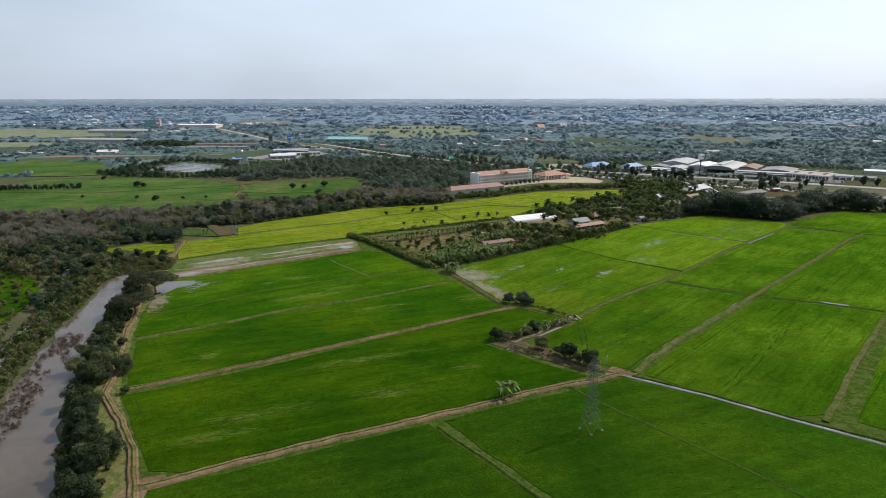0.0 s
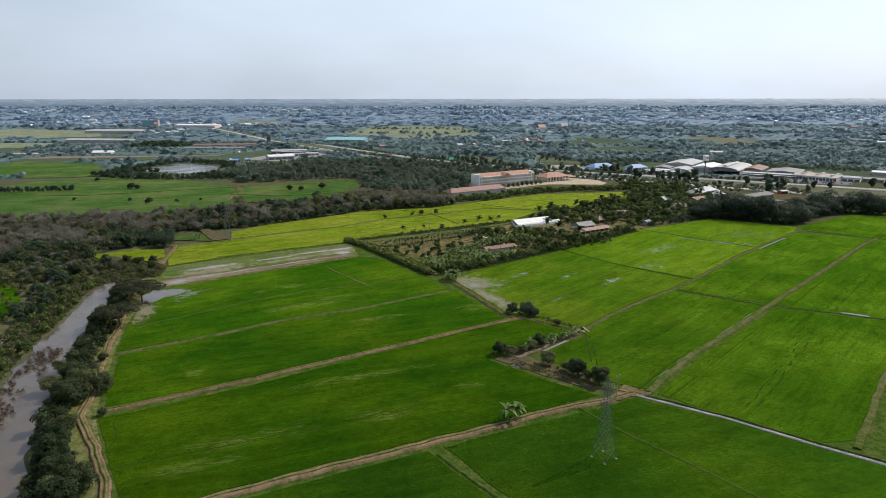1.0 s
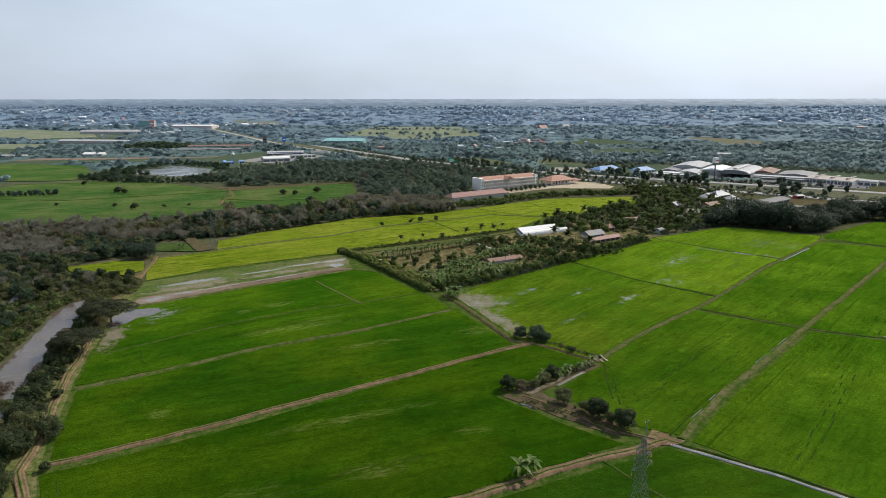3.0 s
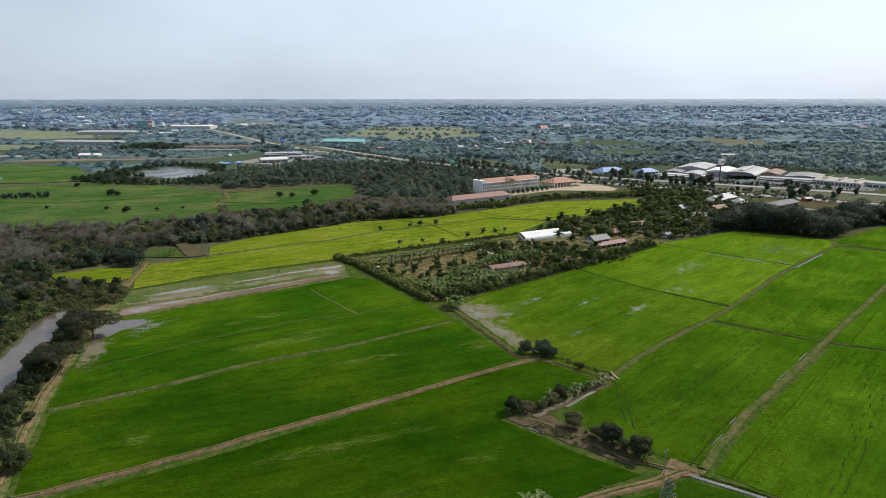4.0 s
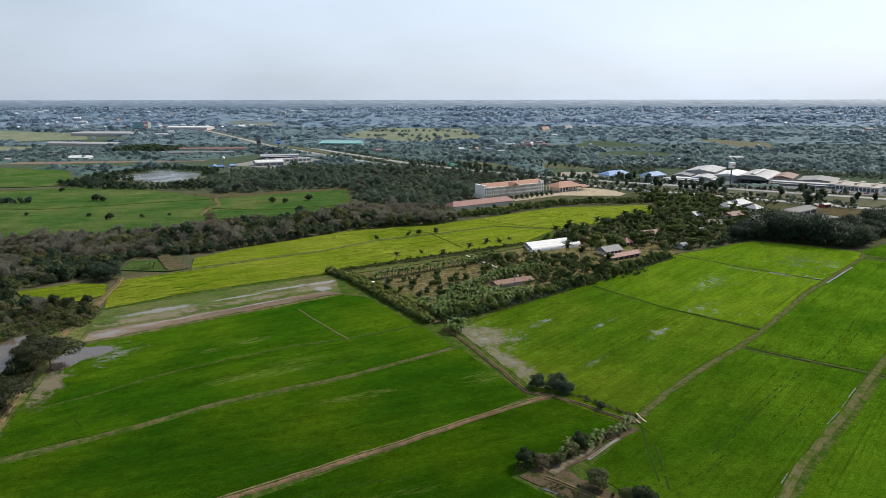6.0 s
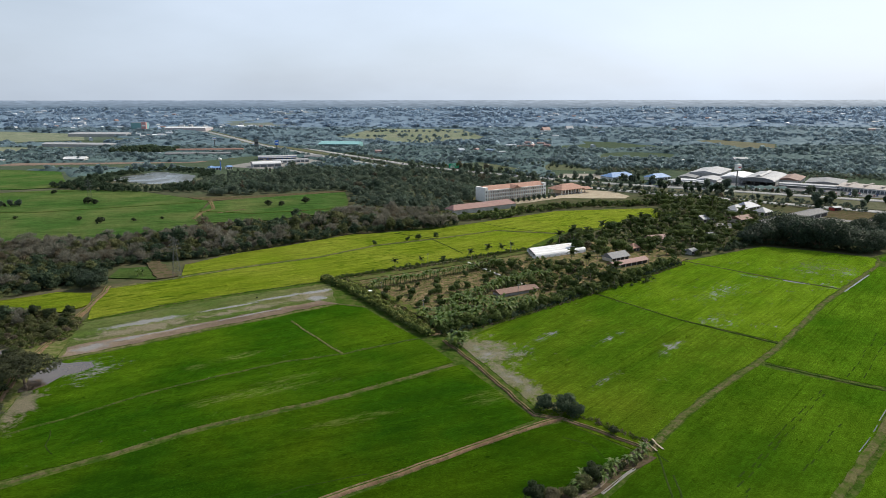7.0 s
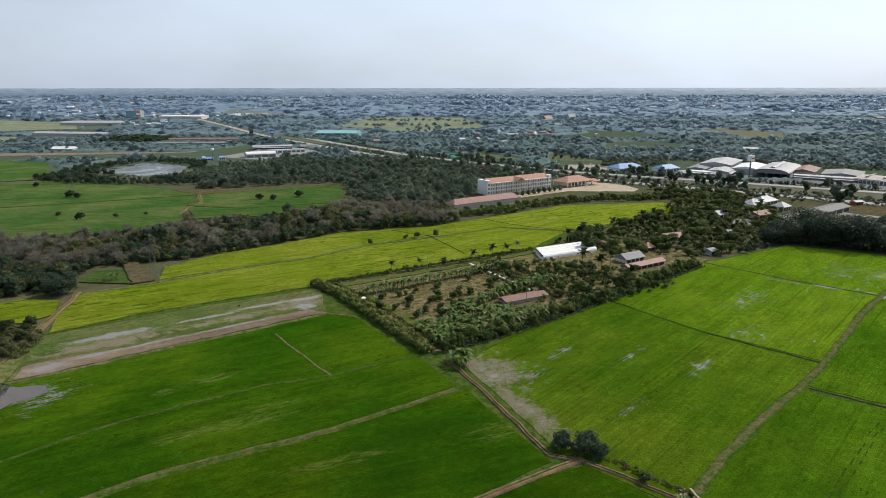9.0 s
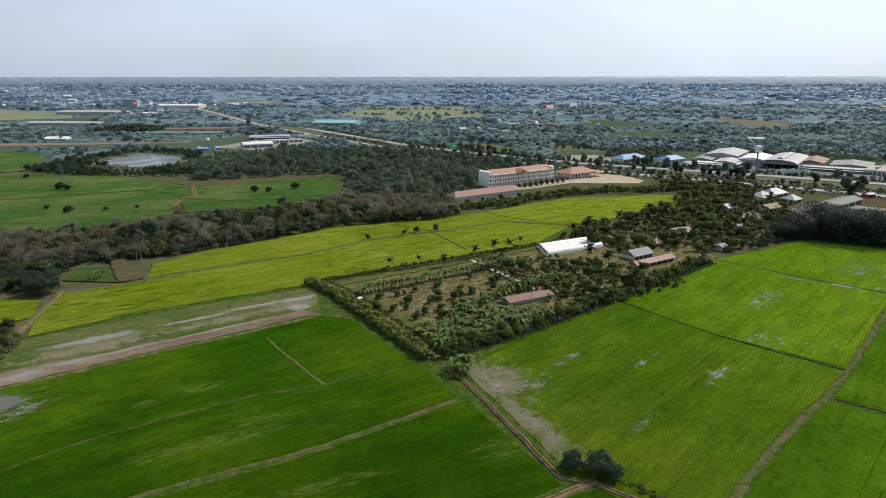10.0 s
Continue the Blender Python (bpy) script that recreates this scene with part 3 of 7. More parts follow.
def twig_crown(blobs, n, size):
    """Bare twigs: thin slivers that fan up and out from the middle of the crown."""
    b = np.array(blobs, dtype=float)
    k = rng.integers(0, len(b), n)
    d = rng.normal(0, 1, (n, 3))
    d /= np.linalg.norm(d, axis=1)[:, None]
    d[:, 2] = np.abs(d[:, 2])
    p = b[k, :3] + d * b[k, 3:] * rng.uniform(0.35, 1.0, (n, 1))
    p[:, 2] = np.maximum(p[:, 2], 0.1)
    out_ = d * 0.8 + np.array((0, 0, 0.4)) + rng.normal(0, 0.55, (n, 3))
    out_ /= np.linalg.norm(out_, axis=1)[:, None]
    side = np.cross(out_, rng.normal(0, 1, (n, 3)))
    side /= np.linalg.norm(side, axis=1)[:, None] + 1e-9
    s = (size * rng.uniform(0.6, 1.4, n))[:, None]
    tri = np.empty((n, 3, 3))
    tri[:, 0], tri[:, 1], tri[:, 2] = p - side * s * 0.11, p + side * s * 0.11, p + out_ * s
    return tri.reshape(-1, 3)


def round_blobs(width, height, base, count, spread=0.6, flat=1.0):
    """Lumps that make up one crown."""
    out = [(0, 0, base + (height - base) * 0.5, width * 0.30, width * 0.30, (height - base) * 0.42)]
    for i in range(count):
        a = 2 * math.pi * (i + rnd.random() * 0.7) / count
        d = width * 0.5 * spread * rnd.uniform(0.55, 1.0)
        r = width * rnd.uniform(0.17, 0.28)
        z = base + (height - base) * rnd.uniform(0.25, 0.8)
        out.append((math.cos(a) * d, math.sin(a) * d, z, r, r, r * rnd.uniform(0.6, 0.9) * flat))
    return out


def limbs(bm, blobs, base, thick):
    """Trunk with limbs that reach into each lump of the crown."""
    fork = base * rnd.uniform(0.6, 0.85)
    lean = (rnd.uniform(-0.3, 0.3), rnd.uniform(-0.3, 0.3), fork)
    beam(bm, (0, 0, -0.4), (lean[0] * 0.4, lean[1] * 0.4, fork * 0.5), thick * 1.25, thick, 6)
    beam(bm, (lean[0] * 0.4, lean[1] * 0.4, fork * 0.45), lean, thick, thick * 0.8, 6)
    for x, y, z, rx, ry, rz in blobs:
        knee = (x * 0.45 + lean[0] * 0.5, y * 0.45 + lean[1] * 0.5, fork + (z - fork) * 0.55)
        beam(bm, lean, knee, thick * 0.55, thick * 0.38, 5)
        beam(bm, knee, (x, y, z), thick * 0.38, thick * 0.14, 5)


def make_tree(name, label, category, width, height, base, lumps, leaves, size, mat, thick=0.4, flat=1.0, spread=0.6, low=-0.6):
    blobs = round_blobs(width, height, base, lumps, spread, flat)
    root = thing(name, label, category)
    bm = bmesh.new()
    limbs(bm, blobs, base, thick)
    part("trunk", bm, M_BARK, root, smooth=True)
    finish("crown", leaf_mesh("crown", crown_leaves(blobs, int(leaves * 1.5), size * 1.2, low=low)), mat, root)
    return root


def put(proto, x, y, z=0.0, scale=1.0, rot=None, label="", group=""):
    """Stand the first of a kind, or a copy of it, at a place."""
    rot = rnd.uniform(0, 360) if rot is None else rot
    m = pose(x, y, z, 0, 0, rot) @ Matrix.Scale(scale, 4)
    if proto.name not in USED:
        USED.add(proto.name)
        proto.matrix_basis = m
        ob = proto
    else:
        ob = copy_thing(proto, pose(x, y, z, 0, 0, rot))
        ob.scale = (scale, scale, scale)
    return tagged(ob, label, "", group)


def inside(pts, x, y):
    hit = False
    for (ax, ay), (bx, by) in zip(pts, pts[1:] + pts[:1]):
        if (ay > y) != (by > y) and x < (bx - ax) * (y - ay) / (by - ay) + ax:
            hit = not hit
    return hit


def scatter(pts, step, keep=1.0, jitter=0.8, holes=()):
    xs, ys = [p[0] for p in pts], [p[1] for p in pts]
    out = []
    y = min(ys)
    while y < max(ys):
        x = min(xs)
        while x < max(xs):
            px, py = x + rnd.uniform(-jitter, jitter) * step * 0.6, y + rnd.uniform(-jitter, jitter) * step * 0.6
            if rnd.random() < keep and inside(pts, px, py) and not any(inside(h, px, py) for h in holes):
                out.append((px, py))
            x += step
        y += step
    return out


def along(pts, step, off=0.0, jitter=0.0):
    """Points every step metres along a line, off metres to its left."""
    out = []
    for (ax, ay), (bx, by) in zip(pts, pts[1:]):
        d = math.hypot(bx - ax, by - ay)
        ux, uy = (bx - ax) / d, (by - ay) / d
        for i in range(max(1, round(d / step))):
            s = (i + 0.5) * d / max(1, round(d / step))
            o = off + rnd.uniform(-jitter, jitter)
            out.append((ax + ux * s - uy * o + rnd.uniform(-jitter, jitter) * 0.3, ay + uy * s + ux * o))
    return out


def merged(name, spots, kinds, mat, label, category, z=LOW, lo=0.75, hi=1.3, big=0.0, swell=0.0, wave=60.0):
    """Uncountable growth: many plants of a few kinds in one mesh."""
    rows, tints = [], []
    for spot_ in spots:
        x, y = spot_[0], spot_[1]
        k = kinds[rnd.randrange(len(kinds))]
        a, s = rnd.uniform(0, 6.283), rnd.uniform(lo, hi) * (1.45 if rnd.random() < big else 1.0)
        if swell:
            s *= 1 + swell * noise.noise(Vector((x / wave, y / wave, 12.0))) * 1.6
        c, sn = math.cos(a) * s, math.sin(a) * s
        v = np.empty_like(k)
        v[:, 0], v[:, 1], v[:, 2] = k[:, 0] * c - k[:, 1] * sn + x, k[:, 0] * sn + k[:, 1] * c + y, k[:, 2] * s * rnd.uniform(0.85, 1.15)
        v[:, 2] += rise(y) if y > 2500 else z
        rows.append(v)
        tints.append(np.full(len(v), rnd.random()))
    me = leaf_mesh(name, np.concatenate(rows), np.concatenate(tints))
    return tagged(finish(name, me, mat), label, category, "", "stuff")


def rough_line(pts, step=4.0, amp=0.35, closed=True):
    """A line or outline broken into short, slightly wandering pieces."""
    out = []
    ring = list(zip(pts, pts[1:] + pts[:1])) if closed else list(zip(pts, pts[1:]))
    for (ax, ay), (bx, by) in ring:
        n = max(1, int(math.hypot(bx - ax, by - ay) / step))
        for i in range(n):
            f = i / n
            x, y = ax + (bx - ax) * f, ay + (by - ay) * f
            k = 1.0
            out.append((x + amp * k * noise.noise(Vector((x * 0.13, y * 0.13, 3.1))) * 2, y + amp * k * noise.noise(Vector((x * 0.13, y * 0.13, 9.7))) * 2))
    if not closed:
        out.append(pts[-1])
    return out


def slab(name, pts, mat, label, category="field", top=0.0, bottom=LOW - 0.3, amp=0.4, kind="structure"):
    """A flat piece of land with a wandering outline and real sides."""
    ring = rough_line(pts, 4.0, amp)
    n = len(ring)
    me = bpy.data.meshes.new(name)
    verts = [(x, y, bottom) for x, y in ring] + [(x, y, top) for x, y in ring]
    faces = [tuple(range(n, 2 * n))] + [(i, (i + 1) % n, n + (i + 1) % n, n + i) for i in range(n)]
    area = sum(ring[i][0] * ring[(i + 1) % n][1] - ring[(i + 1) % n][0] * ring[i][1] for i in range(n))
    if area < 0:
        faces = [f[::-1] for f in faces]
    me.from_pydata(verts, [], faces)
    return tagged(finish(name, me, mat), label, category, "", kind)


def ribbon(name, pts, profile, mat, label, category, amp=0.3, step=3.0, wobble=0.06, z=0.0):
    """A long raised strip: profile is a list of (offset across, height)."""
    line = rough_line(pts, step, amp, False)
    verts, faces, k = [], [], len(profile)
    for i, (x, y) in enumerate(line):
        a, b = line[max(0, i - 1)], line[min(len(line) - 1, i + 1)]
        d = math.hypot(b[0] - a[0], b[1] - a[1]) or 1
        nx, ny = -(b[1] - a[1]) / d, (b[0] - a[0]) / d
        for j, (o, h) in enumerate(profile):
            o2 = o * (1 + rnd.uniform(-wobble, wobble) * 2)
            verts.append((x + nx * o2, y + ny * o2, z + h + (rnd.uniform(-wobble, wobble) if 0 < j < k - 1 else 0)))
    for i in range(len(line) - 1):
        for j in range(k - 1):
            faces.append((i * k + j, i * k + j + 1, (i + 1) * k + j + 1, (i + 1) * k + j)[::-1])
    me = bpy.data.meshes.new(name)
    me.from_pydata(verts, [], faces)
    me.shade_smooth()
    return tagged(finish(name, me, mat), label, category, "", "structure")


def bund(pts, w=1.2, h=0.45, mat=None, label="low grassy earth bund between two paddies", amp=0.35):
    w, h = w * 0.72, h * 0.5
    BUND_LINES.append((pts, w))
    return ribbon("bund", pts, [(-w, -0.5), (-w * 0.45, h), (0, h * 1.15), (w * 0.45, h), (w, -0.5)], mat or M_BUND, label, "bund", amp)


def track(pts, w=3.2, h=0.5, mat=None, label="raised dirt farm track with two wheel ruts", name="track"):
    w *= 0.6
    TRACK_LINES.append((pts, w))
    prof = [(-w * 0.75, -0.6), (-w * 0.5, h), (-w * 0.36, h - 0.03), (-w * 0.24, h - 0.12), (-w * 0.12, h + 0.02), (0, h + 0.08),
            (w * 0.12, h + 0.02), (w * 0.24, h - 0.12), (w * 0.36, h - 0.03), (w * 0.5, h), (w * 0.75, -0.6)]
    if name == "track" and w > 1.3:
        ribbon("grass_strip", pts, [(-w * 0.13, h - 0.06), (-w * 0.08, h + 0.12), (0, h + 0.16), (w * 0.08, h + 0.12), (w * 0.13, h - 0.06)], M_BUND, "rough grass between the wheel ruts", "grass strip", 0.4, 3.0, 0.05)
    return ribbon(name, pts, prof, mat or M_DIRT, label, "track", 0.4, 3.0, 0.018)


BUND_LINES, TRACK_LINES = [], []

# ---------------------------------------------------------------- the plain
gx = [-4600, -3000, -2000, -1200, -600, 0, 600, 1200, 2000, 3000, 4600]
gy = [-1500, 0, 600, 1200, 1900, 2500] + [2500 + 2350 * i / 24 for i in range(1, 25)]
gv = [(x, y, rise(y)) for y in gy for x in gx]
gf = [(j * 11 + i, j * 11 + i + 1, (j + 1) * 11 + i + 1, (j + 1) * 11 + i) for j in range(len(gy) - 1) for i in range(10)]
gm = bpy.data.meshes.new("ground")
gm.from_pydata(gv, [], gf)
gm.shade_smooth()
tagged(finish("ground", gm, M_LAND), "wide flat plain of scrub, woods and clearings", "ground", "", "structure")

# glowing backdrop with painted haze that closes the view, far behind everything
m_back, nt_b, b_b = material("painted_distance", 1.0, 0.0)
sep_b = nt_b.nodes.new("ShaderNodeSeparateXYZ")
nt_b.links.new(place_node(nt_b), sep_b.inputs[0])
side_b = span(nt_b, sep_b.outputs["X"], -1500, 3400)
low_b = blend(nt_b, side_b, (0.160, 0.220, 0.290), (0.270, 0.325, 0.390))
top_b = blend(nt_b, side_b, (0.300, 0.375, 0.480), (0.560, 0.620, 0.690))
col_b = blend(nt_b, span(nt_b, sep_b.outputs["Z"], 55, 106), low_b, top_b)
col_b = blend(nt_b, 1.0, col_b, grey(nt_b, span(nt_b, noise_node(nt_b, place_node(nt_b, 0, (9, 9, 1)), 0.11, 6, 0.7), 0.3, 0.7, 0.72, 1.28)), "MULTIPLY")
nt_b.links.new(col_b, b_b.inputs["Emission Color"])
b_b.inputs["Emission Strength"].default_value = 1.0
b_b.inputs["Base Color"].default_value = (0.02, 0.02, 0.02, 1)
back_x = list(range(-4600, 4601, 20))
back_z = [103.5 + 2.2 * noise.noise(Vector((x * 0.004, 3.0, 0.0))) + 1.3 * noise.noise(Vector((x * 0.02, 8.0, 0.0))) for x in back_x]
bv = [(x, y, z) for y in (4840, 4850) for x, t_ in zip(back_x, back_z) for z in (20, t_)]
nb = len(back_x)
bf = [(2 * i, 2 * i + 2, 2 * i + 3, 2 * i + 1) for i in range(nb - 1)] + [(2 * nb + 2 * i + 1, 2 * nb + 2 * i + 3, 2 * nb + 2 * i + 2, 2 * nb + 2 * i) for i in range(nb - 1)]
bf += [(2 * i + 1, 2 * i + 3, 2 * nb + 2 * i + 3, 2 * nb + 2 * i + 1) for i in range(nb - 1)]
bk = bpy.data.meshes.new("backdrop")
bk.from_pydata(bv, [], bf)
tagged(finish("backdrop", bk, m_back), "glowing backdrop of distant land, blue haze painted in", "backdrop", "", "structure")

# ---------------------------------------------------------------- paddies
slab("paddy_land", [(0, -152), (-58, 50), (-66, 120), (-80, 150), (-114, 204), (-134, 256), (-146, 290), (-158, 346), (-172, 394), (-188, 448), (-158, 474), (-140, 530), (-75, 590), (28, 640), (105, 699), (200, 712), (214, 690), (150, 640), (60, 544), (-2, 510), (-62, 470), (-4, 378), (56, 422), (156, 510), (228, 553), (286, 520), (362, 572), (420, 560), (520, 512), (470, 398), (562, 110), (440, -152)],
     M_BUND, "grassy earth between the paddies", "paddy land", -0.12)
slab("rice_field", [(-70, 100), (-78, 148), (-60, 156), (-40, 166), (-5, 183), (28, 139), (55, 104), (80, 70), (242, -150), (10, -150), (-50, 50)], M_RICE_NEAR, "deep green rice paddy below a dirt track")
slab("rice_field", [(0, 185), (22, 196), (53, 210), (66, 217), (90, 202), (132, 168), (215, 108), (420, -34), (420, -150), (247, -150), (84, 70), (32, 139)], M_RICE_NEAR, "deep green rice paddy with a steel pylon in it")
slab("rice_field", [(-82, 157), (-112, 202), (-71, 226), (-21, 261), (27, 293), (38, 297), (50, 285), (56, 279), (44, 270), (30, 261), (20, 258), (18, 250), (30, 239), (41, 228), (54, 219), (-1, 192), (-39, 174), (-72, 156)], M_RICE_LOW, "green rice paddy with pale worn patches")
slab("rice_field", [(-113, 208), (-131, 254), (-99, 276), (-77, 292), (-38, 313), (2, 341), (6, 344), (29, 299), (-6, 274), (-52, 245), (-83, 225)], M_RICE_LEFT, "green rice paddy between two bunds")
slab("rice_field", [(-134, 259), (-143, 285), (-152, 318), (-157, 345), (-55, 419), (-42, 415), (-9, 367), (3, 346), (-39, 315), (-78, 295), (-100, 279)], M_RICE_UP, "green rice paddy with a muddy pool in its corner")
slab("mud_field", [(-158, 349), (-172, 392), (-115, 432), (-66, 458), (-57, 422)], M_MUD, "half-drained muddy paddy with strips of standing water")
slab("mud_bank", [(-157, 350), (-161, 362), (-130, 381), (-100, 402), (-66, 426), (-57, 422), (-110, 384)], M_MUDBANK, "bare brown mud strip along the drained paddy", top=0.05, amp=1.2)
slab("rice_field", [(-171, 396), (-186, 428), (-188, 447), (-158, 467), (-123, 494), (-84, 518), (-51, 552), (-7, 575), (40, 606), (88, 594), (57, 546), (-2, 510), (-66, 472), (-69, 464), (-110, 441), (-146, 418)], M_RICE_YELLOW, "ripening yellow-green rice paddy beside the orchard")
slab("rice_field", [(-158, 475), (-166, 500), (-142, 532), (-116, 553), (-75, 592), (-12, 611), (28, 642), (105, 700), (199, 716), (214, 690), (150, 634), (90, 598), (42, 610), (-7, 580), (-51, 557), (-84, 523), (-123, 499)], M_RICE_YELLOW, "ripening yellow-green rice paddy along the woods")
slab("rice_field", [(-235, 425), (-212, 441), (-193, 440), (-183, 420), (-190, 408), (-215, 405)], M_RICE_YELLOW, "small yellow-green rice plot between trees")
slab("grass_plot", [(-200, 470), (-203, 491), (-187, 496), (-169, 467)], M_RICE_FAR, "small grassy plot at the wood's edge")
slab("rice_field", [(4, 368), (14, 346), (32, 303), (57, 279.5), (61, 284), (70.5, 295.5), (88.4, 314.5), (106.3, 332), (124.3, 347.8), (141.5, 364.5), (110, 396), (81, 440), (42, 408)], M_RICE_WET, "light green rice paddy with flooded bare patches")
slab("rice_field", [(81, 438), (111, 397), (144, 367), (195.2, 424.5), (217.2, 445.3), (188, 472), (155, 509), (120, 475)], M_RICE_SPARSE, "sparse rice paddy with water shining between rows")
slab("rice_field", [(156, 509), (189, 473), (218, 447), (272, 497), (284, 515), (260, 535), (228, 551), (190, 528)], M_RICE_SPARSE, "sparse light green rice paddy below tall trees")
slab("rice_field", [(282, 512), (340, 556), (365, 572), (420, 556), (520, 510), (470, 400), (322, 472)], M_RICE_RIGHT, "bright green rice paddy in front of tall trees")
slab("rice_field", [(73, 224), (64, 227), (58, 232), (47, 243), (39, 253.6), (51, 266.4), (62.6, 280), (73, 293), (91, 312), (109, 329.4), (124, 342.6), (128, 338.5), (160, 318)], M_RICE_RIGHT, "light green rice paddy with wheel marks")
slab("rice_field", [(127.5, 346), (151, 370), (198, 422), (220, 443), (273, 495), (318, 471), (297, 454), (163, 320.5), (130, 343)], M_RICE_RIGHT, "light green rice paddy beside a grassy track")
slab("rice_field", [(165.5, 318), (301, 453), (322, 471), (470, 398), (400, 300), (300, 245), (217, 292)], M_RICE_RIGHT, "light green rice paddy with faint drill lines")
slab("rice_field", [(75, 220), (100, 249.8), (131, 280.3), (164.5, 314), (215, 290), (124, 189), (112, 187)], M_RICE_RIGHT, "light green rice paddy beside a narrow canal")
slab("rice_field", [(132, 184), (218, 289), (300, 243), (380, 200), (560, 100), (430, -26), (220, 114)], M_RICE_RIGHT, "light green rice paddy beside a grassy track")
slab("rice_field", [(-520, 700), (-389, 690), (-300, 730), (-245, 757), (-232, 700), (-207, 640), (-245, 585), (-330, 560), (-470, 560)], M_RICE_FAR, "far green rice paddy beyond the woods")
slab("rice_field", [(-525, 704), (-389, 694), (-300, 735), (-244, 762), (-361, 842), (-449, 850), (-520, 815)], M_RICE_FAR, "far light green rice paddy with lone bushes")
slab("rice_field", [(-232, 703), (-177, 690), (-96, 722), (-100, 760), (-114, 830), (-222, 775), (-240, 760)], M_RICE_FAR, "far pale green rice paddy crossed by a bund")
slab("rice_field", [(-204, 642), (-152, 655), (-94, 700), (-98, 716), (-177, 686), (-229, 697)], M_RICE_FAR, "narrow green paddy at the foot of the woods")
slab("rice_field", [(-700, 1080), (-566, 1044), (-458, 876), (-500, 853), (-560, 850), (-760, 900)], M_RICE_FAR, "far green rice paddy beside the pond woods")
slab("rice_field", [(-266, 367), (-238, 354), (-211, 316), (-205, 276), (-260, 270), (-330, 340)], M_RICE_LEFT, "green paddy behind the river bank")
slab("far_field", [(-300, 1950), (-250, 2500), (60, 2450), (120, 1850), (-60, 1650)], M_FIELD_PALE, "pale open field far off among woods", top=-0.2)
slab("far_field", [(640, 1760), (720, 1790), (790, 1640), (700, 1460), (650, 1500)], earth("fallow_soil", (0.150, 0.130, 0.105), (0.120, 0.118, 0.085), (0.095, 0.110, 0.070), 0.4), "dry brown field far off among woods", top=-0.2)
slab("far_field", [(-1500, 2300), (-1130, 2120), (-960, 1820), (-1250, 1650), (-1600, 1800)], M_FIELD_PALE, "pale green field far off", top=-0.2)
slab("far_field", [(-1200, 1560), (-930, 1540), (-850, 1400), (-1060, 1360)], M_FIELD_PALE, "pale green field beside the sheds", top=-0.2)
slab("far_field", [(1300, 2350), (1750, 2300), (1700, 2050), (1380, 2150)], M_FIELD_PALE, "pale green field far off", top=-0.2)

# ---------------------------------------------------------------- bunds, tracks, ditches
track([(-81, 149), (-74, 152), (-61, 159.6), (-47, 166.5), (-25, 177.5), (-4.5, 187.5), (14.5, 196.5), (35, 207), (53, 214), (67, 220.5)], 4.2, label="reddish dirt farm track with two wheel ruts")
track([(-114, 207), (-83, 224), (-52, 244), (-6, 273), (30, 296), (38, 300)], 3.0)
bund([(-133, 256), (-100, 278), (-78, 295), (-39, 315), (2, 343)], 1.5, 0.5, M_TRACK_GRASS)
bund([(-141, 287), (-123, 302), (-106, 319), (-86, 333), (-65, 346), (-43, 354), (-17, 369), (-5, 374)], 1.2, 0.45)
bund([(-73.5, 394), (-57, 372), (-42.5, 354)], 1.3, 0.3, M_BUND_DRY)
bund([(-158, 347), (-110, 382), (-56, 420), (-41, 415)], 1.2, 0.5, M_BUND_DRY)
bund([(-171, 394), (-146, 417), (-110, 440), (-68, 463)], 1.0, 0.4)
bund([(-187, 449), (-158, 470), (-123, 497), (-84, 521), (-51, 555), (-7, 578), (42, 609), (90, 596)], 1.8, 0.5, M_BUND_DRY)
bund([(-40, 598), (-12, 580), (1, 554), (12, 530)], 1.0, 0.35)
bund([(31, 640), (52, 618), (88, 596)], 1.0, 0.35)
bund([(-2, 181), (12, 163), (28, 140), (56, 103), (82, 69), (244, -149)], 1.4, 0.4)
bund([(42, 214), (57, 192), (90, 150), (120, 105)], 0.8, 0.15)
bund([(126.5, 344), (161, 317.5), (193, 304), (217, 290), (300, 244)], 1.2, 0.4)
bund([(81, 437), (111, 396), (143, 365)], 1.0, 0.35)
bund([(156, 508), (188, 473), (218, 446)], 1.2, 0.45, M_BUND_DRY)
bund([(60, 280), (71.7, 294.3), (89.6, 313.2), (107.5, 330.6), (125.5, 346.4), (149.5, 371.3), (196.4, 423.3), (218.6, 443.9), (273, 497), (286, 516)], 2.2, 0.3, M_TRACK_GRASS, "wide olive grassy bund between paddies")
bund([(284, 500), (320, 474), (400, 432), (470, 398)], 1.4, 0.4)
track([(72, 222), (97.6, 252.2), (128.8, 282.8), (162.2, 317), (297, 453), (322, 475)], 3.4, 0.35, M_TRACK_GRASS, "grassy farm track between paddies", "grass_track")
track([(122, 184), (160, 229), (205, 280), (218, 292)], 3.0, 0.35, M_TRACK_GRASS, "grassy farm track between paddies", "grass_track")
bund([(66, 222), (90, 206), (112, 188), (132, 173), (215, 114)], 1.0, 0.5)
ribbon("concrete_canal", [(67, 219), (90, 203.5), (112, 185.5), (132, 170), (215, 111), (425, -31)], [(-0.5, -0.5), (-0.38, 0.22), (-0.24, 0.22), (-0.2, -0.1), (0.2, -0.1), (0.24, 0.22), (0.38, 0.22), (0.5, -0.5)],
       plain("canal_concrete", (0.42, 0.41, 0.39), 0.85, 0.1, 0.15, 0.3), "narrow pale concrete irrigation canal", "canal", 0.1)
track([(-1, 369), (10, 347), (29, 302), (38, 299), (50, 290), (60, 280)], 2.4, 0.3)
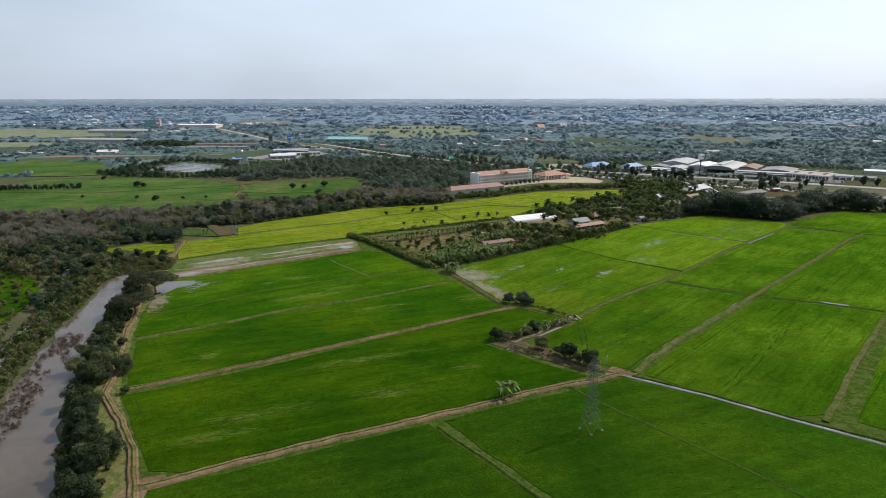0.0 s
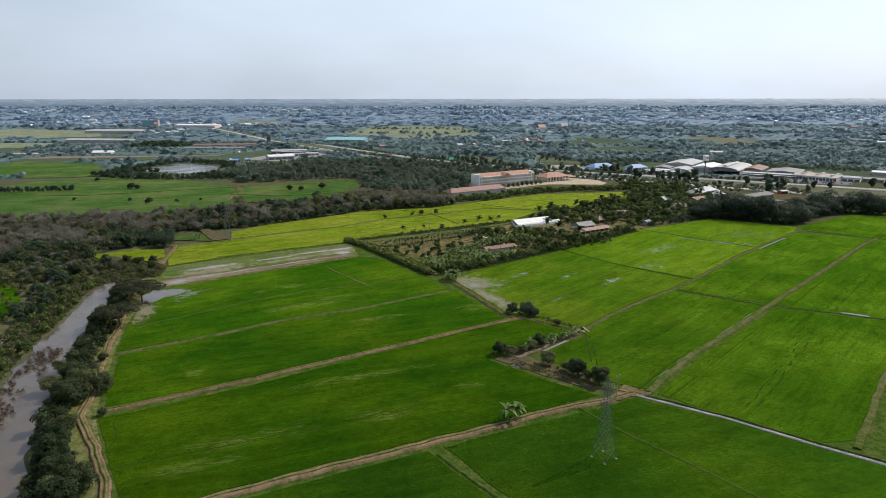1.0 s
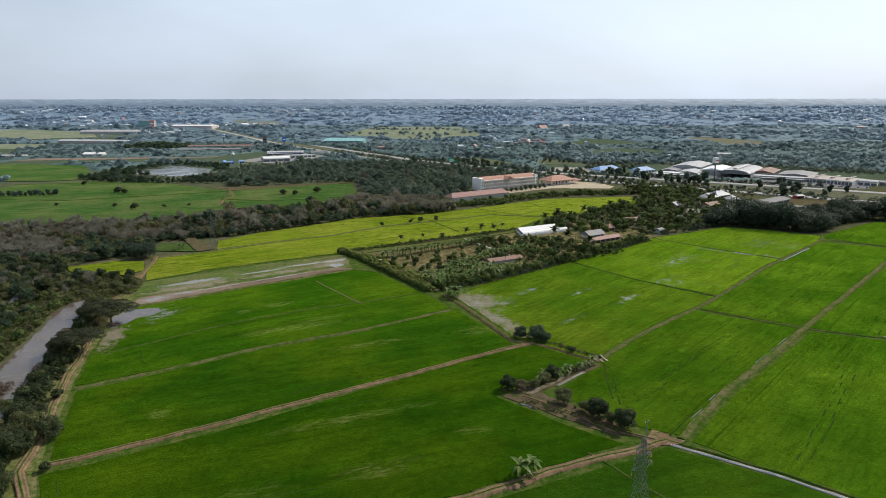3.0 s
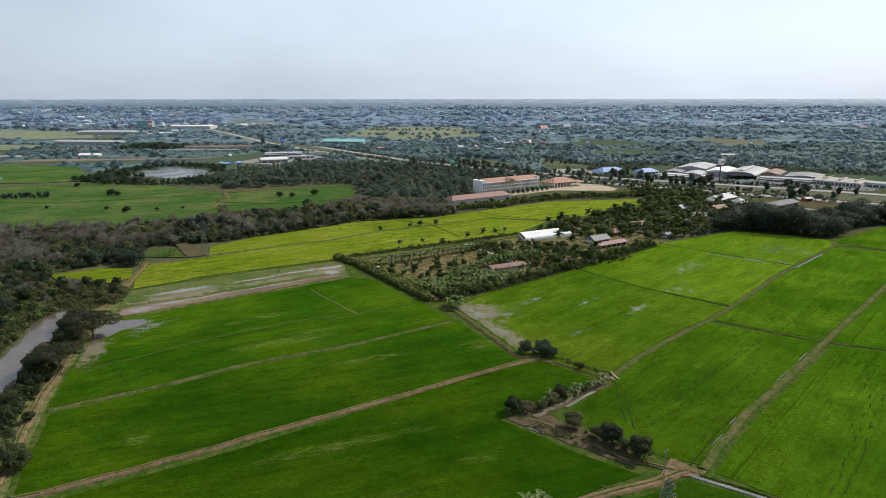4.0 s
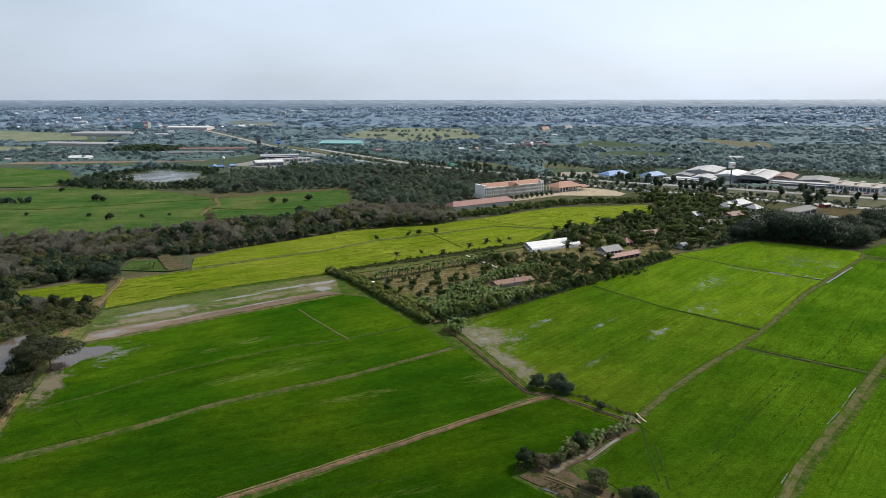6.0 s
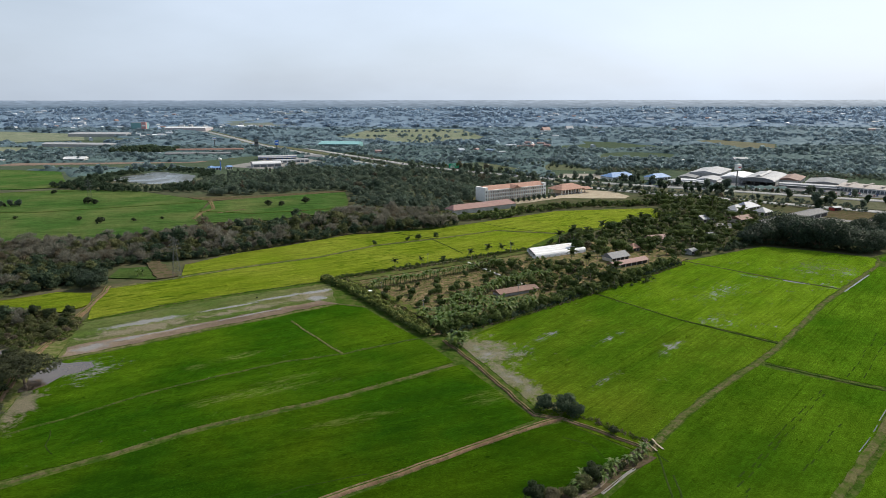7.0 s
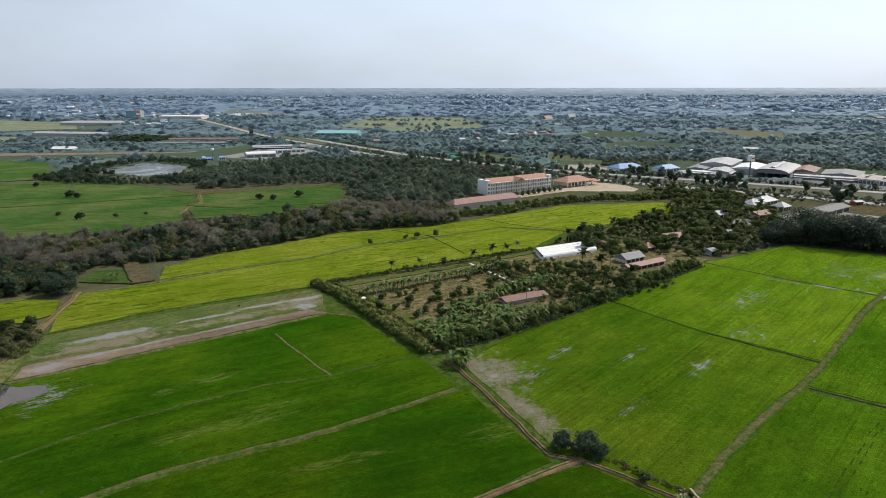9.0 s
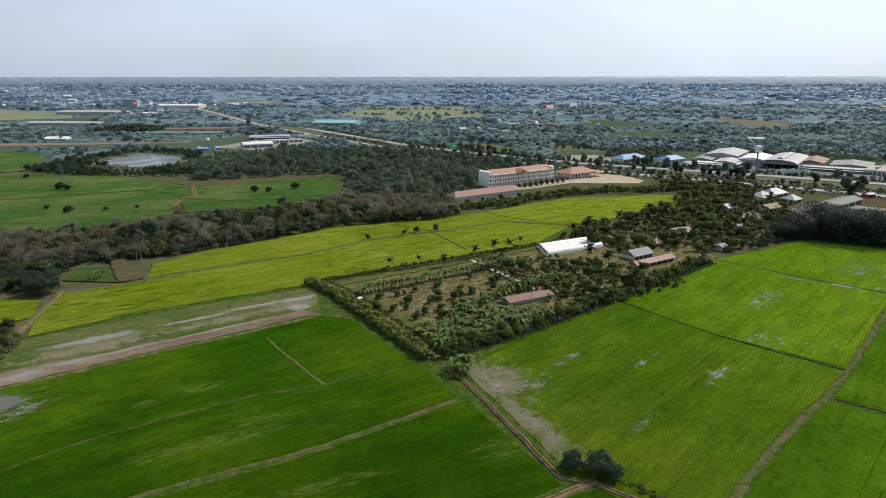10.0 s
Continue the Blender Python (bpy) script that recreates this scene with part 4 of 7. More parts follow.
track([(61.5, 284), (50, 272.4), (38, 260.2), (29, 251.5)], 3.4, 0.3, earth("grey_earth", (0.120, 0.098, 0.074), (0.165, 0.138, 0.106), (0.070, 0.078, 0.032), 0.35), "short grey-brown earth track through a small grove", "grove_track")
ribbon("concrete_ditch", [(53.2, 270.6), (46.5, 264.4), (41, 258.8)], [(-0.42, -0.4), (-0.34, 0.2), (-0.24, 0.2), (-0.2, -0.1), (0.2, -0.1), (0.24, 0.2), (0.34, 0.2), (0.42, -0.4)], M_CONCRETE, "short grey concrete ditch beside the grove track", "ditch", 0.1)
track([(27, 250), (40, 240), (52, 227), (66, 220)], 2.6, 0.3)
slab("bare_ground", [(20, 251), (30, 258), (44, 268), (58, 278), (61, 277), (47, 265), (34, 254), (44, 242), (57, 229), (54, 222), (43, 231), (31, 242)], M_BROWNMUD, "bare brown earth under a small grove", top=0.06, amp=1.2)
slab("bare_ground", [(55, 216), (60, 219), (62, 222), (64.5, 226), (67, 225), (69, 222.5), (73, 221), (71, 218.5), (68, 218), (64, 217.5), (60, 215)], M_DIRT, "bare reddish earth at a track junction", top=0.2, amp=0.8)
# track along the river bank
track([(4, -150), (-54, 50), (-64, 100), (-78, 140), (-92, 168), (-108, 190), (-119, 204), (-124, 222), (-134, 246), (-142, 268), (-147, 285), (-156, 310), (-168, 345), (-176, 388), (-186, 440), (-190, 452)], 4.0, 0.4)
slab("bare_ground", [(-86, 142), (-84, 155), (-76, 155), (-70, 140), (-62, 110), (-68, 104)], M_DIRT, "sandy bare earth at the end of a track", top=-0.1, amp=1.0)
slab("river_bank", [(-60, 90), (-48, 40), (8, -150), (-12, -150), (-72, 50), (-90, 100), (-100, 144), (-120, 180), (-143, 232), (-155, 270), (-170, 321), (-181, 354), (-186, 395), (-172, 395), (-157, 345), (-146, 290), (-132, 255), (-112, 206), (-82, 157)], M_BUND_DRY, "grassy river bank with bare earth", top=-0.15, amp=1.2)
ribbon("lane", [(-160, 200), (-182, 246), (-192, 275), (-197, 299), (-214, 340), (-232, 378), (-300, 382)], [(-1.6, -0.6), (-1.3, -0.1), (0, -0.05), (1.3, -0.1), (1.6, -0.6)], M_CONCRETE, "narrow pale concrete lane behind the river", "lane", 0.2)
track([(-244, 762), (-232, 735), (-224, 715), (-228, 690), (-222, 660)], 5.0, 0.2)
track([(-212, 690), (-192, 712)], 2.0, 0.2)
bund([(-520, 702), (-389, 692), (-300, 732), (-244, 760)], 1.5, 0.5)
bund([(-232, 701), (-177, 688), (-98, 719)], 2.0, 0.6)
bund([(-524, 816), (-392, 842)], 1.5, 0.5)
slab("bare_ground", [(-246, 764), (-170, 800), (-110, 838), (-118, 846), (-222, 800), (-280, 790)], M_BROWNMUD, "bare earth edge below the woods", top=-0.3, amp=2.0)
slab("bare_ground", [(-196, 508), (-186, 508), (-160, 472), (-168, 466)], M_BROWNMUD, "heap of bare brown earth beside the paddy", top=0.5, amp=1.5)

# wheel furrows in the right-hand paddies
m_furrow = earth("furrow", (0.020, 0.042, 0.006), (0.032, 0.052, 0.012), None)
def furrow(pts, w=0.2, label="dark wheel furrow in the rice"):
    ribbon("furrow", pts, [(-w * 1.7, -0.02), (-w, 0.05), (0.0, 0.015), (w, 0.05), (w * 1.7, -0.02)], m_furrow, label, "furrow", 0.12, 3.0, 0.02)


# deep ruts below the crossing, and broken drill lines that run with the bunds
for pts in ([(62.4, 281), (62.2, 277.6), (60.7, 267.7), (59.1, 256.7), (58, 247.7)], [(62.2, 277.6), (63.9, 273.9)], [(62.9, 267.4), (62.2, 259.9), (60.8, 253.6)], [(60.4, 250.6), (59.5, 244.1)], [(66, 220), (82, 238)]):
    furrow(pts)
for x0, y0, dx, dy, n in ((78, 261, 58, 58, 13), (80, 265, 56, 57, 11), (69, 248, 14, 14, 4), (60, 241, 18, 17, 4), (99, 268, 30, 30, 6), (150, 330, 46, 50, 8), (154, 328, 46, 50, 6), (186, 310, 76, 82, 10), (190, 309, 76, 82, 7), (100, 208, 52, 62, 9), (103, 207, 52, 62, 7), (150, 273, 28, 30, 5)):
    for k in range(n):
        a = (k + rnd.uniform(0.0, 0.35)) / n
        b = a + rnd.uniform(0.35, 0.75) / n
        o = rnd.uniform(-0.35, 0.35)
        furrow([(x0 + dx * a + o, y0 + dy * a - o), (x0 + dx * b + o, y0 + dy * b - o)], rnd.uniform(0.09, 0.17), "broken dark drill line in the rice")
for pts in ([(122.5, 279.2), (127.2, 283.8), (131, 287.6)], [(134, 290.8), (138.6, 295.4)], [(141, 298), (145, 302), (148.4, 305.4)], [(95.2, 251.8), (91, 247)], [(86, 241), (80, 234)]):
    slab("pool", [(x - 0.16, y + 0.16) for x, y in pts] + [(x + 0.05, y - 0.05) for x, y in reversed(pts)], M_POND, "thin strip of water beside a grassy track", "pool", 0.04, LOW, 0.2)
for pts in ([(-126, 292), (-122, 283), (-117, 278)], [(-58, 250), (-40, 262), (-22, 268)], [(-40, 240), (-28, 246), (-10, 250)], [(36, 288), (44, 283), (46, 276)], [(-98, 172), (-100, 190), (-106, 200)], [(-98, 172), (-60, 188), (-30, 198)]):
    ribbon("furrow", pts, [(-0.2, -0.02), (-0.12, 0.05), (0.0, 0.015), (0.12, 0.05), (0.2, -0.02)], m_furrow, "dark furrow across the rice", "furrow", 0.3, 3.0, 0.02)

# pale strips stand in for the white water outlet at the crossing
for pts in ([(60.2, 286), (61.4, 283), (62.4, 279.5)], [(63.2, 286.4), (63.6, 283.4), (64.6, 280.4)], [(58.6, 283), (60.4, 284.4), (61.6, 286.4)]):
    ribbon("outlet_strip", pts, [(-0.3, 0.0), (-0.2, 0.06), (0.2, 0.06), (0.3, 0.0)], M_SAND, "pale strips in place of a white water outlet", "wheel mark", 0.1, 1.5, 0.02, 0.25)

# ---------------------------------------------------------------- river and pond
slab("river", [(-10, -150), (-70, 50), (-88, 110), (-101, 144), (-121, 180), (-144, 232), (-156, 270), (-171, 321), (-182, 354), (-187, 362), (-193, 350), (-178, 298), (-171, 263), (-162, 232), (-151, 203), (-138, 166), (-134, 140), (-126, 60), (-80, -150)],
     M_RIVER, "muddy grey-brown river between wooded banks", "river", LOW + 0.12, LOW - 0.4, 1.5)
slab("pool", [(-157, 345), (-142, 347), (-138, 341), (-146, 334), (-150, 322), (-154, 318), (-158, 330)], M_RIVER, "shallow muddy pool at the paddy's corner", "pool", 0.03, LOW, 1.5)
slab("pool", [(25, 245), (26, 246), (28, 245.6), (30.5, 243), (31, 241), (29.5, 241), (28, 243)], M_POND, "small puddle beside the grove", "pool", 0.02, LOW, 0.5)
slab("pool", [(192, 307.5), (197, 305), (202, 302.4), (203.5, 300.6), (200, 300.2), (193, 304.5)], M_POND, "bright puddle at the paddy's corner", "pool", 0.02, LOW, 0.8)
slab("pool", [(217.6, 441.6), (236, 459), (253, 475.6), (253.7, 474.9), (236.7, 458.3), (218.3, 440.9)], M_POND, "narrow strip of water beside a bund", "pool", 0.03, LOW, 0.3)
slab("pool", [(196, 465.5), (203, 460.6), (208, 456), (207, 454.6), (201, 457.6), (195.4, 463)], M_POND, "bright puddle along a bund", "pool", 0.03, LOW, 0.8)
slab("pond", [(-452, 952), (-430, 1030), (-424, 1047), (-350, 1000), (-326, 928), (-362, 903), (-415, 925)], M_POND, "grey pond ringed by trees", "pond", LOW + 0.15, LOW - 0.4, 2.5)

# ---------------------------------------------------------------- built things
def gable_roof(bm, l, w, h, rise_, over=0.8, thick=0.25, hip=0.0):
    """A pitched roof with overhang and thickness; hip: how far the ridge stops short of the ends."""
    x, y = l / 2 + over, w / 2 + over
    drop = rise_ * over / (w / 2)
    lo = [(-x, -y, h - drop), (x, -y, h - drop), (x, y, h - drop), (-x, y, h - drop)]
    rg = [(-x + hip, 0, h + rise_), (x - hip, 0, h + rise_)]
    top = [bm.verts.new((a, b, c + thick)) for a, b, c in lo + rg]
    bot = [bm.verts.new(p) for p in lo]
    for f in ((0, 1, 5, 4), (2, 3, 4, 5), (1, 2, 5), (3, 0, 4)):
        bm.faces.new([top[i] for i in f])
    for i in range(4):
        j = (i + 1) % 4
        bm.faces.new((bot[i], bot[j], top[j], top[i]))
    bm.faces.new(bot[::-1])


def arch_roof(bm, l, w, h, rise_, seg=8, over=0.6, thick=0.2):
    """A barrel roof along x."""
    rings = []
    for x in (-l / 2 - over, l / 2 + over):
        row = []
        for k in range(seg + 1):
            a = math.pi * k / seg
            row.append((x, -math.cos(a) * (w / 2 + over), h + math.sin(a) * rise_))
        rings.append([bm.verts.new((p[0], p[1], p[2] + thick)) for p in row] + [bm.verts.new((p[0], p[1], p[2])) for p in reversed(row)])
    n = len(rings[0])
    for k in range(n):
        m = (k + 1) % n
        bm.faces.new((rings[0][k], rings[1][k], rings[1][m], rings[0][m]))
    bm.faces.new(rings[0][::-1])
    bm.faces.new(rings[1])


def hall(name, label, category, at, rot, l, w, h, rise_, wall, roof, style="gable", openings=4, hip=0.0, group="", door=M_DARK, z=LOW, vents=0, eave=0.0):
    """A plain building: walls, roof, doors or windows on the long side, roof vents."""
    t = thing(name, label, category, group, (at[0], at[1], z), rot)
    part("wall", boxed(-l / 2, -w / 2, -0.3, l / 2, w / 2, h), wall, t)
    bm = bmesh.new()
    if style == "arch":
        arch_roof(bm, l, w, h, rise_)
    elif style == "flat":
        box(bm, -l / 2 - 0.3, -w / 2 - 0.3, h, l / 2 + 0.3, w / 2 + 0.3, h + 0.35)
    elif style == "saw":
        n = max(2, int(w / 12))
        for i in range(n):
            y0, y1 = -w / 2 + w * i / n, -w / 2 + w * (i + 1) / n
            v = [bm.verts.new(p) for p in ((-l / 2 - 0.5, y0, h), (l / 2 + 0.5, y0, h), (l / 2 + 0.5, y1 - 1, h + rise_), (-l / 2 - 0.5, y1 - 1, h + rise_), (-l / 2 - 0.5, y1, h), (l / 2 + 0.5, y1, h))]
            for f in ((0, 1, 2, 3), (3, 2, 5, 4), (0, 3, 4), (1, 5, 2), (0, 4, 5, 1)):
                bm.faces.new([v[k] for k in f])
    else:
        gable_roof(bm, l, w, h, rise_, hip=hip)
    part("roof", bm, roof, t)
    # flat coloured boxes on the wall stand in for the shade inside openings
    if openings:
        step = l / openings
        shape = None
        for i in range(openings):
            x = -l / 2 + step * (i + 0.5)
            if shape is None:
                o = part("window" if h > 6 else "doorway", boxed(-step * 0.4, -0.06, 0, step * 0.4, 0.06, min(h * 0.7, 4.6)), door, t)
                shape = o.data
            else:
                o = new("window" if h > 6 else "doorway", shape)
                o.parent = t
            o.location = (x, -w / 2 - 0.03, 0.3)
    # awning added along the front to throw shade on the wall
    if eave:
        bm = bmesh.new()
        y0, y1, z1 = -w / 2 - eave, -w / 2 + 0.1, min(h * 0.78, 4.8)
        v = [bm.verts.new(p) for p in ((-l / 2, y0, z1 - 0.9), (l / 2, y0, z1 - 0.9), (l / 2, y1, z1), (-l / 2, y1, z1))]
        v += [bm.verts.new((p.co.x, p.co.y, p.co.z + 0.15)) for p in v]
        for f in ((0, 1, 2, 3), (7, 6, 5, 4), (0, 4, 5, 1), (1, 5, 6, 2), (3, 7, 4, 0)):
            bm.faces.new([v[k] for k in f])
        aw = part("awning", bm, roof, t)
        for k in range(max(2, int(l / 8)) + 1):
            x = -l / 2 + 0.3 + (l - 0.6) * k / max(2, int(l / 8))
            part("awning_post", boxed(x - 0.12, y0 + 0.1, -0.3, x + 0.12, y0 + 0.34, z1 - 0.9), M_STEEL, aw)
    for i in range(vents):
        o = part("roof_vent", boxed(-1.2, -w * 0.35, 0, 1.2, w * 0.35, 0.7), roof, t)
        o.location = (-l / 2 + l * (i + 0.5) / vents, 0, h + rise_ * 0.98)
    return t


def school():
    t = thing("school", "three-storey peach school building with terracotta roof and white end towers", "school", "", (44, 762, LOW), 34)
    L, W, H = 78.0, 14.0, 11.6
    part("wall", boxed(0, 0, -0.3, L, W, H), M_PEACH, t)
    bm = bmesh.new()
    gable_roof(bm, L, W, H, 3.6, 1.1, 0.3, 0.0)
    o = part("roof", bm, M_TILE, t)
    o.location = (L / 2, W / 2, 0)
    bm = bmesh.new()
    gable_roof(bm, 12, 9, H + 0.6, 2.6, 0.8, 0.3, 0.0)
    o = part("cross_roof", bm, M_TILE, t)
    o.matrix_basis = pose(L * 0.46, 1.0, 0, 0, 0, 90)
    for x0, x1, top in ((-3.6, 0.0, H + 2.8), (L, L + 3.4, H + 2.6)):
        tower = part("stair_tower", boxed(x0, -1.2, -0.3, x1, W + 1.0, top), M_WHITE, t)
        for k in range(3):
            part("tower_window", boxed(x0 + 0.9, -1.26, 1.4 + k * 3.8, x1 - 0.9, -1.16, 3.3 + k * 3.8), M_WINDOW, tower)
    for k in range(1, 4):
        part("floor_band", boxed(-0.1, -1.5, k * 3.75 - 0.25, L + 0.1, -0.01, k * 3.75 + 0.45), M_WHITE, t)
    shape = None
    for i in range(25):
        x = i * L / 24.0
        if shape is None:
            o = part("column", boxed(-0.28, -1.5, -0.3, 0.28, -0.95, H), M_WHITE, t)
            shape = o.data
        else:
            o = new("column", shape)
            o.parent = t
        o.location = (min(max(x, 0.4), L - 0.4), 0, 0)
    frame_, pane = None, None
    for s in range(3):
        for i in range(24):
            x, z = (i + 0.5) * L / 24.0, 0.9 + s * 3.75
            if frame_ is None:
                wobj = part("window", boxed(-1.05, -0.08, 0, 1.05, 0.0, 2.0), M_BROWNFRAME, t)
                p = part("pane", boxed(-0.9, -0.13, 0.12, 0.9, -0.085, 1.88), M_WINDOW, wobj)
                frame_, pane = wobj.data, p.data
            else:
                wobj, p = new("window", frame_), new("pane", pane)
                wobj.parent, p.parent = t, wobj
            wobj.location = (x, 0, z)
    bm = bmesh.new()
    box(bm, L * 0.46 - 4.5, -4.5, -0.3, L * 0.46 + 4.5, -1.55, 0.2)
    part("entrance_step", bm, M_CONCRETE, t)
    return t


def pavilion(at, rot):
    t = thing("pavilion", "open hall with a terracotta hipped roof on white columns", "pavilion", "", (*at, LOW), rot)
    part("floor_slab", boxed(-19, -11, -0.3, 19, 11, 0.3), M_CONCRETE, t)
    part("wall", boxed(-12, -5, 0.3, 16, 9, 5.6), M_PEACH, t)
    bm = bmesh.new()
    gable_roof(bm, 38, 22, 5.8, 4.6, 1.2, 0.3, 12.0)
    part("roof", bm, M_TILE, t)
    bm = bmesh.new()
    gable_roof(bm, 12, 8, 4.4, 2.2, 0.8, 0.25, 4.0)
    o = part("porch_roof", bm, M_TILE, t)
    o.location = (21, -9, 0)
    shape = None
    for i in range(8):
        for y in (-10.4, 10.4):
            if shape is None:
                o = part("column", boxed(-0.35, -0.35, 0.3, 0.35, 0.35, 5.8), M_WHITE, t)
                shape = o.data
            else:
                o = new("column", shape)
                o.parent = t
            o.location = (-18 + i * 36 / 7, y, 0)
    for i in range(6):
        part("window", boxed(-10 + i * 4.2, -5.12, 1.0, -7.6 + i * 4.2, -5.02, 4.0), M_WINDOW, t)
    return t


def pylon(name, at, h, rot=0.0, label=""):
    """A lattice pylon: four tapering legs, braced panels, three pairs of arms, peak and insulators."""
    t = thing(name, label, "pylon", "pylons of a power line", (*at, 0.0), rot)
    base, waist = h * 0.10, h * 0.024

    def half(z):
        f = z / h
        return base + (waist * 1.4 - base) * f / 0.68 if f < 0.68 else waist * (1.4 - 0.8 * (f - 0.68) / 0.32)
    levels = [0, 0.14, 0.27, 0.39, 0.50, 0.60, 0.68, 0.76, 0.84, 0.92, 1.0]
    for sx, sy in ((-1, -1), (1, -1), (1, 1), (-1, 1)):
        bm = bmesh.new()
        tube(bm, [(sx * half(f * h), sy * half(f * h), f * h) for f in (0, 0.34, 0.68, 1.0)], [h * 0.0056, h * 0.0054, h * 0.005, h * 0.0045])
        leg = part("leg", bm, M_STEEL, t)
        part("footing", boxed(sx * base - 0.35, sy * base - 0.35, -0.6, sx * base + 0.35, sy * base + 0.35, 0.1, chamfer=0.05), M_CONCRETE, leg)
    for a, b in zip(levels, levels[1:]):
        ra, rb = half(a * h), half(b * h)
        ca = [(-ra, -ra), (ra, -ra), (ra, ra), (-ra, ra)]
        cb = [(-rb, -rb), (rb, -rb), (rb, rb), (-rb, rb)]
        for i in range(4):
            j = (i + 1) % 4
            for p, q, w in (((*ca[i], a * h), (*cb[j], b * h), 0.0031), ((*ca[j], a * h), (*cb[i], b * h), 0.0031), ((*cb[i], b * h), (*cb[j], b * h), 0.0028)):
                bm = bmesh.new()
                beam(bm, p, q, h * w)
                part("brace", bm, M_STEEL, t)
    for k, (f, reach) in enumerate(((0.70, 0.155), (0.80, 0.13), (0.90, 0.105))):
        for s in (-1, 1):
            bm = bmesh.new()
            r, z, tip = half(f * h), f * h, (s * reach * h, 0, f * h + 0.02 * h)
            for y in (-r, r):
                beam(bm, (s * r, y, z), tip, h * 0.0055)
                beam(bm, (s * r, y, z + 0.06 * h), tip, h * 0.0055)
                for q in (0.33, 0.66):
                    beam(bm, (s * r + (tip[0] - s * r) * q, y * (1 - q), z + 0.02 * h * q), (s * r + (tip[0] - s * r) * q, y * (1 - q), z + 0.06 * h - 0.04 * h * q), h * 0.004)
            arm = part("cross_arm", bm, M_STEEL, t)
            bm = bmesh.new()
            for q in range(5):
                beam(bm, (tip[0], 0, tip[2] - 0.1 - q * 0.28), (tip[0], 0, tip[2] - 0.26 - q * 0.28), 0.26, 0.18, 8)
            part("insulator", bm, M_BROWNFRAME, arm)
    bm = bmesh.new()
    beam(bm, (0, 0, h * 0.98), (0, 0, h * 1.04), h * 0.012, h * 0.004)
    part("peak", bm, M_STEEL, t)
    return t


def lamp_post():
    t = thing("street_lamp", "tall grey street lamp with a curved arm beside the highway", "street lamp", "street lamps along the highway")
    bm = bmesh.new()
    beam(bm, (0, 0, -0.3), (0, 0, 10.5), 0.28, 0.16, 8)
    part("pole", bm, M_STEEL, t)
    bm = bmesh.new()
    for a, b in (((0, 0, 10.4), (0.8, 0, 11.2)), ((0.8, 0, 11.2), (2.2, 0, 11.5))):
        beam(bm, a, b, 0.14, 0.12, 6)
    part("arm", bm, M_STEEL, t)
    part("lamp_head", boxed(2.0, -0.22, 11.38, 3.1, 0.22, 11.6, chamfer=0.05), M_WHITE, t)
    return t


def utility_pole():
    t = thing("utility_pole", "grey concrete utility pole with a cross-bar", "utility pole", "utility poles of the farm line")
    bm = bmesh.new()
    beam(bm, (0, 0, -0.4), (0, 0, 9.0), 0.34, 0.2, 4)
    part("pole", bm, M_CONCRETE, t)
    part("cross_bar", boxed(-1.0, -0.07, 8.3, 1.0, 0.07, 8.45), M_STEEL, t)
    for x in (-0.85, 0, 0.85):
        bm = bmesh.new()
        beam(bm, (x, 0, 8.45), (x, 0, 8.75), 0.16, 0.1, 6)
        part("insulator", bm, M_WHITE, t)
    return t


def car(name, paint, label, tall=0.0, long_=4.4):
    t = thing(name, label, "car", "cars on and beside the highway")
    bm = bmesh.new()
    box(bm, -long_ / 2, -0.88, 0.3, long_ / 2, 0.88, 0.95 + tall * 0.4, 0.12)
    part("body", bm, paint, t)
    bm = bmesh.new()
    z0, z1 = 0.93 + tall * 0.4, 1.45 + tall
    v = [bm.verts.new(p) for p in ((-1.6, -0.8, z0), (1.3, -0.8, z0), (1.3, 0.8, z0), (-1.6, 0.8, z0), (-1.2, -0.65, z1), (0.6, -0.65, z1), (0.6, 0.65, z1), (-1.2, 0.65, z1))]
    for f in ((0, 1, 5, 4), (1, 2, 6, 5), (2, 3, 7, 6), (3, 0, 4, 7)):
        bm.faces.new([v[i] for i in f])
    part("windows", bm, M_WINDOW, t)
    part("roof", boxed(-1.22, -0.66, z1 - 0.02, 0.62, 0.66, z1 + 0.06), paint, t)
    for x in (-long_ * 0.31, long_ * 0.31):
        for y in (-0.82, 0.82):
            bm = bmesh.new()
            beam(bm, (x, y - 0.1, 0.32), (x, y + 0.1, 0.32), 0.64, 0.64, 10)
            part("wheel", bm, M_TYRE, t)
    return t


def sign_tower(at, h, face, label, w=6.0, rot=40.0, legs=2, depth=1.6, box_h=6.0, band=None):
    t = thing("sign_tower", label, "sign", "", (*at, LOW), rot)
    for i in range(legs):
        bm = bmesh.new()
        x = 0 if legs == 1 else (-w * 0.35 + i * w * 0.7)
        beam(bm, (x, 0, -0.3), (x, 0, h), 1.7 if legs == 1 else 0.7, None, 6)
        part("pole", bm, M_STEEL, t)
    board = part("board", boxed(-w / 2, -depth / 2, h - box_h, w / 2, depth / 2, h, chamfer=0.1), face, t)
    part("band", boxed(-w * 0.4, -depth / 2 - 0.08, h - box_h * 0.62, w * 0.4, -depth / 2 - 0.01, h - box_h * 0.4), band or M_REDPAINT, board)
    return t


# highway ------------------------------------------------------------------
NEAR_LANE = [(-900, 2450), (-640, 2000), (-420, 1600), (-232, 1315), (-71, 1090), (10, 1003), (140, 893), (212, 836), (304, 772), (400, 700), (560, 590), (800, 430)]
FAR_LANE = [(-880, 2500), (-610, 2050), (-385, 1640), (-205, 1362), (-50, 1135), (40, 1040), (160, 935), (235, 890), (330, 838), (438, 772), (600, 665), (860, 480)]


